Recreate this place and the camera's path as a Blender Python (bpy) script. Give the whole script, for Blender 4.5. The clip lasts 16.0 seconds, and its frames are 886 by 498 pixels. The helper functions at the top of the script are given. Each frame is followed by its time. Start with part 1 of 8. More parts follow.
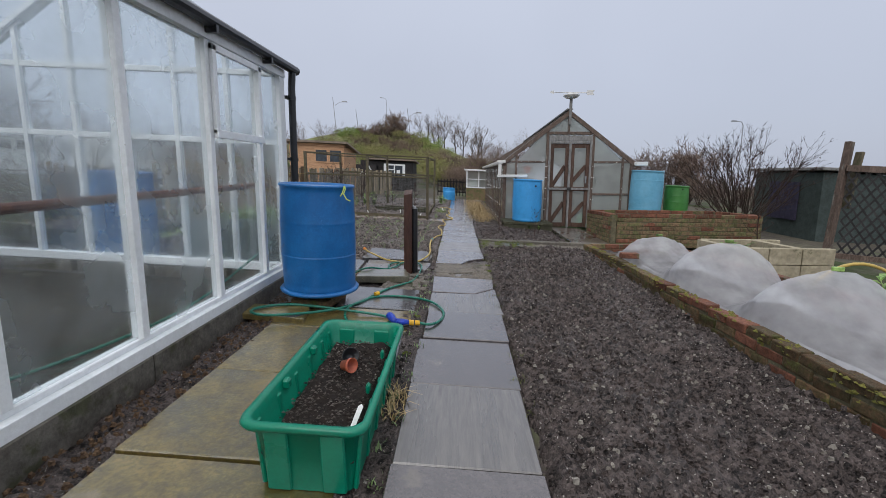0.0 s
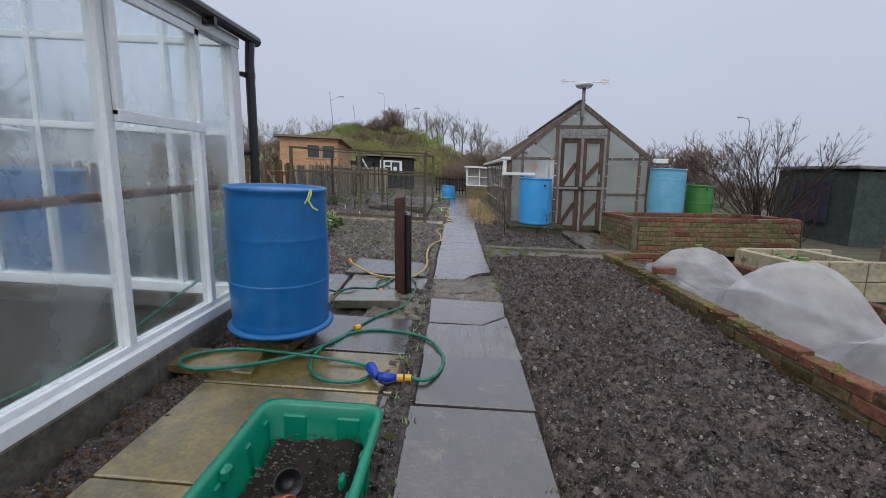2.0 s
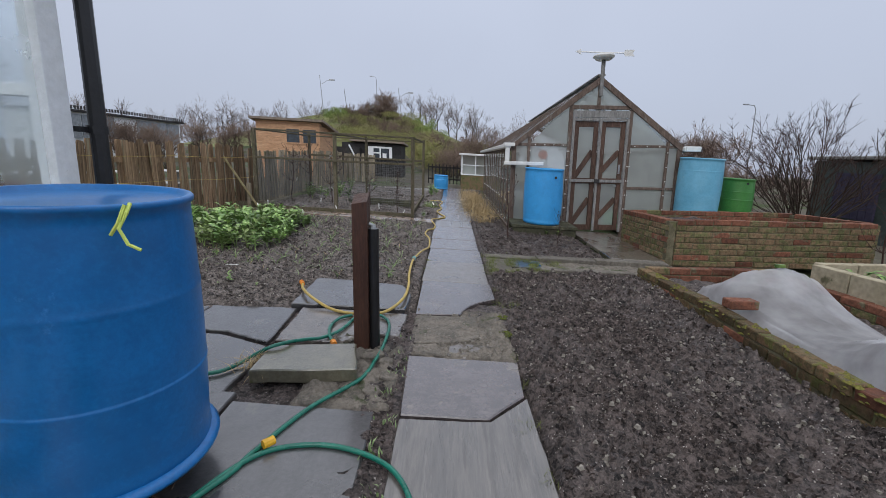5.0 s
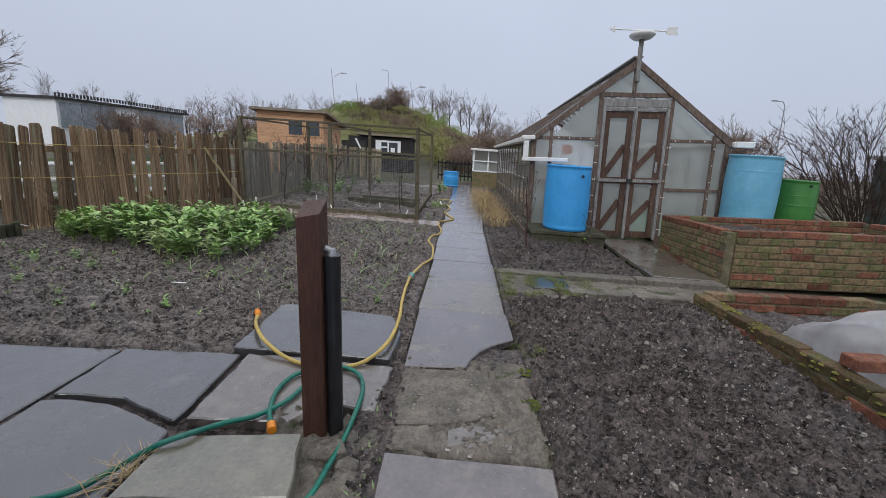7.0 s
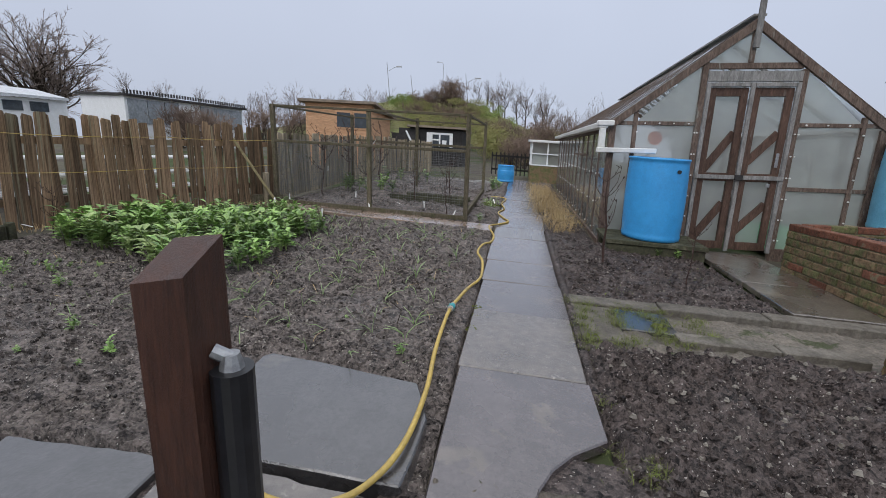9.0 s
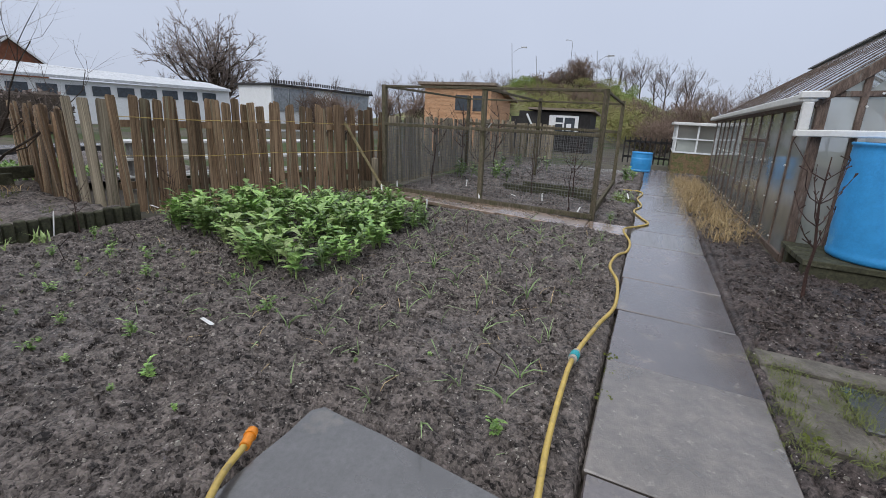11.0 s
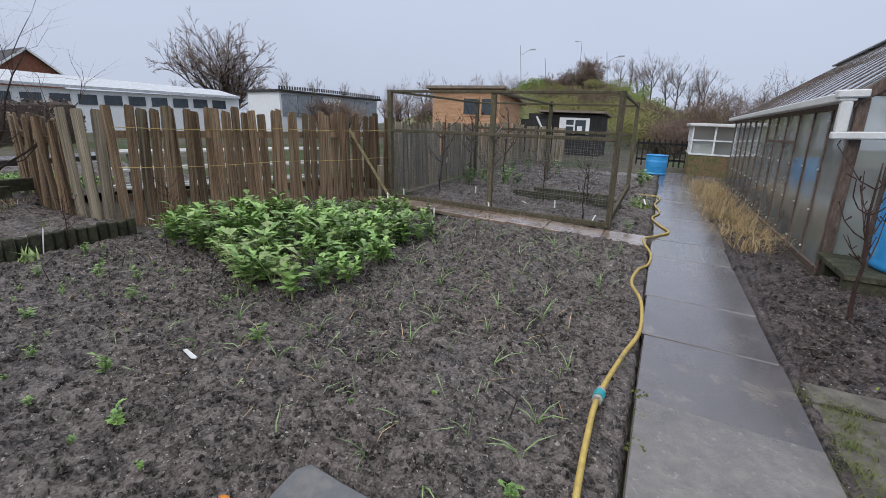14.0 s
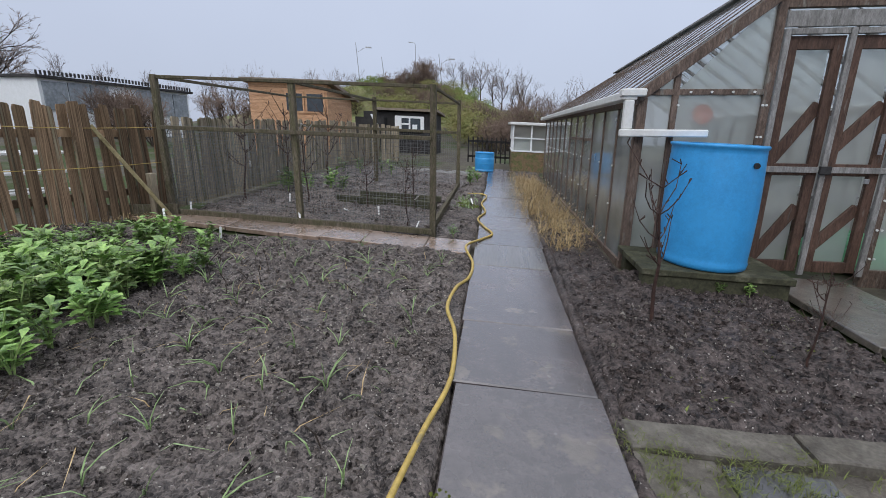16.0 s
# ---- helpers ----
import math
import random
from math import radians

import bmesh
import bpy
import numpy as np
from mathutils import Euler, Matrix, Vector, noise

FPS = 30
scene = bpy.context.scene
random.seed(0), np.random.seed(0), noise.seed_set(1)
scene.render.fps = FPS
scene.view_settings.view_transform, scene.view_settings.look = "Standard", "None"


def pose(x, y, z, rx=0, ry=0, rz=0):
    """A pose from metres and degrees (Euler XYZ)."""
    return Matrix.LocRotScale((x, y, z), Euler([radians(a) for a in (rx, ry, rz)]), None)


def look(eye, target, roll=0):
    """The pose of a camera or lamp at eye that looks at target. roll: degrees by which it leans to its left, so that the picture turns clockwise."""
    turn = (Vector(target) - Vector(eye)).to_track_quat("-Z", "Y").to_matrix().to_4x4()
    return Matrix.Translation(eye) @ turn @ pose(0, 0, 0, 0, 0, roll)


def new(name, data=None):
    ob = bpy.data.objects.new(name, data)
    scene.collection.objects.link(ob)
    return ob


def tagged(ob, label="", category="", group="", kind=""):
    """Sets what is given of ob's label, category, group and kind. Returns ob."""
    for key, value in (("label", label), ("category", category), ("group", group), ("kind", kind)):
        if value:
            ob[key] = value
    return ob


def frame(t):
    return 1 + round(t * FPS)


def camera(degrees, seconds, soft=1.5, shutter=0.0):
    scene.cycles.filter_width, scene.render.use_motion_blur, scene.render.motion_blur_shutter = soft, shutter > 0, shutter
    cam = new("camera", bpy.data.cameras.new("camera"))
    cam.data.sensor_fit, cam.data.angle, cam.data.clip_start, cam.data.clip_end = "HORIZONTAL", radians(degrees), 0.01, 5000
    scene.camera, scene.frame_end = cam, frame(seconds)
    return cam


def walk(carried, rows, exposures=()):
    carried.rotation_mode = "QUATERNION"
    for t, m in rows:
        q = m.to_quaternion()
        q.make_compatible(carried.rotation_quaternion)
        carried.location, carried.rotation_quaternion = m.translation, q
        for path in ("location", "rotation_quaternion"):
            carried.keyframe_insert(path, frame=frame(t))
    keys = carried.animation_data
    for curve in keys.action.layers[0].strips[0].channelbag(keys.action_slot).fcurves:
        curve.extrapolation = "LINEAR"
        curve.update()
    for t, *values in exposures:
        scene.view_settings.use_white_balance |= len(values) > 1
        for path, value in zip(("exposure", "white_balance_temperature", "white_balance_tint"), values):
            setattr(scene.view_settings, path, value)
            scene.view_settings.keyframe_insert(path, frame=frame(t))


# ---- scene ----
cam = camera(93.5, 16.0, 0.8)
METRES, EYE, TILT, LEAN, TURN = 6.2, 1.12, 0.0, 0.0, 2.2
ROWS = [
    (0.0, 0.0, 0.0, 0.0, 0.08, -8.35, -0.53),
    (0.5, -0.0069, 0.0282, 0.0052, 0.2, -8.13, -0.17),
    (1.0, 0.0005, 0.0618, 0.0055, 0.4, -8.14, 0.09),
    (1.5, 0.0069, 0.0969, 0.0069, 0.39, -8.34, -0.28),
    (2.0, -0.0019, 0.1414, 0.0076, -0.12, -8.79, -0.7),
    (2.5, 0.0003, 0.1764, 0.0078, -0.05, -9.29, -0.95),
    (3.0, 0.0105, 0.2138, 0.0111, 0.21, -9.72, -1.11),
    (3.5, 0.0072, 0.2544, 0.0091, -0.44, -10.22, -1.17),
    (4.0, 0.0022, 0.2872, 0.0122, -0.94, -10.41, -1.05),
    (6.5, 0.018, 0.4741, 0.0192, -0.25, -10.66, -1.55),
    (7.0, 0.0184, 0.5076, 0.0182, 0.7, -11.06, -1.77),
    (7.5, 0.0107, 0.5447, 0.017, 1.75, -11.6, -1.86),
    (8.0, 0.0131, 0.5866, 0.0166, 3.69, -11.92, -1.7),
    (10.5, 0.0001, 0.7627, 0.0191, 18.16, -13.53, -2.05),
    (11.0, -0.011, 0.7845, 0.018, 23.67, -14.56, -1.93),
    (11.5, -0.0161, 0.8056, 0.0206, 29.54, -14.42, -1.82),
    (12.0, -0.0245, 0.8105, 0.0225, 35.31, -14.16, -1.78),
    (12.5, -0.0338, 0.8055, 0.0226, 40.01, -14.09, -1.71),
    (13.0, -0.0382, 0.8018, 0.0212, 41.66, -14.33, -1.55),
    (13.5, -0.035, 0.8083, 0.0221, 34.91, -14.55, -1.58),
    (14.0, -0.0235, 0.8198, 0.0239, 24.88, -14.17, -1.21),
    (14.5, -0.0093, 0.8389, 0.0247, 17.67, -13.7, -0.89),
    (15.0, 0.0022, 0.873, 0.0283, 12.82, -13.31, -0.86),
    (15.5, 0.0067, 0.9088, 0.0283, 8.2, -13.38, -0.67),
    (16.0, 0.0099, 0.9434, 0.0268, 4.77, -14.02, -0.65),
]
walk(cam, [(t, pose(0, 0, EYE, TILT, LEAN, TURN) @ pose(METRES * x, METRES * y, METRES * z, 90 + pitch, roll, yaw)) for t, x, y, z, yaw, pitch, roll in ROWS],
     [(0.0, 0.03, 6400, 11), (4.0, 0.03, 6250, 11), (8.0, 0.1, 6300, 11), (16.0, 0.14, 6150, 11)])

# ---- the lie of the land: a garden that climbs gently ahead and to the left ----
GX, GY, G0 = -0.04, 0.044, -0.079


def ease(v, lim=22.0):
    return v if abs(v) < lim else math.copysign(lim + (abs(v) - lim) * 0.25, v)


def g(x, y):
    return G0 + GX * ease(x) + GY * ease(y)


# ---- world and sun: flat overcast winter daylight ----
world = bpy.data.worlds.new("overcast")
scene.world = world
world.use_nodes = True
wn, wl = world.node_tree.nodes, world.node_tree.links
wn.clear()
sky = wn.new("ShaderNodeTexSky")
sky.sky_type, sky.sun_disc = "NISHITA", False
sky.sun_elevation, sky.sun_rotation, sky.air_density, sky.dust_density = radians(38), radians(200), 1.0, 4.0
skydim = wn.new("ShaderNodeVectorMath")
skydim.operation = "SCALE"
skydim.inputs["Scale"].default_value = 0.10
wcoord = wn.new("ShaderNodeTexCoord")
wsep = wn.new("ShaderNodeSeparateXYZ")
wramp = wn.new("ShaderNodeValToRGB")      # cloud deck, brighter overhead
wramp.color_ramp.elements[0].position, wramp.color_ramp.elements[0].color = 0.0, (0.495, 0.535, 0.635, 1)
wramp.color_ramp.elements[1].position, wramp.color_ramp.elements[1].color = 1.0, (1.6, 1.62, 1.66, 1)
mid = wramp.color_ramp.elements.new(0.45)
mid.color = (0.615, 0.66, 0.765, 1)
wnoise = wn.new("ShaderNodeTexNoise")
wnoise.inputs["Scale"].default_value, wnoise.inputs["Detail"].default_value = 1.6, 4.0
wmap = wn.new("ShaderNodeMapRange")
wmap.inputs["To Min"].default_value, wmap.inputs["To Max"].default_value = 0.90, 1.10
wmul = wn.new("ShaderNodeVectorMath")
wmul.operation = "SCALE"
wmix = wn.new("ShaderNodeMix")
wmix.data_type = "RGBA"
wmix.inputs["Factor"].default_value = 0.88
wbg, wout = wn.new("ShaderNodeBackground"), wn.new("ShaderNodeOutputWorld")
wl.new(sky.outputs["Color"], skydim.inputs[0])
wl.new(wcoord.outputs["Generated"], wsep.inputs[0])
wl.new(wsep.outputs["Z"], wramp.inputs[0])
wl.new(wcoord.outputs["Generated"], wnoise.inputs["Vector"])
wl.new(wnoise.outputs[0], wmap.inputs["Value"])
wl.new(wramp.outputs["Color"], wmul.inputs[0])
wl.new(wmap.outputs["Result"], wmul.inputs["Scale"])
wl.new(skydim.outputs[0], wmix.inputs["A"])
wl.new(wmul.outputs[0], wmix.inputs["B"])
wl.new(wmix.outputs["Result"], wbg.inputs["Color"])
wl.new(wbg.outputs[0], wout.inputs["Surface"])
wbg.inputs["Strength"].default_value = 1.0

sunlamp = bpy.data.lights.new("sun", "SUN")
sunlamp.energy, sunlamp.angle, sunlamp.color = 0.9, radians(40), (1.0, 0.97, 0.93)
sun_ob = new("sun", sunlamp)
sun_ob.matrix_world = look((-10, -28, 24), (0, 0, 0))


# ---- materials ----
def mat(name, a, b=None, rough=0.8, rough2=None, scale=4.0, fine=60.0, bump=0.3, metal=0.0, stain=None, stain_at=0.58, stain_scale=2.5,
        vary=0.0, grain=None, wear=0.3):
    """Base colour between a and b by noise at two scales, stains with their own outline, relief."""
    m = bpy.data.materials.new(name)
    m.use_nodes = True
    n, l = m.node_tree.nodes, m.node_tree.links
    p = n["Principled BSDF"]
    tc = n.new("ShaderNodeTexCoord")
    mp = n.new("ShaderNodeMapping")
    info = n.new("ShaderNodeObjectInfo")
    off = n.new("ShaderNodeVectorMath")
    off.operation = "SCALE"
    comb = n.new("ShaderNodeCombineXYZ")
    l.new(info.outputs["Random"], comb.inputs[0])
    l.new(info.outputs["Random"], comb.inputs[1])
    l.new(comb.outputs[0], off.inputs[0])
    off.inputs["Scale"].default_value = 37.0
    add = n.new("ShaderNodeVectorMath")
    l.new(tc.outputs["Object"], add.inputs[0])
    l.new(off.outputs[0], add.inputs[1])
    l.new(add.outputs[0], mp.inputs["Vector"])
    if grain:
        mp.inputs["Scale"].default_value = grain
    def noise_at(s, d, r=0.6):
        t = n.new("ShaderNodeTexNoise")
        t.inputs["Scale"].default_value, t.inputs["Detail"].default_value, t.inputs["Roughness"].default_value = s, d, r
        l.new(mp.outputs[0], t.inputs["Vector"])
        return t
    big, small = noise_at(scale, 4), noise_at(fine, 5, 0.7)
    b = b or tuple(c * 0.7 for c in a)
    mixn = n.new("ShaderNodeMix")
    mixn.data_type = "RGBA"
    mixn.inputs["A"].default_value, mixn.inputs["B"].default_value = (*a, 1), (*b, 1)
    sm = n.new("ShaderNodeMath")
    sm.operation = "ADD"
    l.new(big.outputs[0], sm.inputs[0])
    l.new(small.outputs[0], sm.inputs[1])
    mr = n.new("ShaderNodeMapRange")
    mr.inputs["From Min"].default_value, mr.inputs["From Max"].default_value = 0.85, 1.15
    l.new(sm.outputs[0], mr.inputs["Value"])
    l.new(mr.outputs["Result"], mixn.inputs["Factor"])
    col = mixn.outputs["Result"]
    if stain:
        st = noise_at(stain_scale, 6, 0.65)
        r = n.new("ShaderNodeMapRange")
        r.inputs["From Min"].default_value, r.inputs["From Max"].default_value = stain_at, stain_at + 0.05
        l.new(st.outputs[0], r.inputs["Value"])
        mx = n.new("ShaderNodeMix")
        mx.data_type = "RGBA"
        mx.inputs["B"].default_value = (*stain, 1)
        l.new(r.outputs["Result"], mx.inputs["Factor"])
        l.new(col, mx.inputs["A"])
        col = mx.outputs["Result"]
    if wear:
        gr = noise_at(scale * 3.1 + 2, 7, 0.7)
        gm = n.new("ShaderNodeMapRange")
        gm.inputs["From Min"].default_value, gm.inputs["From Max"].default_value = 0.36, 0.64
        gm.inputs["To Min"].default_value, gm.inputs["To Max"].default_value = 1 - wear, 1 + wear * 0.35
        l.new(gr.outputs[0], gm.inputs["Value"])
        gx_ = n.new("ShaderNodeVectorMath")
        gx_.operation = "SCALE"
        l.new(col, gx_.inputs[0])
        l.new(gm.outputs["Result"], gx_.inputs["Scale"])
        col = gx_.outputs[0]
    if vary:
        hv = n.new("ShaderNodeHueSaturation")
        vr = n.new("ShaderNodeMapRange")
        vr.inputs["To Min"].default_value, vr.inputs["To Max"].default_value = 1 - vary, 1 + vary
        l.new(info.outputs["Random"], vr.inputs["Value"])
        l.new(vr.outputs["Result"], hv.inputs["Value"])
        l.new(col, hv.inputs["Color"])
        col = hv.outputs["Color"]
    l.new(col, p.inputs["Base Color"])
    rr = n.new("ShaderNodeMapRange")
    rr.inputs["From Min"].default_value, rr.inputs["From Max"].default_value = 0.35, 0.65
    rr.inputs["To Min"].default_value, rr.inputs["To Max"].default_value = rough, rough if rough2 is None else rough2
    l.new(big.outputs[0], rr.inputs["Value"])
    l.new(rr.outputs["Result"], p.inputs["Roughness"])
    p.inputs["Metallic"].default_value = metal
    p.inputs["Specular IOR Level"].default_value = 0.2 if rough >= 0.6 else 0.5
    if bump:
        bp = n.new("ShaderNodeBump")
        bp.inputs["Strength"].default_value, bp.inputs["Distance"].default_value = bump, 0.01
        l.new(sm.outputs[0], bp.inputs["Height"])
        l.new(bp.outputs[0], p.inputs["Normal"])
    return m


def pane_mat(name, clear, film, gloss=0.5, scale=3.0, tint=(0.86, 0.9, 0.9), mist=0.0):
    """Greenhouse glazing: see-through sheet with a film of damp and algae, and a Fresnel gloss."""
    m = bpy.data.materials.new(name)
    m.use_nodes = True
    n, l = m.node_tree.nodes, m.node_tree.links
    n.clear()
    out = n.new("ShaderNodeOutputMaterial")
    tr, gl, df, tl = n.new("ShaderNodeBsdfTransparent"), n.new("ShaderNodeBsdfGlossy"), n.new("ShaderNodeBsdfDiffuse"), n.new("ShaderNodeBsdfTranslucent")
    tr.inputs["Color"].default_value = (*tint, 1)
    gl.inputs["Roughness"].default_value = 0.06
    df.inputs["Color"].default_value = tl.inputs["Color"].default_value = (*film, 1)
    tc, nz, mr = n.new("ShaderNodeTexCoord"), n.new("ShaderNodeTexNoise"), n.new("ShaderNodeMapRange")
    nz.inputs["Scale"].default_value, nz.inputs["Detail"].default_value = scale, 6.0
    l.new(tc.outputs["Object"], nz.inputs["Vector"])
    l.new(nz.outputs[0], mr.inputs["Value"])
    mr.inputs["From Min"].default_value, mr.inputs["From Max"].default_value = 0.3, 0.7
    mr.inputs["To Min"].default_value, mr.inputs["To Max"].default_value = 1 - clear - 0.10, min(1 - clear + 0.10, 1)
    m1, m2, m3, fr = n.new("ShaderNodeMixShader"), n.new("ShaderNodeMixShader"), n.new("ShaderNodeMixShader"), n.new("ShaderNodeLayerWeight")
    fr.inputs["Blend"].default_value = gloss
    pw = n.new("ShaderNodeMath")
    pw.operation = "POWER"
    pw.inputs[1].default_value = 3.0
    l.new(fr.outputs["Facing"], pw.inputs[0])
    m1.inputs[0].default_value = 0.5
    l.new(df.outputs[0], m1.inputs[1]); l.new(tl.outputs[0], m1.inputs[2])
    see = tr.outputs[0]
    if mist:                                # condensation: part of what is seen through it is blurred
        rf_, ms = n.new("ShaderNodeBsdfRefraction"), n.new("ShaderNodeMixShader")
        rf_.inputs["Color"].default_value = (*tint, 1)
        rf_.inputs["Roughness"].default_value, rf_.inputs["IOR"].default_value = 0.32, 1.12
        ms.inputs[0].default_value = mist
        l.new(see, ms.inputs[1]); l.new(rf_.outputs[0], ms.inputs[2])
        see = ms.outputs[0]
    l.new(mr.outputs["Result"], m2.inputs[0]); l.new(see, m2.inputs[1]); l.new(m1.outputs[0], m2.inputs[2])
    l.new(pw.outputs[0], m3.inputs[0]); l.new(m2.outputs[0], m3.inputs[1]); l.new(gl.outputs[0], m3.inputs[2])
    l.new(m3.outputs[0], out.inputs["Surface"])
    return m


def soil_mat(name, lo, hi, speck):
    """Crumbly wet earth: crumbs that each have their own tone, pale grit, damp smears, a film of rain."""
    m = bpy.data.materials.new(name)
    m.use_nodes = True
    n, l = m.node_tree.nodes, m.node_tree.links
    p, tc = n["Principled BSDF"], n.new("ShaderNodeTexCoord")
    def tex(s, d, r):
        t = n.new("ShaderNodeTexNoise")
        t.inputs["Scale"].default_value, t.inputs["Detail"].default_value, t.inputs["Roughness"].default_value = s, d, r
        l.new(tc.outputs["Object"], t.inputs["Vector"])
        return t
    def math_(op, a, b=None, c=None):
        q = n.new("ShaderNodeMath")
        q.operation = op
        for k, v in enumerate((a, b, c)):
            if isinstance(v, (int, float)):
                q.inputs[k].default_value = v
            elif v is not None:
                l.new(v, q.inputs[k])
        return q.outputs[0]
    def span(v, a, b, c=0.0, d=1.0):
        q = n.new("ShaderNodeMapRange")
        for k, w in zip(("From Min", "From Max", "To Min", "To Max"), (a, b, c, d)):
            q.inputs[k].default_value = w
        l.new(v, q.inputs["Value"])
        return q.outputs["Result"]
    warp = n.new("ShaderNodeVectorMath")
    warp.operation = "MULTIPLY_ADD"
    l.new(tex(38, 3, 0.6).outputs["Color"], warp.inputs[0])
    warp.inputs[1].default_value = (0.02, 0.02, 0.02)
    l.new(tc.outputs["Object"], warp.inputs[2])
    def crumbs(scale):
        v, sep = n.new("ShaderNodeTexVoronoi"), n.new("ShaderNodeSeparateXYZ")
        v.inputs["Scale"].default_value = scale
        l.new(warp.outputs[0], v.inputs["Vector"])
        l.new(v.outputs["Color"], sep.inputs[0])
        return v.outputs["Distance"], sep.outputs[0], sep.outputs[1]
    d1, tone1, pick1 = crumbs(46)
    d2, tone2, pick2 = crumbs(118)
    fine, damp, clump = tex(190, 4, 0.7), tex(1.5, 4, 0.55), tex(9, 5, 0.6)
    tone = math_("ADD", math_("MULTIPLY", tone1, 0.34), math_("MULTIPLY", tone2, 0.30))
    tone = math_("ADD", tone, math_("MULTIPLY", fine.outputs[0], 0.42))
    tone = math_("ADD", tone, span(clump.outputs[0], 0.35, 0.65, -0.12, 0.12))
    ramp = n.new("ShaderNodeValToRGB")
    e = ramp.color_ramp.elements
    e[0].position, e[0].color = 0.26, (*lo, 1)
    e[1].position, e[1].color = 0.84, (*hi, 1)
    l.new(tone, ramp.inputs[0])
    grit = math_("MULTIPLY", math_("GREATER_THAN", pick2, 0.965), math_("LESS_THAN", d2, 0.42))
    mix = n.new("ShaderNodeMix")
    mix.data_type = "RGBA"
    l.new(grit, mix.inputs["Factor"])
    l.new(ramp.outputs["Color"], mix.inputs["A"])
    mix.inputs["B"].default_value = (*speck, 1)
    l.new(mix.outputs["Result"], p.inputs["Base Color"])
    l.new(span(damp.outputs[0], 0.40, 0.62, 0.72, 0.42), p.inputs["Roughness"])
    p.inputs["Specular IOR Level"].default_value = 0.16
    l.new(span(damp.outputs[0], 0.40, 0.68, 0.0, 0.30), p.inputs["Coat Weight"])
    p.inputs["Coat Roughness"].default_value = 0.30
    h = math_("ADD", math_("MULTIPLY", d1, -1.0), math_("MULTIPLY", d2, -0.45))
    h = math_("ADD", h, math_("MULTIPLY", fine.outputs[0], 0.35))
    bp = n.new("ShaderNodeBump")
    bp.inputs["Strength"].default_value, bp.inputs["Distance"].default_value = 0.9, 0.013
    l.new(h, bp.inputs["Height"])
    l.new(bp.outputs[0], p.inputs["Normal"])
    return m


M_SOIL = soil_mat("dug_soil", (0.008, 0.0066, 0.0062), (0.145, 0.117, 0.107), (0.38, 0.35, 0.32))
M_PLOT = soil_mat("dug_plot_soil", (0.015, 0.0124, 0.0113), (0.245, 0.208, 0.186), (0.40, 0.37, 0.325))
M_LAND = mat("rough_ground", (0.1176, 0.1092, 0.0756), (0.0840, 0.0708, 0.0600), 0.9, None, 0.8, 12, 0.8, stain=(0.055, 0.075, 0.025), stain_at=0.52, stain_scale=0.35)
M_RIBBED = mat("ribbed_path_slab", (0.135, 0.120, 0.106), (0.088, 0.080, 0.073), 0.40, 0.2, 1.6, 12, 0.4, grain=(6, 0.5, 1), stain=(0.075, 0.066, 0.058), stain_at=0.57, wear=0.3)
M_PATH = mat("wet_path_slab", (0.102, 0.084, 0.083), (0.064, 0.053, 0.053), 0.30, 0.13, 2.2, 45, 0.25, vary=0.25, stain=(0.135, 0.112, 0.094), stain_at=0.57, stain_scale=3.5, wear=0.3)
M_SLAB = mat("mossy_slab", (0.215, 0.152, 0.040), (0.100, 0.078, 0.021), 0.55, 0.28, 2.4, 50, 0.3, vary=0.2, stain=(0.195, 0.150, 0.075), stain_at=0.60, wear=0.42)
M_GREYSLAB = mat("grey_slab", (0.070, 0.067, 0.068), (0.042, 0.040, 0.041), 0.4, 0.2, 2, 50, 0.25, vary=0.16, stain=(0.105, 0.094, 0.080), stain_at=0.62, wear=0.3)
M_SPECK = mat("speckled_concrete", (0.170, 0.145, 0.123), (0.100, 0.085, 0.072), 0.5, 0.25, 5, 70, 0.5, stain=(0.235, 0.208, 0.18), stain_at=0.60, stain_scale=26, wear=0.35)
M_OLIVE = mat("algae_slab", (0.175, 0.160, 0.110), (0.115, 0.105, 0.066), 0.5, 0.25, 3, 60, 0.3, stain=(0.10, 0.105, 0.04), stain_at=0.60, stain_scale=4, wear=0.3)
M_RUBBLE = mat("broken_concrete", (0.2300, 0.2012, 0.1667), (0.1150, 0.1035, 0.0862), 0.7, 0.45, 7, 60, 1.0, stain=(0.07, 0.08, 0.04), stain_at=0.6, stain_scale=5, wear=0.28)
M_WETSLAB = mat("wet_brown_slab", (0.150, 0.128, 0.105), (0.095, 0.082, 0.068), 0.42, 0.18, 2.4, 50, 0.3, vary=0.15, stain=(0.19, 0.165, 0.13), stain_at=0.6, wear=0.35)
M_FLOOR = mat("damp_dirty_floor", (0.050, 0.040, 0.026), (0.020, 0.016, 0.010), 0.75, 0.55, 2, 40, 0.4, stain=(0.11, 0.098, 0.075), stain_at=0.6)
M_BRICKPAVE = mat("wet_pale_paving", (0.33, 0.245, 0.19), (0.24, 0.17, 0.13), 0.35, 0.18, 3, 40, 0.2, vary=0.18)
M_CONC = mat("weathered_concrete", (0.1797, 0.1642, 0.1393), (0.1168, 0.1037, 0.0854), 0.75, 0.55, 3, 50, 0.5, stain=(0.095, 0.095, 0.058), stain_at=0.6, vary=0.12, wear=0.4)
M_BLOCK = mat("cream_block", (0.4338, 0.3787, 0.2725), (0.3253, 0.2869, 0.1962), 0.85, None, 5, 70, 0.4, stain=(0.16, 0.15, 0.09), stain_at=0.62)
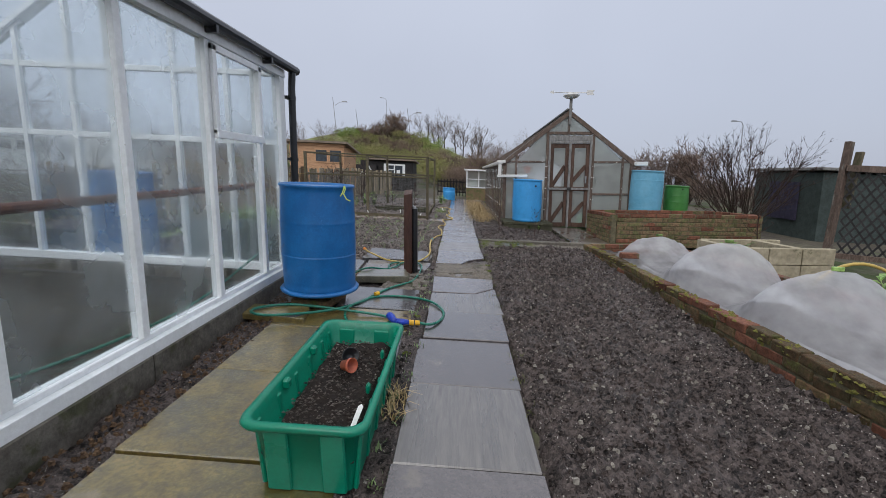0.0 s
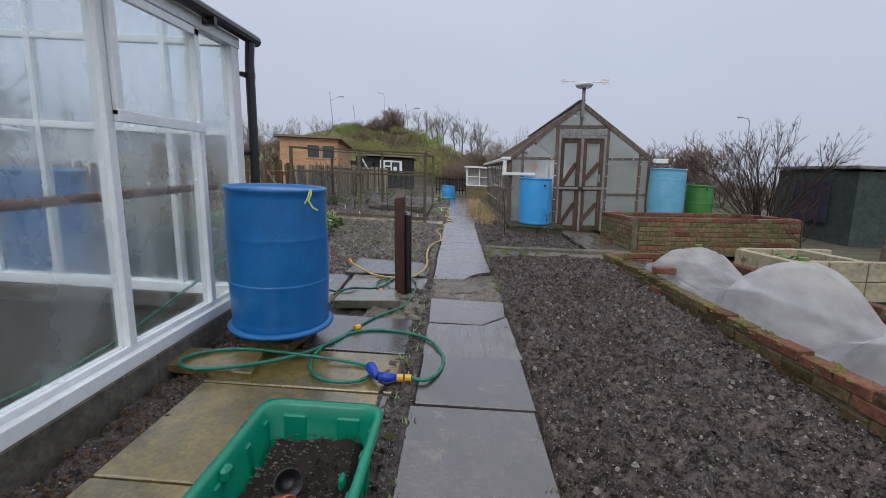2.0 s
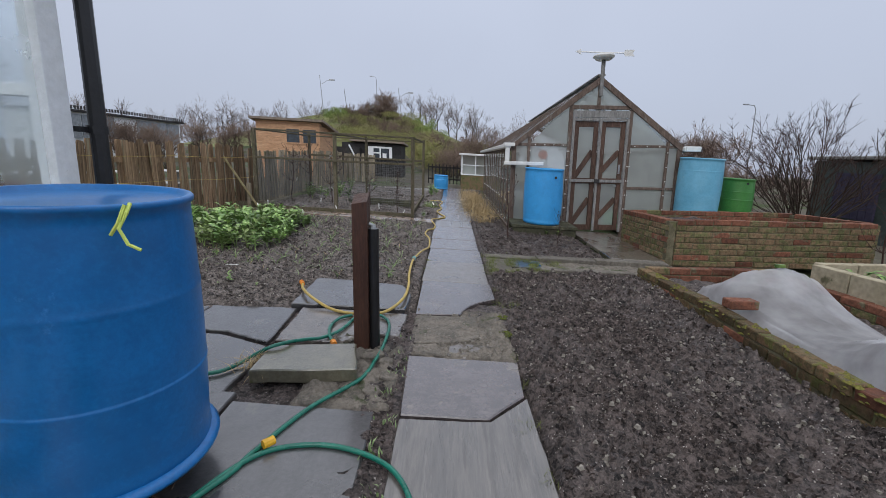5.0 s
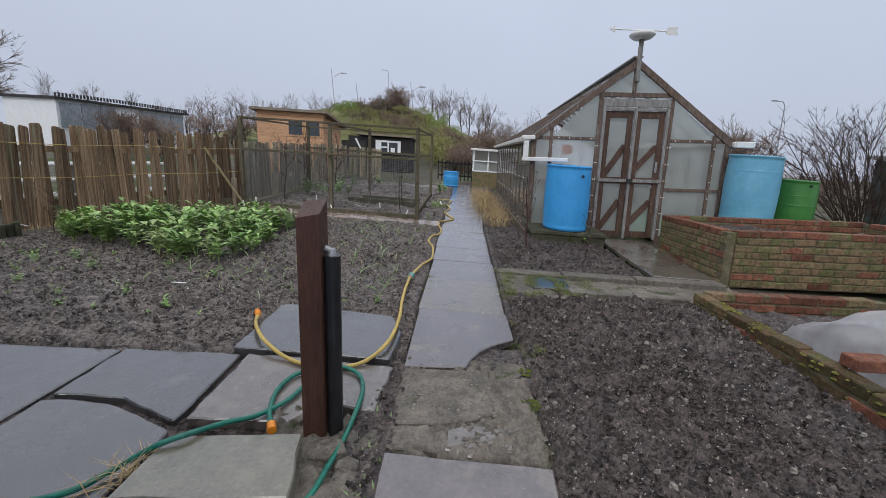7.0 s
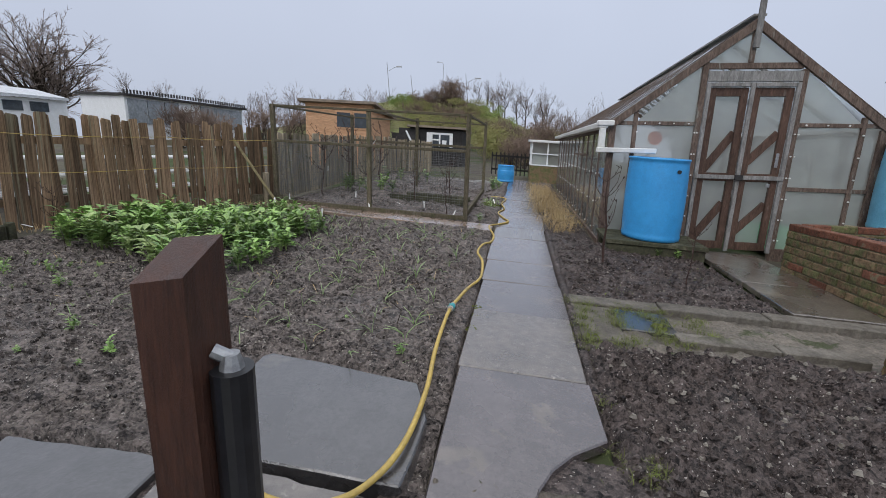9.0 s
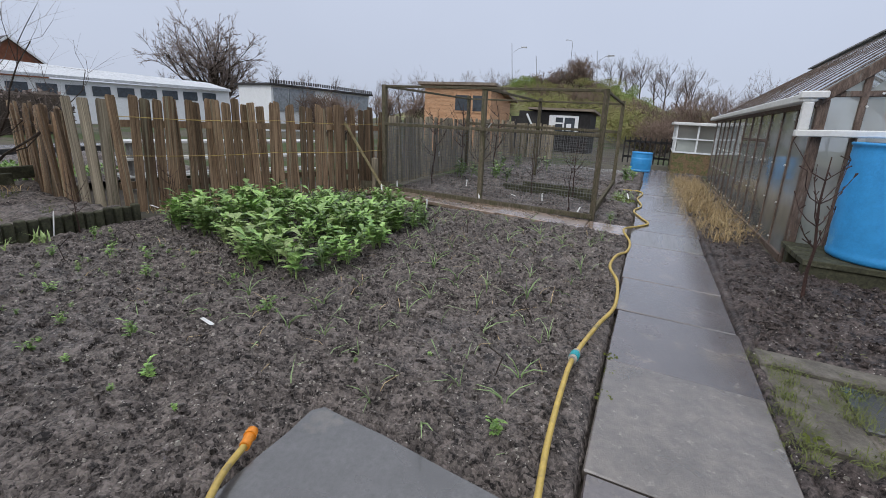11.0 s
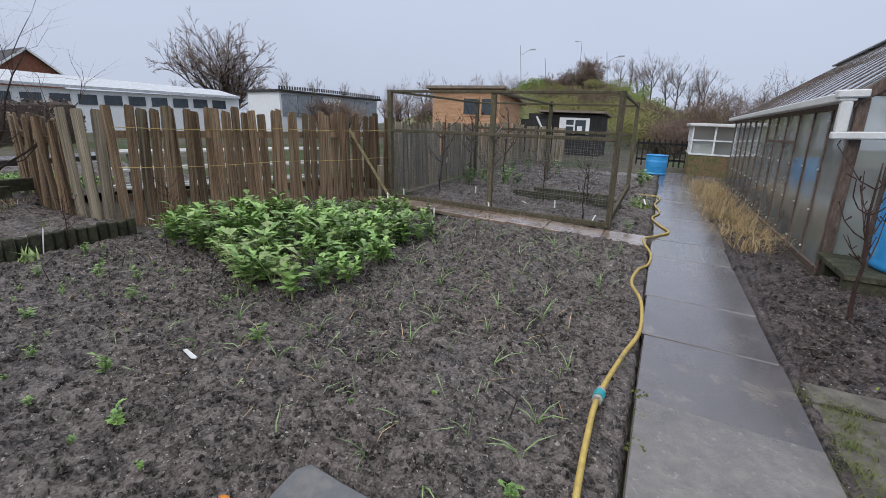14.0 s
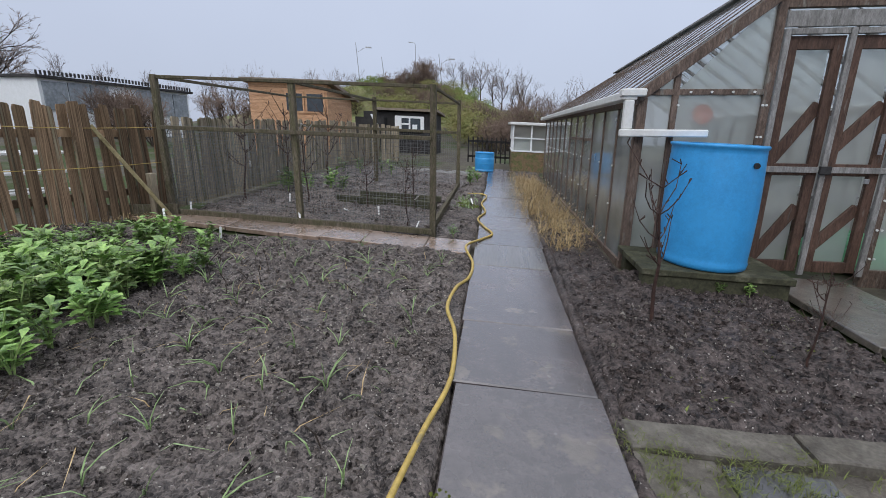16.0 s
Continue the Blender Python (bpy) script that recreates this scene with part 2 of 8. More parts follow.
M_BRICK = mat("old_brick", (0.225, 0.094, 0.058), (0.150, 0.066, 0.042), 0.8, 0.6, 8, 90, 0.5, vary=0.35, stain=(0.17, 0.145, 0.09), stain_at=0.58, stain_scale=9, wear=0.45)
M_BRICKMOSS = mat("mossy_brick", (0.215, 0.140, 0.085), (0.180, 0.155, 0.080), 0.85, 0.65, 9, 80, 0.7, vary=0.22, stain=(0.135, 0.135, 0.058), stain_at=0.50, stain_scale=9, wear=0.5)
M_BRICKDARK = mat("dark_mossy_brick", (0.165, 0.100, 0.056), (0.100, 0.086, 0.040), 0.85, 0.6, 9, 80, 0.8, vary=0.4, stain=(0.115, 0.115, 0.035), stain_at=0.56, stain_scale=6, wear=0.5)
M_MORTAR = mat("mortar", (0.175, 0.155, 0.10), (0.11, 0.10, 0.062), 0.95, None, 8, 80, 0.6, stain=(0.12, 0.12, 0.055))
M_WHITE = mat("white_paint_worn", (0.83, 0.85, 0.86), (0.77, 0.79, 0.79), 0.45, 0.35, 6, 40, 0.25, stain=(0.50, 0.49, 0.44), stain_at=0.70, stain_scale=14, wear=0.07)
M_WPLAST = mat("white_plastic", (0.74, 0.74, 0.72), (0.68, 0.68, 0.65), 0.35, 0.3, 4, 40, 0.05, stain=(0.5, 0.49, 0.44), stain_at=0.68, wear=0.1)
M_BLACK = mat("black_plastic", (0.018, 0.018, 0.02), (0.012, 0.012, 0.013), 0.35, 0.3, 5, 50, 0.05)
M_BROWN = mat("brown_stained_timber", (0.130, 0.080, 0.060), (0.078, 0.048, 0.036), 0.6, 0.45, 3, 40, 0.4, vary=0.2, grain=(6, 6, 1.0), stain=(0.16, 0.135, 0.115), stain_at=0.62, wear=0.4)
M_POST = mat("dark_red_brown_post", (0.085, 0.036, 0.022), (0.05, 0.022, 0.014), 0.5, 0.35, 3, 28, 0.5, grain=(8, 8, 0.9))
M_TIMBER = mat("weathered_brown_timber", (0.165, 0.122, 0.098), (0.098, 0.070, 0.055), 0.7, 0.5, 3, 40, 0.4, vary=0.2, grain=(5, 5, 1.2), stain=(0.19, 0.175, 0.15), stain_at=0.58, wear=0.45)
M_GREYTIMBER = mat("grey_timber", (0.29, 0.285, 0.275), (0.19, 0.185, 0.175), 0.7, None, 3, 40, 0.3, vary=0.15, grain=(5, 5, 1.2), wear=0.35)
M_PICKET = mat("fence_paling", (0.330, 0.225, 0.137), (0.110, 0.068, 0.042), 0.8, 0.65, 2.5, 26, 0.5, vary=0.5, grain=(0.6, 0.6, 0.12), stain=(0.275, 0.235, 0.155), stain_at=0.55, wear=0.5)
M_PALEPICKET = mat("pale_fence_board", (0.44, 0.375, 0.270), (0.235, 0.195, 0.140), 0.8, None, 2.5, 26, 0.5, vary=0.25, grain=(0.6, 0.6, 0.12), stain=(0.14, 0.13, 0.075), stain_at=0.56, wear=0.45)
M_MOSSPOST = mat("mossy_post", (0.1663, 0.1380, 0.1013), (0.1021, 0.0972, 0.0529), 0.85, None, 5, 40, 0.5, vary=0.2, grain=(5, 5, 1.2), stain=(0.21, 0.185, 0.14), stain_at=0.6, wear=0.5)
M_LOG = mat("green_treated_log", (0.075, 0.075, 0.045), (0.04, 0.04, 0.026), 0.7, None, 6, 50, 0.4, vary=0.25, stain=(0.13, 0.125, 0.085), stain_at=0.6)
M_BLUE = mat("blue_barrel_plastic", (0.009, 0.150, 0.425), (0.007, 0.120, 0.355), 0.36, 0.28, 3, 60, 0.06, stain=(0.05, 0.21, 0.53), stain_at=0.66, stain_scale=5, wear=0.12)
M_SKYBLUE = mat("bright_blue_plastic", (0.05, 0.33, 0.70), (0.04, 0.28, 0.62), 0.38, 0.3, 3, 60, 0.06, stain=(0.12, 0.38, 0.66), stain_at=0.66, wear=0.1)
M_PALEBLUE = mat("faded_blue_plastic", (0.16, 0.42, 0.58), (0.12, 0.36, 0.52), 0.4, 0.34, 3, 60, 0.06, stain=(0.25, 0.47, 0.58), stain_at=0.64, wear=0.1)
M_GREENPL = mat("green_barrel_plastic", (0.055, 0.21, 0.045), (0.04, 0.16, 0.035), 0.38, 0.3, 3, 60, 0.06, stain=(0.10, 0.26, 0.08), stain_at=0.66, wear=0.1)
M_TUB = mat("green_tub_plastic", (0.001, 0.215, 0.125), (0.001, 0.180, 0.105), 0.34, 0.26, 3, 60, 0.03, wear=0.06)
M_TERRA = mat("terracotta_plastic", (0.50, 0.115, 0.055), (0.42, 0.095, 0.05), 0.5)
M_GHOSE = mat("green_hose", (0.012, 0.17, 0.115), (0.010, 0.13, 0.09), 0.32, 0.25, 8, 60, 0.05, wear=0.1)
M_YHOSE = mat("yellow_hose", (0.56, 0.40, 0.10), (0.46, 0.33, 0.085), 0.42, 0.35, 6, 60, 0.06, stain=(0.32, 0.25, 0.10), stain_at=0.64, stain_scale=9, wear=0.2)
M_YELLOW = mat("yellow_plastic", (0.75, 0.42, 0.02), (0.68, 0.36, 0.02), 0.35)
M_ORANGE = mat("orange_plastic", (0.80, 0.27, 0.015), (0.72, 0.23, 0.015), 0.35)
M_TEAL = mat("teal_plastic", (0.04, 0.42, 0.45), (0.03, 0.36, 0.4), 0.35)
M_GUNBLUE = mat("blue_grip_plastic", (0.012, 0.05, 0.42), (0.01, 0.04, 0.36), 0.3)
M_GALV = mat("galvanised_steel", (0.42, 0.43, 0.44), (0.32, 0.33, 0.34), 0.45, 0.35, 12, 60, 0.08, metal=0.7)
M_RUST = mat("rusty_pipe", (0.165, 0.065, 0.038), (0.085, 0.036, 0.025), 0.7, 0.5, 9, 60, 0.5, stain=(0.40, 0.26, 0.06), stain_at=0.69, stain_scale=9)
M_WIRE = mat("net_wire", (0.20, 0.205, 0.205), (0.15, 0.155, 0.155), 0.6)
M_BARK = mat("bark", (0.085, 0.066, 0.052), (0.05, 0.04, 0.032), 0.9, None, 6, 40, 0.5)
M_SAP = mat("sapling_bark", (0.072, 0.042, 0.034), (0.046, 0.028, 0.024), 0.6)
M_TWIG = mat("bare_twigs", (0.255, 0.205, 0.178), (0.180, 0.145, 0.128), 0.9, None, 3, 20, 0.0, vary=0.2)
M_REDTWIG = mat("reddish_twigs", (0.235, 0.172, 0.138), (0.170, 0.125, 0.098), 0.9, None, 3, 20, 0.0, vary=0.25)
M_LEAF = mat("bean_leaf", (0.290, 0.440, 0.120), (0.110, 0.215, 0.046), 0.45, 0.38, 9, 40, 0.1, vary=0.42, wear=0.25)
M_PALELEAF = mat("pale_leaf", (0.36, 0.45, 0.17), (0.22, 0.32, 0.10), 0.5, None, 9, 40, 0.1, vary=0.25)
M_BLADE = mat("onion_blade", (0.3105, 0.4140, 0.1840), (0.2070, 0.3105, 0.1150), 0.45, None, 9, 40, 0.05, vary=0.3)
M_GRASS = mat("short_grass", (0.17, 0.205, 0.055), (0.13, 0.14, 0.05), 0.7, None, 9, 40, 0.0, vary=0.3)
M_DRY = mat("dry_grass", (0.60, 0.46, 0.25), (0.42, 0.30, 0.155), 0.8, None, 9, 40, 0.0, vary=0.25)
M_MOSS = mat("moss", (0.125, 0.145, 0.03), (0.07, 0.085, 0.018), 0.95, None, 14, 90, 1.0)
M_HILL = mat("hill_grass", (0.185, 0.225, 0.085), (0.245, 0.225, 0.110), 0.95, None, 0.25, 3, 0.6, stain=(0.15, 0.125, 0.075), stain_at=0.54, stain_scale=0.12)
M_BUSH = mat("hedge_leaf", (0.175, 0.205, 0.062), (0.270, 0.235, 0.098), 0.8, None, 0.6, 12, 0.1, wear=0.3)
M_FIR = mat("conifer_needles", (0.0588, 0.1302, 0.0714), (0.0378, 0.0882, 0.0504), 0.8, None, 2, 12, 0.1, vary=0.2)
M_ORWOOD = mat("orange_shiplap", (0.68, 0.42, 0.25), (0.55, 0.32, 0.18), 0.65, None, 2, 22, 0.2, grain=(1, 1, 6), vary=0.12)
M_FELT = mat("roof_felt", (0.30, 0.25, 0.20), (0.22, 0.18, 0.145), 0.9, None, 4, 60, 0.5)
M_DARKWOOD = mat("black_boards", (0.049, 0.048, 0.048), (0.031, 0.029, 0.029), 0.7, None, 3, 30, 0.3, vary=0.25)
M_GREENSHED = mat("dark_green_shed", (0.066, 0.086, 0.080), (0.048, 0.063, 0.058), 0.6, None, 2, 30, 0.2)
M_DARKGLASS = mat("dark_window", (0.05, 0.065, 0.08), (0.035, 0.045, 0.055), 0.12, 0.08, 2, 10, 0.0)
M_HOUSE = mat("house_brick", (0.25, 0.105, 0.065), (0.20, 0.085, 0.05), 0.85, None, 1, 14, 0.3)
M_SLATE = mat("roof_tile", (0.085, 0.08, 0.085), (0.06, 0.057, 0.06), 0.7, None, 1.5, 10, 0.3)
M_STONE = mat("pale_pebble", (0.40, 0.37, 0.32), (0.26, 0.235, 0.20), 0.7, None, 20, 90, 0.2, vary=0.3, wear=0.2)
M_CLOD = soil_mat("clod", (0.014, 0.0115, 0.0108), (0.150, 0.121, 0.110), (0.36, 0.33, 0.30))
M_PLOTCLOD = soil_mat("plot_clod", (0.017, 0.0142, 0.013), (0.250, 0.214, 0.191), (0.40, 0.37, 0.33))
M_TAG = mat("white_plant_label", (0.78, 0.78, 0.76), (0.70, 0.70, 0.68), 0.4, wear=0.1)
M_COMPOST = mat("potting_compost", (0.040, 0.030, 0.025), (0.022, 0.017, 0.015), 0.85, 0.7, 18, 120, 0.9, stain=(0.10, 0.075, 0.055), stain_at=0.66, stain_scale=40)
M_TARP = mat("green_sheeting", (0.16, 0.42, 0.22), (0.11, 0.32, 0.17), 0.5, None, 4, 30, 0.2)
M_ROOFW = mat("white_corrugated_roof", (0.62, 0.64, 0.66), (0.52, 0.54, 0.56), 0.5, None, 3, 30, 0.1)
M_GLASS = pane_mat("old_glass", 0.95, (0.62, 0.69, 0.72), 0.10, 2.2, (0.965, 0.985, 0.99), 0.2)
M_POLY = pane_mat("clouded_sheet", 0.70, (0.50, 0.52, 0.50), 0.42, 3.0, (0.95, 0.96, 0.94), 0.3)
M_ROOFPANE = pane_mat("clouded_roof_sheet", 0.62, (0.74, 0.79, 0.84), 0.5, 0.9)
M_FLEECE = pane_mat("white_fleece", 0.62, (0.88, 0.89, 0.91), 0.10, 5.0, (0.95, 0.95, 0.96))

for wetm in (M_PATH, M_RIBBED, M_GREYSLAB, M_WETSLAB, M_SLAB, M_SPECK, M_OLIVE, M_BRICKPAVE):          # a film of rain on the paving
    wetm.node_tree.nodes["Principled BSDF"].inputs["Coat Weight"].default_value = 1.0
    wetm.node_tree.nodes["Principled BSDF"].inputs["Coat Roughness"].default_value = 0.19
    wetm.node_tree.nodes["Principled BSDF"].inputs["Coat IOR"].default_value = 1.75


M_POLE = mat("peeled_pole", (0.40, 0.335, 0.185), (0.29, 0.24, 0.125), 0.7, None, 6, 40, 0.3, stain=(0.16, 0.15, 0.07), stain_at=0.62)


# ---- mesh building ----
class Shape:
    """Gathers faces in plan coordinates: x, y in metres, z above the local ground (or true height where level)."""

    def __init__(self):
        self.v, self.f, self.k = [], [], []

    def add(self, vs, fs, k=0):
        b = len(self.v)
        self.v += [tuple(p) for p in vs]
        self.f += [tuple(b + i for i in q) for q in fs]
        self.k += [k] * len(fs)
        return self

    def box(self, x0, y0, z0, x1, y1, z1, k=0):
        return self.add([(x0, y0, z0), (x1, y0, z0), (x1, y1, z0), (x0, y1, z0), (x0, y0, z1), (x1, y0, z1), (x1, y1, z1), (x0, y1, z1)],
                        [(3, 2, 1, 0), (4, 5, 6, 7), (0, 1, 5, 4), (1, 2, 6, 5), (2, 3, 7, 6), (3, 0, 4, 7)], k)

    def beam(self, p, q, w, d, up=(0, 0, 1), k=0):
        """A bar from p to q, w wide across and d deep along up."""
        p, q, up = Vector(p), Vector(q), Vector(up)
        t = (q - p).normalized()
        s = t.cross(up)
        s = s.normalized() if s.length > 1e-4 else Vector((1, 0, 0))
        u = s.cross(t).normalized()
        c = [a + s * (w / 2 * i) + u * (d / 2 * j) for a in (p, q) for i, j in ((-1, -1), (1, -1), (1, 1), (-1, 1))]
        return self.add(c, [(0, 1, 2, 3), (7, 6, 5, 4), (0, 4, 5, 1), (1, 5, 6, 2), (2, 6, 7, 3), (3, 7, 4, 0)], k)

    def tube(self, pts, r, n=6, k=0, caps=True):
        pts = [Vector(p) for p in pts]
        rs = r if isinstance(r, (list, tuple)) else [r] * len(pts)
        ring, ref = [], Vector((0.123, 0.456, 0.88))
        for i, p in enumerate(pts):
            t = (pts[min(i + 1, len(pts) - 1)] - pts[max(i - 1, 0)]).normalized()
            s = t.cross(ref)
            s = s.normalized() if s.length > 1e-3 else t.orthogonal().normalized()
            u = s.cross(t)
            ring += [p + (s * math.cos(2 * math.pi * j / n) + u * math.sin(2 * math.pi * j / n)) * rs[i] for j in range(n)]
        fs = [(i * n + j, i * n + (j + 1) % n, (i + 1) * n + (j + 1) % n, (i + 1) * n + j) for i in range(len(pts) - 1) for j in range(n)]
        if caps and n > 2:
            fs += [tuple(range(n - 1, -1, -1)), tuple((len(pts) - 1) * n + j for j in range(n))]
        return self.add(ring, fs, k)

    def lathe(self, cx, cy, prof, n=40, k=0):
        """prof: (radius, height) from bottom to top, open where the radius is not zero."""
        vs = [(cx + r * math.cos(2 * math.pi * j / n), cy + r * math.sin(2 * math.pi * j / n), z) for r, z in prof for j in range(n)]
        fs = [(i * n + j, i * n + (j + 1) % n, (i + 1) * n + (j + 1) % n, (i + 1) * n + j) for i in range(len(prof) - 1) for j in range(n)]
        return self.add(vs, fs, k)

    def slab(self, outline, z0, z1, k=0):
        n = len(outline)
        vs = [(x, y, z0) for x, y in outline] + [(x, y, z1) for x, y in outline]
        return self.add(vs, [tuple(range(n - 1, -1, -1)), tuple(range(n, 2 * n))] + [(i, (i + 1) % n, n + (i + 1) % n, n + i) for i in range(n)], k)

    def quad(self, a, b, c, d, k=0):
        return self.add([a, b, c, d], [(0, 1, 2, 3)], k)

    def mesh(self, name, mats, at=(0, 0, 0), lie=True, bevel=0.0, smooth=False):
        mats = mats if isinstance(mats, (list, tuple)) else [mats]
        me = bpy.data.meshes.new(name)
        me.from_pydata([(x - at[0], y - at[1], z + (g(x, y) if lie else 0) - at[2]) for x, y, z in self.v], [], self.f)
        for m in mats:
            me.materials.append(m)
        me.polygons.foreach_set("material_index", self.k)
        if bevel:
            bm = bmesh.new()
            bm.from_mesh(me)
            bmesh.ops.bevel(bm, geom=bm.edges[:] , offset=bevel, segments=1, affect="EDGES", clamp_overlap=True)
            bm.to_mesh(me)
            bm.free()
        if smooth:
            me.polygons.foreach_set("use_smooth", [True] * len(me.polygons))
        me.update()
        return me


def part(sh, name, mats, parent=None, lie=True, bevel=0.0, smooth=False, label=""):
    """A part of a thing whose Empty or mesh stands unturned at its base."""
    at = tuple(parent.matrix_basis.translation) if parent else (0, 0, 0)
    if parent and parent.parent:
        at = tuple(parent.parent.matrix_basis.translation)
    ob = new(name, sh.mesh(name, mats, at, lie, bevel, smooth))
    ob.parent = parent
    return tagged(ob, label) if label else ob


def thing(name, label, category, x=0.0, y=0.0, z=None, group="", kind=""):
    ob = new(name)
    ob.empty_display_size = 0.1
    ob.matrix_basis = Matrix.Translation((x, y, g(x, y) if z is None else z))
    return tagged(ob, label, category, group, kind)


def single(sh, name, mats, label, category, x, y, group="", kind="", **kw):
    at = (x, y, g(x, y))
    ob = new(name, sh.mesh(name, mats, at, **kw))
    ob.matrix_basis = Matrix.Translation(at)
    return tagged(ob, label, category, group, kind)


def structure(sh, name, mats, label, category, **kw):
    return tagged(new(name, sh.mesh(name, mats, (0, 0, 0), **kw)), label, category, "", "structure")


rnd = random.Random(5)
SLOPE = Matrix(((1, 0, 0, 0), (0, 1, 0, 0), (GX, GY, 1, 0), (0, 0, 0, 1)))


def wob(x, y, s=1.0, seed=0.0):
    return noise.noise(Vector((x * s + seed, y * s - seed, seed * 0.37)))


# ======== ground ========
def hill(x, y):
    s = 16.0 if x < -12 else 12.0
    return 8.1 * math.exp(-((x + 12) / s) ** 2 / 2 - ((y - 68) / 13.0) ** 2 / 2)


def ground():
    n = 150
    ax = [math.sinh(4.6 * (i / n * 2 - 1)) / math.sinh(4.6) * 420 for i in range(n + 1)]
    vs, fs, k = [], [], []
    for y in ax:
        for x in ax:
            yy = y + 5
            vs.append((x, yy, g(x, yy) - 0.065 + 0.02 * wob(x, yy, 0.7) + hill(x, yy)))
    for j in range(n):
        for i in range(n):
            a = j * (n + 1) + i
            fs.append((a, a + 1, a + n + 2, a + n + 1))
            k.append(1 if hill(ax[i], ax[j] + 5) > 1.2 else 0)
    me = bpy.data.meshes.new("ground")
    me.from_pydata(vs, [], fs)
    me.materials.append(M_LAND)
    me.materials.append(M_HILL)
    me.polygons.foreach_set("material_index", k)
    me.polygons.foreach_set("use_smooth", [True] * len(fs))
    tagged(new("ground", me), "rough damp earth and grass rising to a green hill", "ground", "", "structure")


ground()


BEDS = []


def soil_bed(name, label, x0, y0, x1, y1, h, step=0.028, seed=1.0, amp=1.0, edge=0.05, m=None, rise=0.0, dip=None, skew=None):
    """Dug, crumbly earth: clods and raked hollows as real relief."""
    nx, ny = max(2, int((x1 - x0) / step)), max(2, int((y1 - y0) / step))
    gx, gy = np.meshgrid(np.linspace(x0, x1, nx + 1), np.linspace(y0, y1, ny + 1))
    r = np.random.RandomState(int(seed * 10))
    z = np.zeros(gx.shape)
    for cell, a in ((24, 0.012), (9, 0.014), (4, 0.020), (2, 0.022), (1, 0.013)):
        q = r.rand(ny // cell + 3, nx // cell + 3) ** 2
        u, v = np.arange(nx + 1) / cell, np.arange(ny + 1) / cell
        i, j = u.astype(int), v.astype(int)
        fu, fv = (u - i)[None, :], (v - j)[:, None]
        fu, fv = fu * fu * (3 - 2 * fu), fv * fv * (3 - 2 * fv)
        z += 2 * a * amp * ((q[j][:, i] * (1 - fu) + q[j][:, i + 1] * fu) * (1 - fv) + (q[j + 1][:, i] * (1 - fu) + q[j + 1][:, i + 1] * fu) * fv)
    z += h - 0.042 * amp + rise * (gx - x0) / (x1 - x0)
    d = np.minimum(np.minimum(gx - x0, x1 - gx), np.minimum(gy - y0, y1 - gy))
    z -= 0.06 * np.clip(1 - d / edge, 0, 1)
    if dip:
        z -= 0.05 * ((gx > dip[0]) & (gx < dip[2]) & (gy > dip[1]) & (gy < dip[3]))
    if skew:                                             # an edge cut at a slant by paving
        z -= 0.07 * ((gy < skew[0] + (gx - skew[1]) * skew[2]) & (gx < skew[1]))
    BEDS.append((x0, y0, x1, y1, z.copy()))
    z += G0 + GX * gx + GY * gy
    vs = np.stack([gx, gy, z], -1).reshape(-1, 3)
    a = (np.arange(ny)[:, None] * (nx + 1) + np.arange(nx)[None, :]).reshape(-1)
    fs = np.stack([a, a + 1, a + nx + 2, a + nx + 1], -1)
    me = bpy.data.meshes.new(name)
    me.from_pydata(vs.tolist(), [], fs.tolist())
    me.materials.append(m or M_SOIL)
    me.polygons.foreach_set("use_smooth", [True] * len(fs))
    return tagged(new(name, me), label, "soil", "", "structure")


soil_bed("soil_bed_right", "bare dug dark soil with pebbles in a vegetable bed", 0.37, -1.2, 1.99, 6.58, 0.0, 0.02, 1, 1.15, rise=0.055)
soil_bed("soil_bed_left", "damp dug dark soil with young onion shoots", -4.46, 5.0, -0.31, 9.47, 0.0, 0.023, 2, 0.72, 0.02, M_PLOT, dip=(-1.30, 4.9, -0.32, 5.93), skew=(5.245, -1.18, 0.085))
soil_bed("soil_bed_sapling", "dark soil beside the timber greenhouse", 0.37, 7.38, 1.96, 9.3, -0.005, 0.03, 3)
soil_bed("soil_bed_strip", "narrow strip of dark soil beside the path", 0.37, 8.9, 0.93, 16.9, -0.01, 0.04, 4)
soil_bed("soil_bed_cage", "dark soil inside the fruit cage", -3.75, 9.98, -0.33, 16.2, -0.01, 0.045, 5, m=M_PLOT)
soil_bed("soil_bed_log", "bare soil behind log edging", -6.6, 5.1, -4.5, 7.05, 0.09, 0.045, 6, m=M_PLOT)
soil_bed("soil_bed_far", "overgrown soil of the neighbouring plot", -10.2, 5.0, -6.65, 9.5, 0.06, 0.06, 7, m=M_PLOT)
soil_bed("soil_bed_glasshouse", "strip of earth with leaf litter beside the glasshouse", -1.64, -2.0, -1.36, 3.6, -0.02, 0.026, 8)
soil_bed("soil_bed_tunnel", "soil under fleece in the low brick bed", 2.10, -1.5, 3.45, 6.52, 0.05, 0.05, 9)
soil_bed("soil_bed_raised", "dark soil in the tall brick bed", 2.83, 7.6, 5.28, 8.85, 0.42, 0.05, 10)


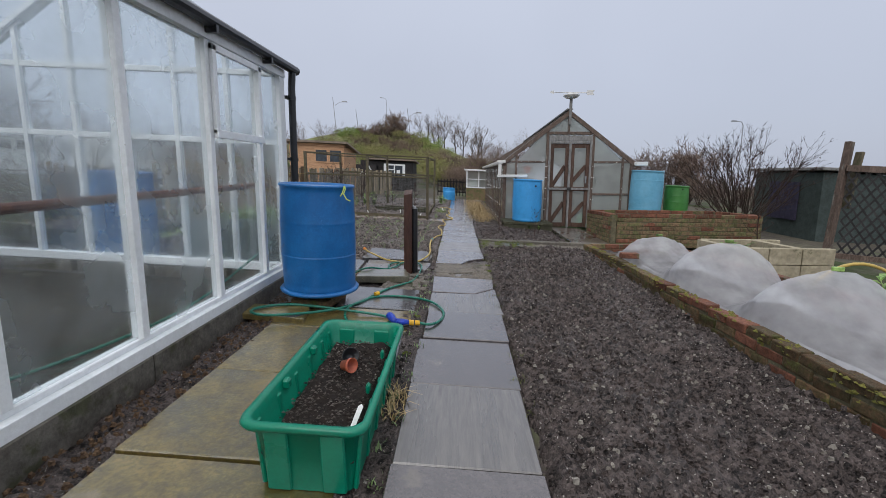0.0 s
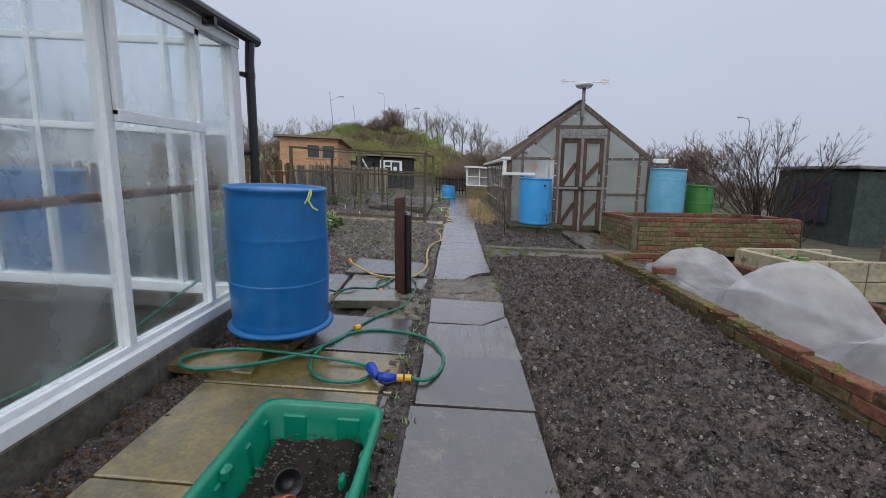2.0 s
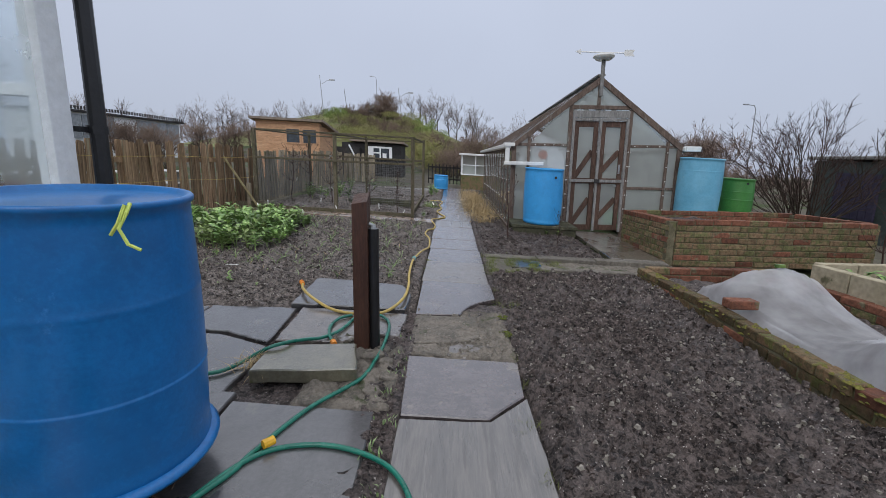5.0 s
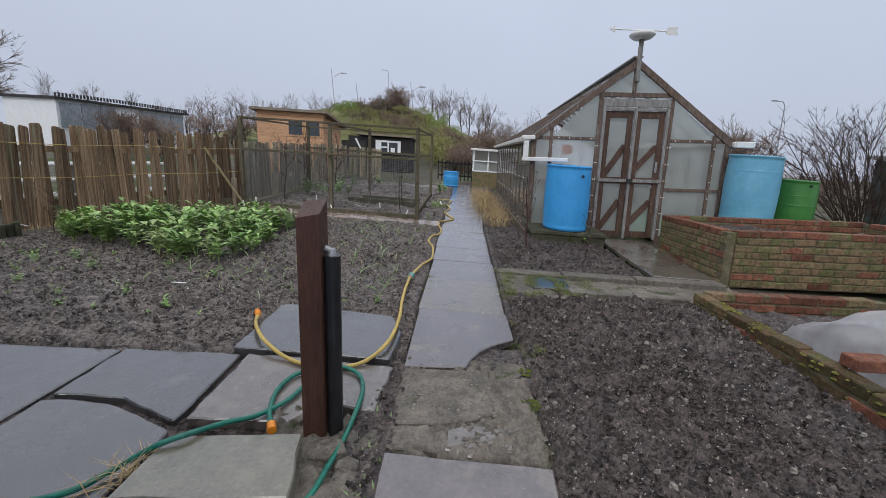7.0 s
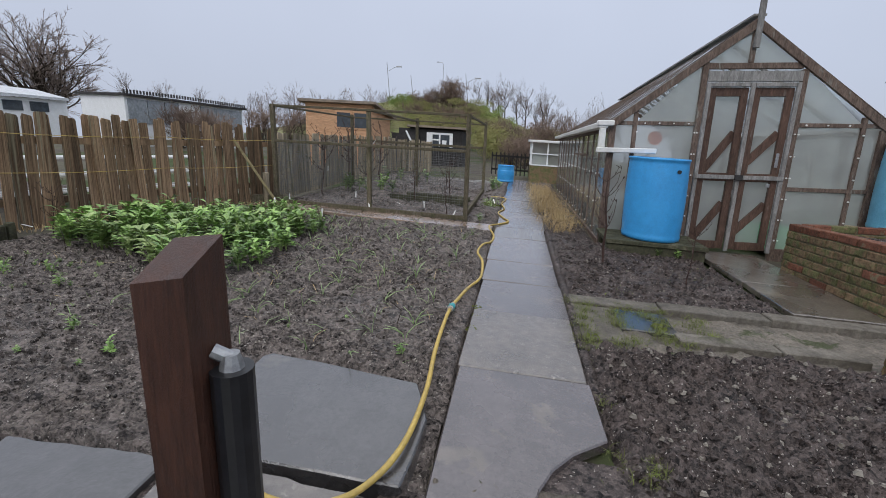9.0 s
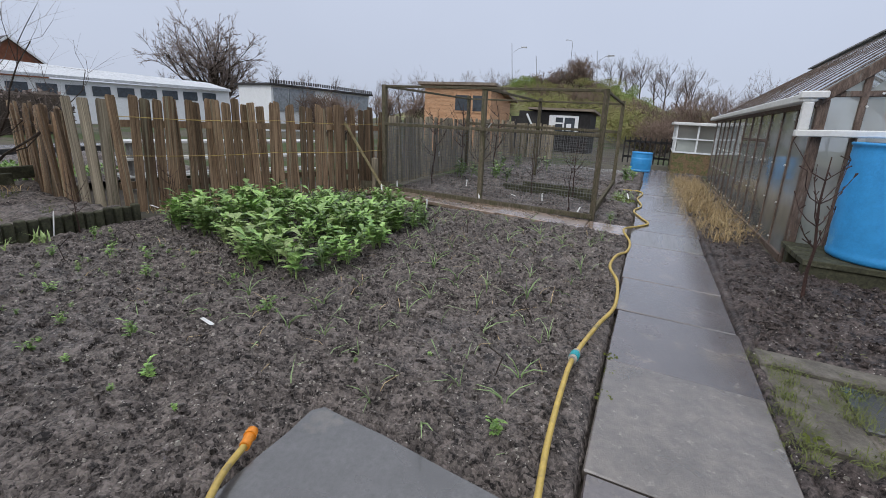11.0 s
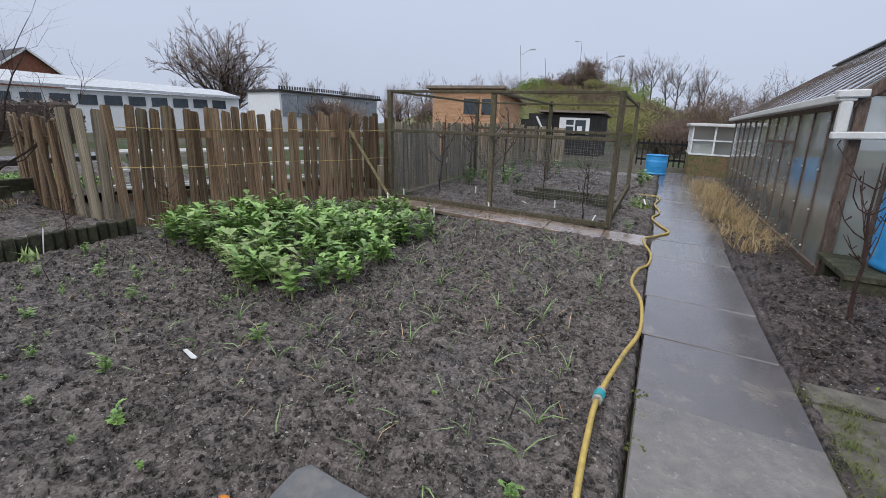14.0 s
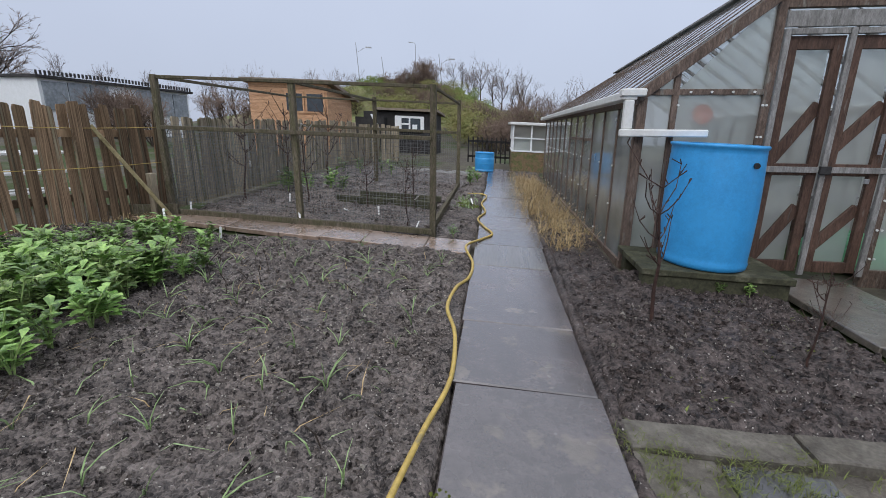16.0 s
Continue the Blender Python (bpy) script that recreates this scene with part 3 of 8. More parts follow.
soil_bed("soil_bed_block", "dark soil in the cream block bed", 3.70, 5.58, 4.40, 6.42, 0.24, 0.05, 46)
soil_bed("grit_gap", "grit and earth in the gap beside the path", -0.47, -1.5, -0.24, 5.3, -0.012, 0.02, 41, 0.5, 0.01)
soil_bed("grit_cross", "worn concrete and earth under the greenhouse slabs", 0.36, 6.56, 2.76, 7.42, -0.036, 0.022, 42, 0.4, 0.01, M_RUBBLE)
soil_bed("grit_corner", "earth and broken concrete in the notch of a path slab", 0.06, 5.16, 0.44, 5.60, -0.022, 0.018, 44, 0.3, 0.01)
soil_bed("grit_side", "earth showing in the gaps between the side slabs", -8.6, 3.86, -0.34, 5.25, -0.034, 0.04, 45, 0.3, 0.01)
soil_bed("grit_edge", "earth along the path edge", 0.32, 6.0, 0.42, 17.0, -0.012, 0.03, 43, 0.5, 0.01)


def bed_height(x, y, default):
    """Height of the dug surface above the lie of the land."""
    for x0, y0, x1, y1, z in BEDS:
        if x0 < x < x1 and y0 < y < y1:
            return float(z[int((y - y0) / (y1 - y0) * (z.shape[0] - 1) + 0.5), int((x - x0) / (x1 - x0) * (z.shape[1] - 1) + 0.5)])
    return default


def scatter(name, label, category, m, count, area, size, seed, h=0.0, rise=0.0, skip=None):
    """Loose bits too many to count, joined into one."""
    r, sh = random.Random(seed), Shape()
    for _ in range(count):
        x, y, s = r.uniform(area[0], area[2]), r.uniform(area[1], area[3]), size * (0.32 + 1.5 * r.random() ** 4)
        a, e = r.uniform(0, 6.28), r.uniform(0.5, 1.0)
        if skip and skip[0] < x < skip[2] and skip[1] < y < skip[3]:
            continue
        hz = bed_height(x, y, h + rise * (x - area[0]) / (area[2] - area[0])) + 0.1 * s
        low = [(x + s * math.cos(a + j * 1.5708) * r.uniform(0.7, 1.1), y + s * e * math.sin(a + j * 1.5708) * r.uniform(0.7, 1.1), hz - s * 0.2) for j in range(4)]
        k = r.uniform(0.45, 0.75)
        up_ = [(x + s * k * math.cos(a + 0.4 + j * 1.5708) * r.uniform(0.7, 1.1), y + s * k * e * math.sin(a + 0.4 + j * 1.5708) * r.uniform(0.7, 1.1), hz + s * r.uniform(0.45, 0.85)) for j in range(4)]
        sh.add(low + up_, [(4, 5, 6, 7)] + [(j, (j + 1) % 4, 4 + (j + 1) % 4, 4 + j) for j in range(4)])
    return single(sh, name, m, label, category, (area[0] + area[2]) / 2, (area[1] + area[3]) / 2, kind="stuff")


scatter("pebbles", "small pale stones lying on dug soil", "pebbles", M_STONE, 2900, (0.42, 0.2, 1.95, 6.5), 0.0115, 11, 0.010, 0.05)
scatter("pebbles", "small pale stones lying on dug soil", "pebbles", M_STONE, 2300, (-4.3, 5.3, -0.4, 9.3), 0.008, 12, 0.010, skip=(-1.32, 5.2, -0.3, 5.95))
scatter("pebbles", "small pale stones beside the greenhouse", "pebbles", M_STONE, 330, (0.45, 7.45, 1.9, 8.8), 0.010, 13, 0.008)
scatter("clods", "crumbly clods of dark soil", "clods", M_CLOD, 12000, (0.42, 0.2, 1.95, 6.5), 0.0155, 14, 0.006, 0.05)
scatter("clods", "crumbly clods of dark soil", "clods", M_PLOTCLOD, 17000, (-4.35, 5.3, -0.4, 9.35), 0.0145, 15, 0.006, skip=(-1.32, 5.2, -0.3, 5.95))
scatter("clods", "crumbly clods of dark soil", "clods", M_CLOD, 2200, (0.42, 7.45, 1.9, 9.1), 0.018, 16, 0.004)
scatter("clods", "crumbly clods of dark soil", "clods", M_PLOTCLOD, 1400, (-3.6, 10.1, -0.4, 14.0), 0.024, 17, 0.0)
scatter("clods", "crumbly clods of dark soil", "clods", M_CLOD, 600, (0.40, 9.0, 0.85, 15.0), 0.022, 18, 0.0)
scatter("rubble", "crumbs of concrete and grit on the broken path", "rubble", M_STONE, 420, (-0.28, 4.62, 0.40, 5.3), 0.009, 27, -0.004)
scatter("leaf_litter", "brown leaf litter and grit beside the glasshouse", "litter", mat("leaf_litter", (0.17, 0.105, 0.06), (0.07, 0.043, 0.026), 0.8, None, 30, 90, 0.4, wear=0.4), 1700, (-1.62, 0.2, -1.37, 3.5), 0.012, 19, 0.0)
scatter("rubble", "earth and grit in the gap beside the path", "rubble", M_CLOD, 420, (-0.39, 0.3, -0.30, 5.3), 0.016, 20, -0.015)


# ======== barrels, pots and hoses ========
def barrel(name, label, x, y, h0, r, height, m, ribs=(0.33, 0.66), lid=True, open_top=False, tilt=0.0, group=""):
    """A moulded plastic drum, slightly bellied, with rolled hoops, a rim and a lid or open top."""
    t = thing(name, label, "water barrel", x, y, group=group)
    prof = [(0.0, 0.0), (r * 0.90, 0.0), (r * 0.97, 0.012), (r * 0.985, 0.045)]
    steps = 26
    for i in range(1, steps):
        u = i / steps
        q = r * (0.965 + 0.035 * math.sin(math.pi * u))
        for c in ribs:
            d = abs(u - c) * height
            if d < 0.022:
                q += 0.0006
        prof.append((q, 0.03 + u * (height - 0.06)))
        for c in ribs:
            if u < c < u + 1 / steps:
                for dz, dq in ((-0.012, 0.001), (-0.004, 0.0022), (0.004, 0.0022), (0.012, 0.001)):
                    prof.append((r * (0.965 + 0.035 * math.sin(math.pi * c)) + dq, 0.03 + c * (height - 0.06) + dz))
    prof = sorted(prof[:4], key=lambda p: p[1]) + sorted(prof[4:], key=lambda p: p[1])
    prof += [(r * 0.97, height - 0.028), (r * 1.0, height - 0.02), (r * 1.005, height - 0.006), (r * 0.985, height)]
    if open_top:
        prof += [(r * 0.95, height - 0.004), (r * 0.94, 0.25), (0.0, 0.25)]
    else:
        prof += [(r * 0.94, height - 0.002), (r * 0.92, height - 0.018), (0.0, height - 0.012)]
    body = Shape().lathe(0, 0, prof, 48)
    body.v = [(a + x + tilt * c, b + y, c + h0) for a, b, c in body.v]
    part(body, "body", m, t, smooth=True)
    return t


b1 = barrel("water_barrel", "large blue plastic water barrel standing upside down on broken slabs", -1.205, 3.52, 0.125, 0.308, 0.895, M_BLUE, (0.34, 0.67))
ring1 = Shape().lathe(-1.205, 3.52, [(0.300, 0.125), (0.324, 0.125), (0.330, 0.140), (0.316, 0.152), (0.30, 0.156)], 48)
part(ring1, "base_rim", M_BLUE, b1, smooth=True)
cord = Shape()
cord.tube([(-0.93, 3.37, 1.02), (-0.915, 3.335, 1.0), (-0.925, 3.315, 0.96), (-0.90, 3.31, 0.92), (-0.87, 3.315, 0.905)], 0.005, 6)
cord.tube([(-0.925, 3.345, 1.02), (-0.935, 3.325, 0.97), (-0.95, 3.315, 0.94)], 0.005, 6)
single(cord, "cord", mat("yellow_green_cord", (0.62, 0.72, 0.16), (0.5, 0.6, 0.14), 0.6), "short yellow cord tied to the barrel rim", "cord", -0.925, 3.33)
rub = thing("slab_stack", "two dark broken slabs packed under the blue barrel", "slabs", -1.2, 3.55)
part(Shape().slab([(-1.40, 3.33), (-1.08, 3.30), (-1.02, 3.66), (-1.22, 3.72), (-1.42, 3.62)], 0.0, 0.066), "slab", M_BRICKDARK, rub, bevel=0.006)
part(Shape().slab([(-1.37, 3.36), (-1.06, 3.36), (-1.05, 3.70), (-1.36, 3.68)], 0.068, 0.124), "slab", M_BRICKDARK, rub, bevel=0.006)
twig = Shape()
rtw = random.Random(5)
for _ in range(70):
    a, e = rtw.uniform(0, 6.283), rtw.uniform(0.20, 0.42)
    x, y = -1.25 + e * math.cos(a) * 0.9, 3.48 + e * math.sin(a)
    if x < -0.93:
        b, L = rtw.uniform(0, 6.283), rtw.uniform(0.04, 0.13)
        twig.tube([(x, y, 0.01), (x + L * 0.5 * math.cos(b), y + L * 0.5 * math.sin(b), 0.012 + rtw.uniform(0, 0.03)), (x + L * math.cos(b), y + L * math.sin(b), 0.015)], 0.0025, 4)
single(twig, "twig_litter", M_TIMBER, "dry brown twigs and stalks under the blue barrel", "litter", -1.25, 3.48, kind="stuff")
b2 = barrel("water_barrel", "bright blue plastic water barrel on a timber stand", 1.475, 9.25, 0.15, 0.315, 0.90, M_SKYBLUE, (0.5,))
part(Shape().tube([(1.60, 8.97, 0.92), (1.60, 8.95, 0.92)], 0.02, 12), "bung", M_BLACK, b2)
barrel("water_barrel", "tall faded light blue plastic water barrel", 4.04, 9.32, 0.44, 0.33, 0.92, M_PALEBLUE, (0.5, 0.8), tilt=0.02)
gb = barrel("water_barrel", "green plastic water barrel with a banded lid", 4.74, 9.40, 0.44, 0.245, 0.63, M_GREENPL, (0.45, 0.68))
part(Shape().tube([(4.74, 9.165, 1.0), (4.74, 9.15, 1.0)], 0.018, 10), "bung", M_BLACK, gb)
barrel("water_barrel", "small bright blue barrel beside the end of the path", -0.42, 16.5, 0.0, 0.24, 0.46, M_SKYBLUE, (0.4, 0.7), open_top=True)


def tub():
    """A long green planter tub with rolled rim, flared sides, corner legs and notched clips."""
    x0, y0, x1, y1, h, fl = -0.752, 1.345, -0.338, 2.335, 0.29, 0.03
    t = thing("planter_tub", "long green plastic tub half full of dark compost", "planter", (x0 + x1) / 2, (y0 + y1) / 2)
    def loop(gx, z, r=0.06):
        out = []
        a0, b0, a1, b1_ = x0 - gx, y0 - gx, x1 + gx, y1 + gx
        for cx, cy, s in ((a1 - r, b0 + r, -90), (a1 - r, b1_ - r, 0), (a0 + r, b1_ - r, 90), (a0 + r, b0 + r, 180)):
            out += [(cx + r * math.cos(radians(s + q)), cy + r * math.sin(radians(s + q)), z) for q in (0, 22, 45, 67, 90)]
        return out
    sh, n = Shape(), 20
    rings = [loop(-0.035, 0.0), loop(-0.01, h - 0.035), loop(0.02, h - 0.03), loop(0.028, h - 0.015), loop(0.024, h), loop(0.004, h + 0.002), loop(-0.004, h - 0.012), loop(-0.016, h - 0.05), loop(-0.045, 0.02)]
    vs = [p for q in rings for p in q]
    fs = [(i * n + j, i * n + (j + 1) % n, (i + 1) * n + (j + 1) % n, (i + 1) * n + j) for i in range(len(rings) - 1) for j in range(n)]
    fs.append(tuple(8 * n + j for j in range(n)))
    sh.add(vs, fs)
    part(sh, "body", M_TUB, t, smooth=True)
    def rise(z):                                        # how far the wall stands in at that height
        return 0.035 - 0.025 * z / (h - 0.035)
    for cx, sg in ((x0, 1), (x1, -1)):
        for cy in (y0 + 0.07, y0 + 0.25, y0 + 0.43, y0 + 0.61, y0 + 0.79, y1 - 0.07):
            part(Shape().beam((cx + sg * rise(0), cy, 0.002), (cx + sg * rise(h - 0.05), cy, h - 0.04), 0.035, 0.018, (1, 0, 0)), "rib", M_TUB, t, bevel=0.005)
    for cx in (x0 + 0.105, x1 - 0.105):
        for cy, sg in ((y0, 1), (y1, -1)):
            part(Shape().beam((cx, cy + sg * rise(0), 0.002), (cx, cy + sg * rise(h - 0.05), h - 0.04), 0.09, 0.022, (0, 1, 0)), "leg", M_TUB, t, bevel=0.006)
    for cx, sg in ((x0 + 0.02, 1), (x1 - 0.02, -1)):
        for cy in (1.66, 1.99):
            part(Shape().box(min(cx - 0.012, cx + 0.028 * sg), cy - 0.02, h - 0.05, max(cx - 0.012, cx + 0.018 * sg), cy + 0.02, h - 0.006), "clip", M_TUB, t, bevel=0.008)
    me = soil_bed("compost", "", x0 + 0.035, y0 + 0.035, x1 - 0.035, y1 - 0.035, 0.18, 0.014, 21, 0.55, 0.02).data
    ob = bpy.data.objects["compost"]
    me.materials.clear()
    me.materials.append(M_COMPOST)
    for key in ("label", "category", "kind"):
        if key in ob:
            del ob[key]
    ob.parent = t
    ob.matrix_basis = Matrix.Translation(-t.matrix_basis.translation)
    tagged(ob, "dark crumbly compost")
    r = random.Random(3)
    bits = Shape()
    for _ in range(900):
        x, y, s = r.uniform(x0 + 0.05, x1 - 0.05), r.uniform(y0 + 0.05, y1 - 0.05), r.uniform(0.003, 0.010)
        bits.add([(x - s, y, 0.193), (x + s, y + s * 0.4, 0.193), (x, y + s, 0.193), (x, y + 0.3 * s, 0.193 + s)], [(0, 1, 3), (1, 2, 3), (2, 0, 3)])
    tagged(part(bits, "compost_bits", M_PLOTCLOD, t), "pale crumbs in the compost", "", "", "stuff")


tub()


def pot(name, label, m, x, y, z, r, h, lean):
    sh = Shape().lathe(0, 0, [(0.0, 0.004), (r * 0.70, 0.0), (r * 0.95, h * 0.78), (r * 1.06, h * 0.78), (r * 1.08, h), (r * 0.98, h), (r * 0.66, 0.01), (0.0, 0.01)], 24)
    ob = single(sh, name, m, label, "plant pot", 0, 0, smooth=True, lie=False, group="pots in the tub")
    for v in ob.data.vertices:
        v.co.z -= ob.matrix_basis.translation.z * -1
    ob.matrix_basis = pose(x, y, g(x, y) + z, *lean)
    return ob


pot("plant_pot", "small terracotta-coloured pot lying on compost", M_TERRA, -0.56, 1.93, 0.222, 0.034, 0.062, (78, 0, 60))
pot("plant_pot", "small square black pot lying on compost", M_BLACK, -0.565, 2.03, 0.215, 0.04, 0.06, (60, 20, 20))


def tag_label(x, y, h, yaw, lean, length=0.11, label="white plastic plant label stuck in soil", tip=0.0):
    sh = Shape().slab([(-0.009, 0), (0.009, 0), (0.011, length * 0.9), (0.0, length), (-0.011, length * 0.9)], 0, 0.002)
    me = sh.mesh("plant_label", M_TAG, (0, 0, 0), lie=False)
    ob = new("plant_label", me)
    ob.matrix_basis = Matrix.Translation((x, y, g(x, y) + h)) @ pose(0, 0, 0, 0, 0, yaw) @ pose(0, 0, 0, lean, tip, 0)
    return tagged(ob, label, "plant label", "plant labels")


tag_label(-0.395, 1.44, 0.21, -8, 24, 0.12, "white plastic plant label lying in the compost tub")
for x, y, yaw, lean in ((-4.42, 8.0, 70, 30), (-4.72, 7.42, 100, 12), (-4.38, 7.62, -60, 20), (-3.55, 9.75, 40, 55), (-2.55, 9.2, 10, 85), (-3.2, 7.4, 20, 60),
                        (-3.55, 10.15, 30, 70), (-2.8, 11.0, 0, 80), (-1.5, 10.6, 20, 75), (-0.95, 10.0, -40, 60), (-2.2, 10.02, 30, 65), (-1.9, 10.7, 60, 10), (-0.45, 11.7, 20, 40)):
    tag_label(x, y, 0.03, yaw, lean)
for x, y, h, yaw, lean in ((-2.62, 11.05, 0.95, 40, 150), (-2.55, 11.12, 0.98, -20, 165), (-2.5, 11.0, 0.93, 60, 140), (-3.3, 11.0, 0.45, 30, 140), (-3.05, 11.3, 0.35, 10, 160), (-2.35, 10.5, 0.32, -50, 130), (-1.8, 11.0, 0.4, 0, 170), (-1.68, 10.95, 0.42, 30, 160), (-0.98, 10.15, 0.32, 30, 155)):
    tag_label(x, y, h, yaw, lean, 0.13, "white plastic label tied to a young fruit tree")
tag_label(-2.20, 6.11, 0.035, -106, 4, 0.15, "broad white plant label lying on soil")
tag_label(-4.40, 6.42, 0.02, 0, 82, 0.2)


def hose(name, label, m, pts, r=0.0105, h=0.012, closed=False):
    """A garden hose along a smooth line through plan points."""
    P = [Vector((p[0], p[1], (p[2] if len(p) > 2 else h))) for p in pts]
    out = []
    for i in range(len(P) - 1):
        a, b, c, d = P[max(i - 1, 0)], P[i], P[i + 1], P[min(i + 2, len(P) - 1)]
        for s in range(7):
            u = s / 7
            out.append(0.5 * ((2 * b) + (c - a) * u + (2 * a - 5 * b + 4 * c - d) * u * u + (3 * b - a - 3 * c + d) * u ** 3))
    out.append(P[-1])
    t = thing(name, label, "hose", pts[0][0], pts[0][1])
    part(Shape().tube(out, r, 10), "pipe", m, t, smooth=True)
    return t


gh = hose("garden_hose", "green garden hose looped over paving with a spray gun", M_GHOSE,
          [(-0.29, 3.06, .03), (-0.20, 3.06, .025), (-0.13, 3.22), (-0.13, 3.42), (-0.25, 3.65), (-0.50, 3.75), (-0.74, 3.70), (-0.87, 3.52), (-0.92, 3.30), (-0.86, 3.08), (-0.72, 3.0), (-0.57, 3.03),
           (-0.52, 3.14), (-0.62, 3.22), (-0.9, 3.24, .03), (-1.3, 3.22, .06), (-1.52, 3.14, .06), (-1.58, 3.02, .06), (-1.45, 2.95, .06), (-1.22, 3.02, .06), (-1.0, 3.25, .03), (-0.84, 3.55), (-0.80, 3.68), (-0.68, 3.99),
           (-0.50, 4.27), (-0.46, 4.49), (-0.446, 4.64), (-0.439, 4.80, .025), (-0.451, 4.96, .025), (-0.50, 5.08, .025), (-0.60, 5.13, .03), (-0.70, 5.06, .025), (-0.735, 4.90, .025), (-0.77, 4.79, .025), (-0.841, 4.682, .03), (-0.911, 4.595, .055), (-0.974, 4.49, .082), (-1.041, 4.43, .080), (-1.11, 4.395, .05), (-1.177, 4.345, .018), (-1.274, 4.232, .012), (-1.6, 4.12, .014), (-2.0, 4.1, .014)])
gh2nd = hose("garden_hose", "short end of green hose beside the post", M_GHOSE, [(-0.75, 4.64, .03), (-0.80, 4.735, .025), (-0.834, 4.88, .025), (-0.81, 5.02, .025), (-0.74, 5.09, .025)])
part(Shape().tube([(-0.752, 4.645, .03), (-0.732, 4.605, .03)], 0.019, 10), "connector", M_ORANGE, gh2nd, bevel=0.002)
part(Shape().tube([(-0.765, 3.70, .035), (-0.735, 3.735, .035)], 0.018, 10), "connector", M_YELLOW, gh)
gun = Shape()
gun.tube([(-0.47, 3.03, .04), (-0.42, 3.035, .038), (-0.37, 3.045, .034)], [0.024, 0.026, 0.018], 12)
gun.tube([(-0.53, 3.11, .055), (-0.515, 3.085, .055), (-0.49, 3.05, .045), (-0.47, 3.03, .04)], [0.03, 0.031, 0.024, 0.022], 12)
part(gun, "spray_gun", M_GUNBLUE, gh, smooth=True, label="blue spray gun")
part(Shape().tube([(-0.37, 3.045, .034), (-0.335, 3.05, .032)], 0.021, 12).tube([(-0.325, 3.053, .032), (-0.29, 3.058, .03)], 0.019, 12), "connector", M_YELLOW, gh)
part(Shape().tube([(-0.46, 3.02, .02), (-0.42, 3.0, .018), (-0.37, 3.03, .02)], 0.009, 8), "trigger", M_BLACK, gh)
yh = hose("garden_hose", "long yellow garden hose snaking beside the path", M_YHOSE,
          [(-1.28, 5.61, .06), (-1.22, 5.46, .065), (-1.08, 5.28, .06), (-0.9, 5.17, .025), (-0.70, 5.12, .025), (-0.52, 5.19, .025), (-0.41, 5.38, .06), (-0.40, 5.75, .05), (-0.43, 6.1, .05), (-0.445, 6.45, .05), (-0.44, 6.72, .05), (-0.38, 7.1, .05), (-0.32, 7.5), (-0.335, 7.85, .05),
           (-0.41, 8.17, .05), (-0.385, 8.5, .05), (-0.32, 8.8), (-0.31, 9.15), (-0.39, 9.5, .05), (-0.27, 9.9), (-0.16, 10.15), (-0.25, 10.45), (-0.34, 10.85), (-0.26, 11.3), (-0.33, 11.9), (-0.27, 12.5), (-0.36, 12.75), (-0.62, 12.7)], 0.0112, 0.014)
part(Shape().tube([(-1.275, 5.60, .06), (-1.297, 5.64, .06)], 0.017, 12).tube([(-1.297, 5.64, .06), (-1.31, 5.663, .06)], [0.021, 0.018], 12), "connector", M_ORANGE, yh)
part(Shape().tube([(-0.443, 6.67, .052), (-0.436, 6.75, .052)], 0.0195, 12), "connector", M_STONE, yh)
part(Shape().tube([(-0.441, 6.69, .052), (-0.438, 6.73, .052)], 0.0225, 12), "coupling_band", M_TEAL, yh)


# ======== the post on the paving ========
def brown_post():
    t = thing("tap_post", "dark brown square timber post with black pipe strapped beside it", "post", -0.57, 4.68)
    sh = Shape().box(-0.62, 4.645, -0.05, -0.53, 4.735, 0.76)
    sh.add([(-0.62, 4.645, 0.76), (-0.53, 4.645, 0.76), (-0.53, 4.735, 0.76), (-0.62, 4.735, 0.76), (-0.62, 4.645, 0.885), (-0.53, 4.645, 0.905), (-0.53, 4.735, 0.95), (-0.62, 4.735, 0.935)],
           [(4, 5, 6, 7), (0, 1, 5, 4), (1, 2, 6, 5), (2, 3, 7, 6), (3, 0, 4, 7)])
    part(sh, "shaft", M_POST, t)
    part(Shape().tube([(-0.505, 4.70, -0.03), (-0.505, 4.70, 0.74)], 0.034, 16), "pipe_sleeve", M_BLACK, t, smooth=False, label="black plastic pipe lagging")
    part(Shape().tube([(-0.505, 4.70, 0.74), (-0.505, 4.70, 0.765)], [0.02, 0.014], 10).tube([(-0.505, 4.70, 0.755), (-0.53, 4.69, 0.77)], 0.012, 8), "tap", M_GALV, t)


brown_post()


# ======== paving ========
def paver(parent, m, outline, h, thick=0.05, tiltx=0.0, tilty=0.0, name="slab"):
    """One flagstone with worn edges, its top a little uneven."""
    cx, cy = sum(p[0] for p in outline) / len(outline), sum(p[1] for p in outline) / len(outline)
    sh = Shape().slab(outline, h - thick, h)
    sh.v = [(x, y, z + tiltx * (x - cx) + tilty * (y - cy)) for x, y, z in sh.v]
    me = sh.mesh(name, m, (cx, cy, g(cx, cy)), True, 0.006)
    ob = new(name, me)
    ob.parent = parent
    ob.matrix_basis = Matrix.Translation((cx, cy, g(cx, cy)))
    return ob


def rough_edge(x0, y0, x1, y1, j=0.006, r=rnd):
    return [(x0 + r.uniform(-j, j), y0 + r.uniform(-j, j)), (x1 + r.uniform(-j, j), y0 + r.uniform(-j, j)), (x1 + r.uniform(-j, j), y1 + r.uniform(-j, j)), (x0 + r.uniform(-j, j), y1 + r.uniform(-j, j))]


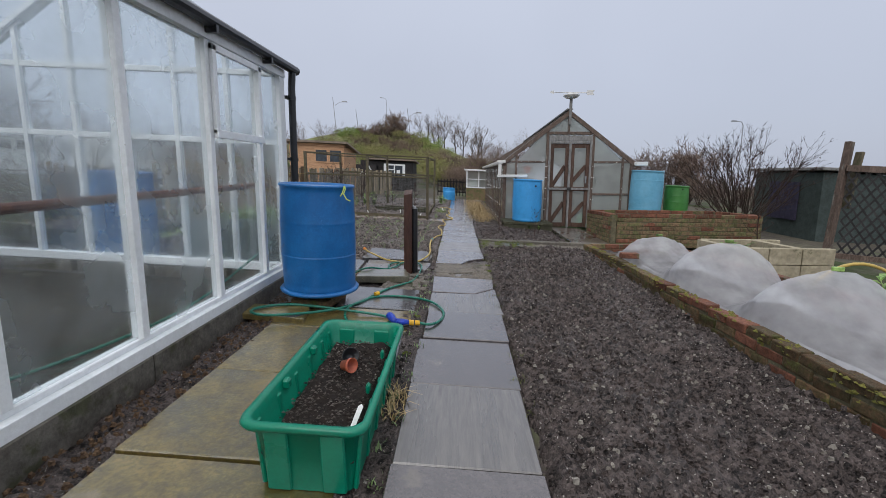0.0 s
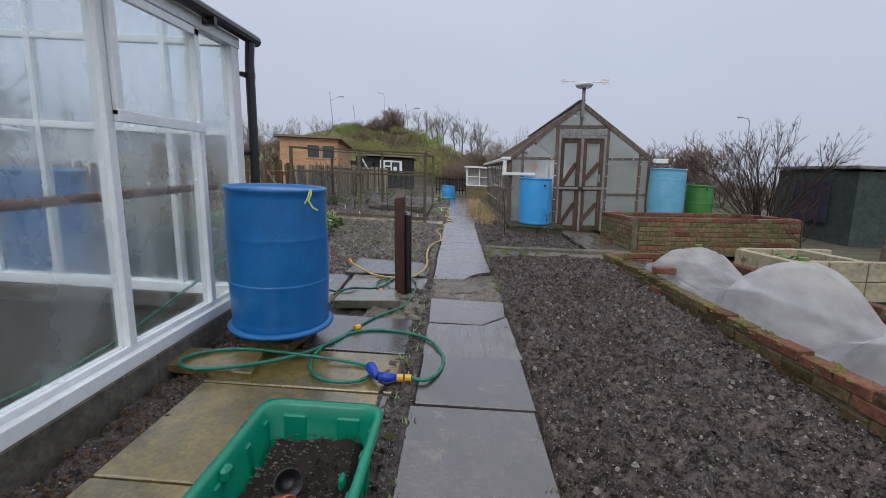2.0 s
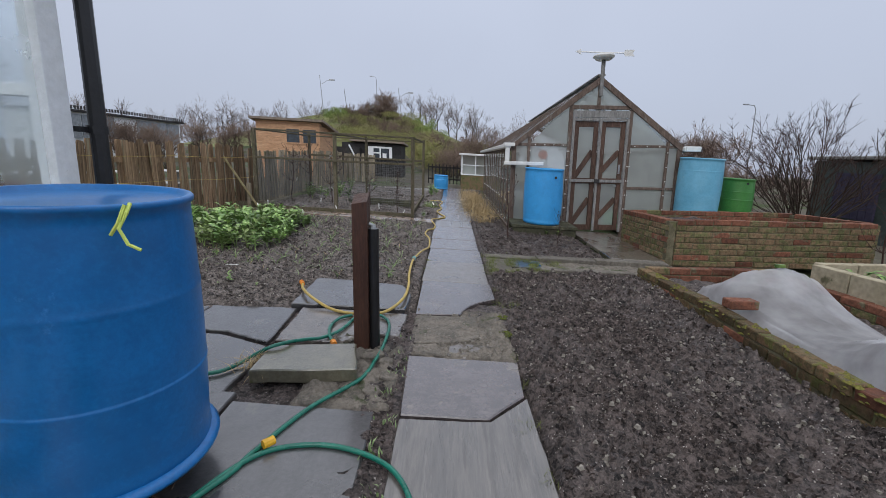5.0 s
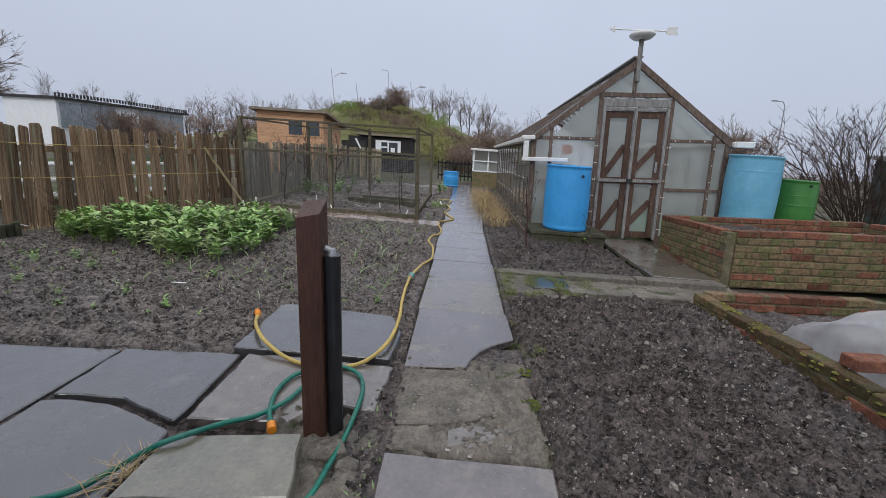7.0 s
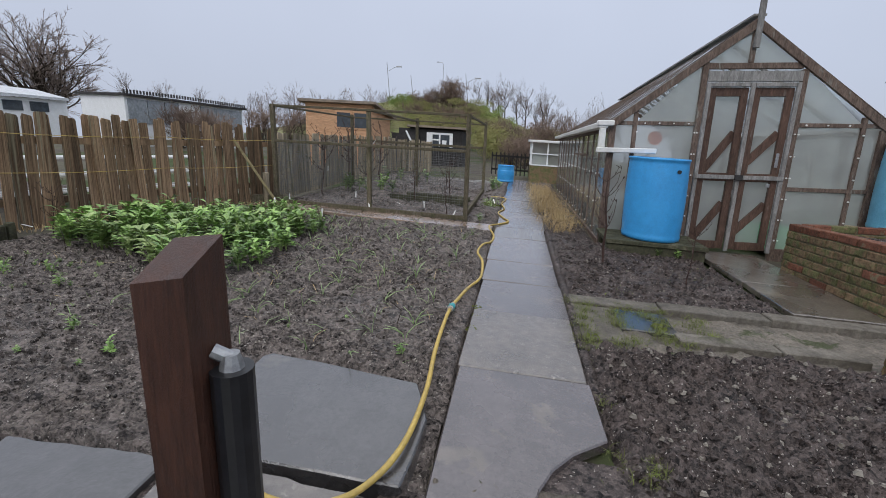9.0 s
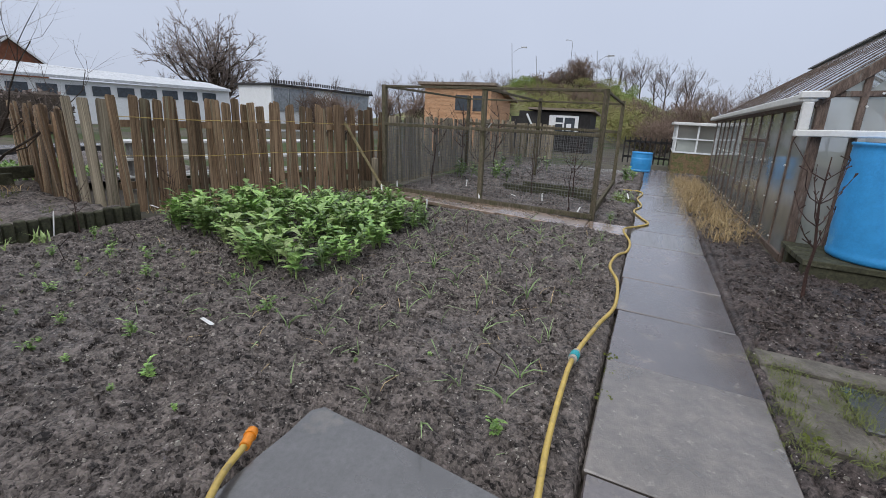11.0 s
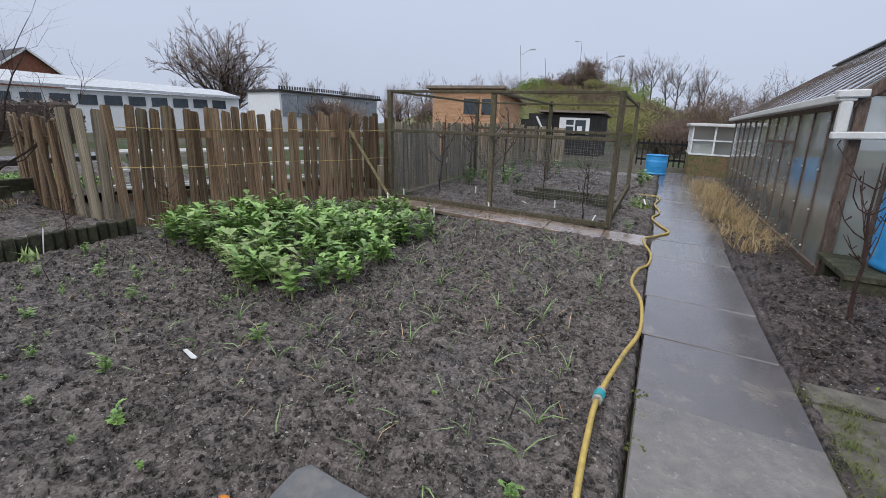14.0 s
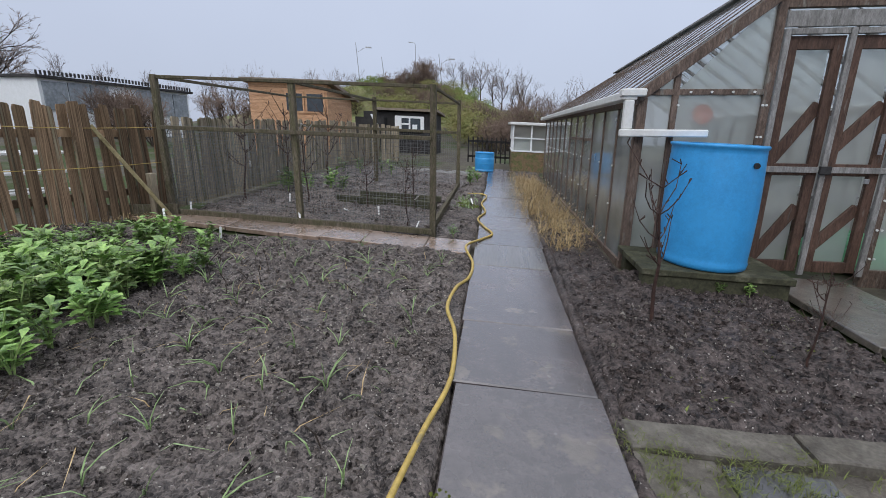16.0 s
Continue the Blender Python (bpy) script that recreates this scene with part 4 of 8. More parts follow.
def ragged(outline, j, r, step=0.055):
    """A broken edge: the outline cut into short runs that wander."""
    out = []
    for (x0, y0), (x1, y1) in zip(outline, outline[1:] + outline[:1]):
        n = max(1, int(math.hypot(x1 - x0, y1 - y0) / step))
        out += [(x0 + (x1 - x0) * k / n + r.uniform(-j, j), y0 + (y1 - y0) * k / n + r.uniform(-j, j)) for k in range(n)]
    return out


def paths():
    r = random.Random(8)
    p = tagged(new("pavement"), "straight path of large wet grey paving slabs", "path", "", "structure")
    joints = [-2.4, -1.75, -1.1, -0.45, 0.2, 0.87, 1.55, 2.22, 2.86, 3.44, 3.99, 4.59]
    for a, b in zip(joints[:-3], joints[1:-2]):
        paver(p, M_RIBBED if round(a, 2) in (1.55, 3.44) else M_PATH, rough_edge(-0.262 + r.uniform(-.01, .01), a + 0.006, 0.375 + r.uniform(-.015, .01), b - 0.006, 0.006, r), r.uniform(-0.006, 0.006), tiltx=r.uniform(-.01, .01), tilty=r.uniform(-.008, .008))
    paver(p, M_PATH, ragged([(-0.262, 4.0), (0.16, 4.012), (0.363, 4.228), (0.385, 4.585), (-0.278, 4.582)], 0.004, r, 0.1), 0.002, tiltx=-0.006)
    paver(p, M_RIBBED, ragged([(-0.262, 3.445), (0.392, 3.455), (0.375, 4.218), (0.166, 3.998), (-0.262, 3.985)], 0.004, r, 0.1), -0.003, tilty=0.004)
    cut = [(-0.295, 5.24), (0.046, 5.285), (0.075, 5.38), (0.125, 5.48), (0.21, 5.58), (0.355, 5.69), (0.345, 6.09), (-0.30, 6.09)]
    paver(p, M_PATH, cut, 0.005)
    far = [6.1, 6.86, 7.5, 8.12, 9.15, 9.78, 10.4, 11.1, 11.9, 12.55, 13.2, 13.83, 14.5, 15.15, 15.8, 16.5, 17.2]
    for a, b in zip(far, far[1:]):
        paver(p, M_SPECK if round(a, 2) == 6.1 else M_RIBBED if round(a, 2) == 9.15 else M_PATH, rough_edge(-0.315 + r.uniform(-.012, .012), a + 0.003, 0.33 + r.uniform(-.02, .012), b - 0.003, 0.005, r), r.uniform(-0.003, 0.004), tiltx=r.uniform(-.012, .008), tilty=r.uniform(-.004, .004))
    # crumbling concrete between two slabs
    soil_bed("broken_concrete", "crumbling concrete and grit between path slabs", -0.30, 4.60, 0.40, 5.42, -0.016, 0.011, 31, 0.5, 0.02, M_RUBBLE)
    paver(p, M_RUBBLE, ragged([(-0.29, 5.225), (0.046, 5.255), (0.175, 5.27), (0.169, 5.09), (0.175, 4.885), (0.083, 4.835), (-0.115, 4.79), (-0.285, 4.755)], 0.011, r), 0.002, 0.04, name="fragment")
    paver(p, M_RUBBLE, ragged([(-0.285, 4.745), (-0.12, 4.775), (-0.075, 4.62), (-0.29, 4.61)], 0.011, r), 0.0, 0.04, name="fragment")
    paver(p, M_SPECK, ragged([(-0.05, 4.77), (0.10, 4.815), (0.27, 4.80), (0.24, 4.66), (0.06, 4.625), (-0.05, 4.63)], 0.014, r), -0.010, 0.04, tiltx=-0.02, name="fragment")
    paver(p, M_CONC, ragged([(0.20, 5.20), (0.29, 5.34), (0.36, 5.22), (0.34, 5.08), (0.22, 5.02)], 0.012, r), -0.012, 0.04, tiltx=-0.04, name="fragment")
    q_side = q = tagged(new("pavement_side"), "patchy paving of mossy yellow and grey slabs", "paving", "", "structure")
    for x0, y0, x1, y1, m, h in ((-1.38, 0.1, -0.44, 0.80, M_SLAB, 0), (-1.39, 0.82, -0.44, 1.50, M_SLAB, 0.0), (-1.39, 1.52, -0.44, 2.22, M_SLAB, 0.004), (-1.39, 2.24, -0.44, 2.93, M_SLAB, 0.0),
                                 (-1.42, 2.96, -0.38, 3.40, M_SLAB, -0.004), (-1.05, 3.42, -0.37, 4.02, M_GREYSLAB, 0.004), (-1.75, 3.45, -1.07, 4.1, M_GREYSLAB, -0.006),
                                 (-0.43, 1.9, -0.385, 2.9, M_GREYSLAB, 0.0)):
        paver(q, m, rough_edge(x0, y0, x1, y1, 0.01, r), h, tiltx=r.uniform(-.01, .01), tilty=r.uniform(-.01, .01))
    paver(q, M_SLAB, [(-1.72, 3.02), (-1.16, 2.98), (-1.2, 3.22), (-1.7, 3.22)], 0.045, tilty=0.05)
    paver(q, M_OLIVE, ragged([(-1.06, 4.20), (-0.515, 4.25), (-0.585, 4.55), (-1.06, 4.49)], 0.006, r, 0.09), 0.068, 0.075, tiltx=0.03)
    paver(q, M_SPECK, ragged([(-1.126, 4.66), (-0.955, 4.672), (-0.70, 4.70), (-0.62, 4.80), (-0.54, 4.835), (-0.37, 4.815), (-0.345, 5.215), (-0.867, 5.225), (-1.14, 5.215)], 0.007, r), 0.010)
    paver(q, M_GREYSLAB, ragged([(-1.24, 5.24), (-0.65, 5.255), (-0.375, 5.26), (-0.36, 5.60), (-0.46, 5.84), (-0.82, 5.88), (-1.215, 5.905), (-1.245, 5.86)], 0.005, r, 0.12), 0.028, 0.08)
    paver(q, M_GREYSLAB, ragged([(-1.785, 4.745), (-1.646, 4.765), (-1.476, 4.763), (-1.32, 4.70), (-1.165, 4.65), (-1.185, 5.225), (-1.80, 5.175)], 0.006, r), 0.0)
    paver(q, M_GREYSLAB, ragged([(-1.79, 4.705), (-1.674, 4.727), (-1.508, 4.725), (-1.328, 4.668), (-1.15, 4.60), (-1.135, 4.27), (-1.15, 4.08), (-1.80, 4.05)], 0.006, r), -0.004)
    x = -1.82
    for w in (0.65, 0.72, 0.95, 1.0, 1.0, 1.0, 1.1):
        far_edge = lambda v: 5.168 + (v + 1.82) * 0.085
        paver(q, M_GREYSLAB, [(x - w + 0.015, 4.55), (x, 4.55), (x, far_edge(x)), (x - w + 0.015, far_edge(x - w))], r.uniform(-.006, .006))
        paver(q, M_GREYSLAB, rough_edge(x - w + 0.015, 3.92, x, 4.53, 0.012, r), r.uniform(-.006, .006))
        x -= w
    soil_bed("stone_rubble", "broken stone and earth round the post", -0.80, 4.02, -0.30, 4.82, -0.01, 0.016, 32, 0.7, 0.02, M_RUBBLE)
    for cx, cy, q in ((-0.50, 4.56, 0.075), (-0.43, 4.66, 0.05), (-0.64, 4.58, 0.06), (-0.40, 4.50, 0.045), (-0.52, 4.44, 0.05), (-0.36, 4.34, 0.06), (-0.68, 4.75, 0.05), (-0.42, 4.20, 0.05), (-0.34, 4.62, 0.04)):
        a0 = r.uniform(0, 6.28)
        ring = [(cx + q * r.uniform(0.7, 1.15) * math.cos(a0 + k * 1.047), cy + q * r.uniform(0.7, 1.15) * math.sin(a0 + k * 1.047)) for k in range(6)]
        paver(q_side, M_RUBBLE, ragged(ring, 0.006, r, 0.03), r.uniform(-0.004, 0.016), 0.04, tiltx=r.uniform(-.12, .12), tilty=r.uniform(-.12, .12), name="fragment")
    s = tagged(new("pavement_cross"), "strip of pale wet paving along the fruit cage", "paving", "", "structure")
    x = -0.36
    while x > -3.7:
        w = r.choice((0.2, 0.43, 0.43, 0.6))
        y = 9.44 + (-0.36 - x) * 0.10
        paver(s, M_BRICKPAVE, [(x - w + 0.008, y + w * 0.10), (x, y), (x, y + 0.43), (x - w + 0.008, y + 0.43 + w * 0.06)], r.uniform(0.0, 0.012), tiltx=r.uniform(-.02, .02))
        x -= w
    c = tagged(new("pavement_greenhouse"), "damp mossy slabs leading to the greenhouse door", "paving", "", "structure")
    for x0, y0, x1, y1, m, h in ((0.37, 6.66, 0.66, 7.22, M_CONC, -0.012), (0.67, 6.87, 1.02, 7.20, M_GREYSLAB, -0.008), (1.06, 6.88, 1.66, 7.24, M_WETSLAB, -0.055), (1.67, 6.89, 2.6, 7.26, M_WETSLAB, -0.05),
                                 (2.02, 7.5, 2.70, 8.25, M_WETSLAB, 0.012), (2.02, 8.26, 2.70, 9.45, M_WETSLAB, 0.012)):
        paver(c, m, ragged(rough_edge(x0, y0, x1, y1, 0.008, r), 0.006, r, 0.12), h)
    for x0, x1, y0, y1, h in ((0.98, 1.55, 6.74, 6.86, 0.012), (1.56, 2.02, 6.75, 6.87, 0.015), (0.38, 1.02, 7.23, 7.385, 0.004), (1.03, 1.75, 7.25, 7.40, 0.016), (1.76, 2.66, 7.28, 7.42, 0.022)):
        paver(c, M_CONC, ragged([(x0, y0), (x1, y0 + 0.01), (x1, y1 + 0.01), (x0, y1)], 0.007, r, 0.09), h, 0.12, name="kerb")


paths()


def tufts(name, label, m, spots, blades, hmax, seed, spread=0.05, width=0.004, droop=0.6, h=-0.01):
    """Grass or weeds too fine to count."""
    r, sh = random.Random(seed), Shape()
    for x, y in spots:
        for _ in range(blades):
            a, L = r.uniform(0, 6.283), hmax * r.uniform(0.35, 1.0)
            bx, by = x + r.gauss(0, spread), y + r.gauss(0, spread)
            dx, dy = math.cos(a), math.sin(a)
            o = droop * r.uniform(0.2, 1.2)
            w = width * r.uniform(0.7, 1.3)
            p = [(bx + dx * L * o * u * u, by + dy * L * o * u * u, h + L * (u - 0.35 * o * u * u)) for u in (0, 0.5, 1)]
            sx, sy = -dy * w, dx * w
            sh.add([(p[0][0] - sx, p[0][1] - sy, p[0][2]), (p[0][0] + sx, p[0][1] + sy, p[0][2]), (p[1][0] + sx, p[1][1] + sy, p[1][2]), (p[1][0] - sx, p[1][1] - sy, p[1][2]), p[2]], [(0, 1, 2, 3), (3, 2, 4)])
    x, y = spots[0]
    return single(sh, name, m, label, "grass", x, y, kind="stuff")


# ======== white glasshouse ========
def glasshouse():
    X0, X1, YA, YB, EV = -1.70, -4.70, -2.2, 4.02, 1.99
    xr, hr = (X0 + X1) / 2, 3.05
    t = thing("glasshouse", "white-painted timber glasshouse with misted old panes on a low concrete wall", "greenhouse", xr, 1.0)
    wall = Shape()
    y = YA
    r = random.Random(2)
    while y < YB:
        wall.box(X0 - 0.02, y, -0.1, X0 + 0.055, min(y + 0.86, YB + 0.05) - 0.008, 0.125 + r.uniform(-.004, .004))
        y += 0.86
    wall.box(X1 - 0.05, YA, -0.1, X1 + 0.05, YB, 0.12)
    x = X1
    while x < X0 - 0.1:
        wall.box(x + 0.055, YB - 0.04, -0.1, min(x + 0.8, X0 - 0.03), YB + 0.05, 0.12)
        x += 0.8
    part(wall, "base_wall", M_CONC, t, bevel=0.008, label="mossy concrete block footing")
    fr = Shape()
    fr.box(X0 - 0.05, YA, 0.126, X0 + 0.05, YB + 0.03, 0.195)                    # sills
    fr.box(X0 - 0.045, YA, 0.195, X0 + 0.01, YB, 0.225)
    fr.box(X1 - 0.05, YA, 0.126, X1 + 0.05, YB + 0.03, 0.20)
    fr.box(X1 + 0.05, YB - 0.05, 0.126, X0 - 0.05, YB + 0.04, 0.20)
    ups = [-1.45, -0.74, -0.03, 0.68, 1.39, 2.10, 2.84, 3.55]
    for y in ups:
        fr.box(X0 - 0.045, y - 0.024, 0.225, X0 + 0.022, y + 0.024, EV - 0.03)
        fr.box(X1 - 0.03, y - 0.024, 0.20, X1 + 0.03, y + 0.024, EV - 0.03)
    fr.box(X0 - 0.05, YB - 0.07, 0.225, X0 + 0.03, YB + 0.03, EV - 0.03)
    fr.box(X0 - 0.05, YA, EV - 0.03, X0 + 0.04, YB + 0.03, EV + 0.045)
    fr.box(X1 - 0.04, YA, EV - 0.03, X1 + 0.05, YB + 0.03, EV + 0.045)
    for y in (YB, YA):                                                            # gable ends
        for i in range(1, 6):
            x = X1 + (X0 - X1) * i / 6
            top = EV + (hr - EV) * (1 - abs(x - xr) / (xr - X1)) - 0.03
            fr.box(x - 0.022, y - 0.04, 0.20, x + 0.022, y + 0.02, top)
        for z in (1.36, EV):
            fr.box(X1 + 0.03, y - 0.035, z - 0.025, X0 - 0.052, y + 0.015, z + 0.025)
        fr.beam((X0, y, EV), (xr, y, hr), 0.06, 0.07)
        fr.beam((X1, y, EV), (xr, y, hr), 0.06, 0.07)
    fr.beam((xr, YA, hr), (xr, YB, hr), 0.05, 0.10)
    for i in range(10):
        y = YA + 0.05 + i * (YB - YA - 0.1) / 9
        fr.beam((X0, y, EV + 0.02), (xr, y, hr), 0.03, 0.05)
        fr.beam((X1, y, EV + 0.02), (xr, y, hr), 0.03, 0.05)
    part(fr, "frame", M_WHITE, t, bevel=0.003)
    vent = Shape()                                                                # opening light
    for y in (2.875, 3.515):
        vent.box(X0 + 0.024, y - 0.022, 1.36, X0 + 0.052, y + 0.022, 1.94)
    vent.box(X0 + 0.024, 2.853, 1.33, X0 + 0.058, 3.537, 1.385)
    vent.box(X0 + 0.024, 2.853, 1.90, X0 + 0.052, 3.537, 1.945)
    part(vent, "vent", M_WHITE, t, bevel=0.003)
    edges = ups + [YB - 0.02]
    for a, b in zip([YA] + ups, edges):
        for xx in (X0 - 0.01, X1):
            lows = [(0.225, EV - 0.03)]
            for z0, z1 in lows:
                part(Shape().box(xx - 0.002, a + 0.02, z0, xx + 0.002, b - 0.02, z1), "pane", M_GLASS, t).visible_shadow = False
    for y in (YB - 0.01, YA):
        for i in range(6):
            a, b = X1 + (X0 - X1) * i / 6, X1 + (X0 - X1) * (i + 1) / 6
            za, zb = [EV + (hr - EV) * (1 - abs(q - xr) / (xr - X1)) for q in (a, b)]
            sh = Shape().add([(a, y, 0.2), (b, y, 0.2), (b, y, zb), (a, y, za), (a, y + 0.004, 0.2), (b, y + 0.004, 0.2), (b, y + 0.004, zb), (a, y + 0.004, za)],
                             [(3, 2, 1, 0), (4, 5, 6, 7), (0, 1, 5, 4), (1, 2, 6, 5), (2, 3, 7, 6), (3, 0, 4, 7)])
            part(sh, "pane", M_GLASS, t).visible_shadow = False
    for i in range(9):
        a, b = YA + 0.05 + i * (YB - YA - 0.1) / 9, YA + 0.05 + (i + 1) * (YB - YA - 0.1) / 9
        for xe in (X0 + 0.06, X1 - 0.06):
            sh = Shape().beam((xe, (a + b) / 2, EV + 0.04), (xr, (a + b) / 2, hr + 0.045), b - a - 0.01, 0.004)
            part(sh, "roof_pane", M_GLASS, t).visible_shadow = False
    gut = Shape()                                                                 # gutter, pipe
    gut.tube([(X0 + 0.075, YA, EV + 0.06), (X0 + 0.075, YB + 0.22, EV + 0.075)], 0.042, 10)
    for y in (-1.2, -0.4, 0.4, 1.2, 2.0, 2.8, 3.6):
        gut.box(X0 + 0.02, y, EV + 0.0, X0 + 0.12, y + 0.03, EV + 0.05)
    part(gut, "gutter", M_BLACK, t, label="black plastic gutter")
    pipe = Shape().tube([(X0 + 0.075, YB + 0.12, EV + 0.04), (X0 + 0.065, YB + 0.12, EV - 0.10), (X0 + 0.06, YB + 0.12, 0.5)], 0.034, 12)
    for z in (1.78, 1.2, 0.7):
        pipe.tube([(X0 + 0.06, YB + 0.12, z), (X0 + 0.06, YB + 0.12, z + 0.035)], 0.042, 12)
        pipe.box(X0 + 0.0, YB + 0.04, z + 0.005, X0 + 0.05, YB + 0.12, z + 0.028)
    part(pipe, "downpipe", M_BLACK, t, label="black downpipe")
    rails = Shape().tube([(X0 - 0.16, YA, 0.93), (X0 - 0.16, YB - 0.05, 0.965)], 0.024, 10)
    part(rails, "rail", M_RUST, t, label="rusty iron pipe rail")
    floor_g = Shape().box(X1 + 0.06, YA + 0.05, -0.06, X0 - 0.06, YB - 0.05, 0.0)
    structure(floor_g, "floor", M_FLOOR, "damp stained concrete floor of the glasshouse", "floor")
    hs = hose("garden_hose", "green hose lying along the glasshouse floor", M_GHOSE, [(-3.4, 0.2), (-2.6, 1.4), (-2.25, 2.2), (-2.0, 2.9, .1), (-1.85, 3.5, .3), (-1.82, 3.95, .42)])


glasshouse()
barrel("water_barrel", "dark blue barrel standing behind the glasshouse", -3.7, 4.47, 0.0, 0.30, 1.0, M_BLUE, (0.4, 0.7))
tarp = Shape()
for i in range(9):
    tarp.lathe(-2.75 + 0.07 * i, 4.42 + 0.05 * math.sin(i * 1.7), [(0.20, -0.02), (0.19, 0.34), (0.13, 0.50 + 0.05 * math.sin(i * 2.3)), (0.0, 0.56)], 10)
single(tarp, "covered_heap", M_GREENSHED, "heap under green sheeting behind the glasshouse", "heap", -2.5, 4.42, smooth=True)


# ======== brown timber greenhouse ========
def timber_greenhouse():
    X0, X1, Y0, Y1 = 0.93, 3.66, 9.30, 15.7
    xr = 2.275
    zb, ze, zr = 0.30, 1.655, 2.70         # true heights at the front
    GROW = 1.052                            # size of the whole house
    RISE = 0.030                            # climbs with the land towards the back
    t = thing("timber_greenhouse", "brown timber greenhouse with clouded glazing and double doors", "greenhouse", xr, 12.0)
    at = t.matrix_basis.translation
    def put(sh, name, m, label="", bevel=0.0, parent=t):
        sh.v = [(x * GROW, y + 0.32, 1.23 + (z + RISE * (y - Y0) * min(1, max(0, (zr - z) / (zr - ze))) - 1.23) * GROW) for x, y, z in sh.v]
        return part(sh, name, m, parent, lie=False, bevel=bevel, label=label)
    fr = Shape()
    for x in (X0 + 0.03, X1 - 0.03):
        fr.box(x - 0.035, Y0 - 0.035, zb - 0.12, x + 0.035, Y0 + 0.035, ze)       # corner posts
    fr.box(X0 - 0.01, Y0 - 0.02, zb - 0.12, 1.82, Y0 + 0.03, zb + 0.05)
    fr.box(2.82, Y0 - 0.02, zb - 0.2, X1, Y0 + 0.03, zb + 0.05)
    for x in (1.845, 2.805):
        fr.box(x - 0.028, Y0 - 0.03, zb - 0.1, x + 0.028, Y0 + 0.03, ze + (zr - ze) * (1 - abs(x - xr) / 1.4) - 0.05)
    for x in (1.20, 3.44):
        fr.box(x - 0.022, Y0 - 0.025, zb + 0.05, x + 0.022, Y0 + 0.02, ze + (zr - ze) * (1 - abs(x - xr) / 1.4) - 0.05)
    for x0, x1, z in ((X0 + 0.06, 1.818, ze + 0.04), (2.832, X1 - 0.06, ze + 0.04), (2.832, X1 - 0.06, 1.02)):
        fr.box(x0, Y0 - 0.022, z - 0.022, x1, Y0 + 0.015, z + 0.022)
    fr.box(1.87, Y0 - 0.02, 2.26, 2.78, Y0 + 0.02, 2.32)
    fr.box(xr - 0.025, Y0 - 0.02, 2.32, xr + 0.025, Y0 + 0.02, zr - 0.05)
    for y in (Y0, Y1):
        fr.beam((X0 - 0.05, y - 0.03, ze - 0.03), (xr, y - 0.03, zr), 0.035, 0.08)
        fr.beam((X1 + 0.05, y - 0.03, ze - 0.03), (xr, y - 0.03, zr), 0.035, 0.08)
    fr.beam((xr, Y0, zr - 0.02), (xr, Y1, zr - 0.02), 0.05, 0.10)
    ys = [Y0 + 0.52 * i for i in range(1, 12)]
    for y in ys + [Y1]:
        for x in (X0 + 0.02, X1 - 0.02):
            fr.box(x - 0.025, y - 0.022, zb, x + 0.025, y + 0.022, ze - 0.03)
    for x in (X0 + 0.02, X1 - 0.02):
        fr.box(x - 0.03, Y0 + 0.04, ze - 0.06, x + 0.03, Y1, ze)
        fr.box(x - 0.035, Y0 + 0.04, zb - 0.02, x + 0.035, Y1, zb + 0.05)
    for k in range(3, 6):
        fr.box(X0 + 0.0, Y0 + 0.52 * k + 0.03, ze - 0.36, X0 + 0.03, Y0 + 0.52 * (k + 1) - 0.03, ze - 0.325)
    fr.box(X0 + 0.1, Y1 - 0.02, zb, X1 - 0.1, Y1 + 0.02, zb + 0.5)
    put(fr, "frame", M_TIMBER, bevel=0.004)
    base = Shape().box(X0 - 0.05, Y0 - 0.05, zb - 0.35, X0 + 0.05, Y1, zb - 0.022).box(X1 - 0.05, Y0 - 0.05, zb - 0.5, X1 + 0.05, Y1, zb - 0.022)
    put(base, "base_plank", M_MOSSPOST, "mossy timber base board", 0.006)
    # doors: grey head and jambs, brown ledges and braces
    grey = Shape().box(1.874, Y0 - 0.045, 2.13, 2.776, Y0 - 0.022, 2.235)
    for x in (1.895, 2.325, 2.755):
        grey.box(x - 0.02, Y0 - 0.05, zb, x + 0.02, Y0 - 0.02, 2.12)
    grey.box(1.917, Y0 - 0.048, 2.08, 2.30, Y0 - 0.022, 2.12).box(2.35, Y0 - 0.048, 2.08, 2.73, Y0 - 0.022, 2.12)
    grey.box(1.88, Y0 - 0.062, 1.11, 2.28, Y0 - 0.052, 1.155).box(2.37, Y0 - 0.062, 1.11, 2.77, Y0 - 0.052, 1.155)
    put(grey, "door_trim", M_GREYTIMBER, "grey weathered door trim", 0.003)
    for a, b in ((1.92, 2.30), (2.35, 2.735)):
        d = Shape()
        for x in (a + 0.035, b - 0.035):
            d.box(x - 0.035, Y0 - 0.015, zb + 0.02, x + 0.035, Y0 + 0.02, 2.075)
        for z in (zb + 0.06, 1.13, 2.03):
            d.box(a + 0.07, Y0 - 0.013, z - 0.045, b - 0.07, Y0 + 0.018, z + 0.045)
        for z0, z1 in ((zb + 0.12, 1.08), (1.19, 1.80)):
            yb = 0.03
            d.beam((a + 0.06, Y0 + yb, z0 + (0.0 if a < 2.2 else 0.1)), (b - 0.06, Y0 + yb, z0 + 0.42), 0.03, 0.08)
        door = put(d, "door", M_BROWN, "", 0.003)
        put(Shape().box(a + 0.06, Y0 + 0.05, zb + 0.06, b - 0.06, Y0 + 0.054, 2.03), "pane", M_POLY, parent=door).visible_shadow = False
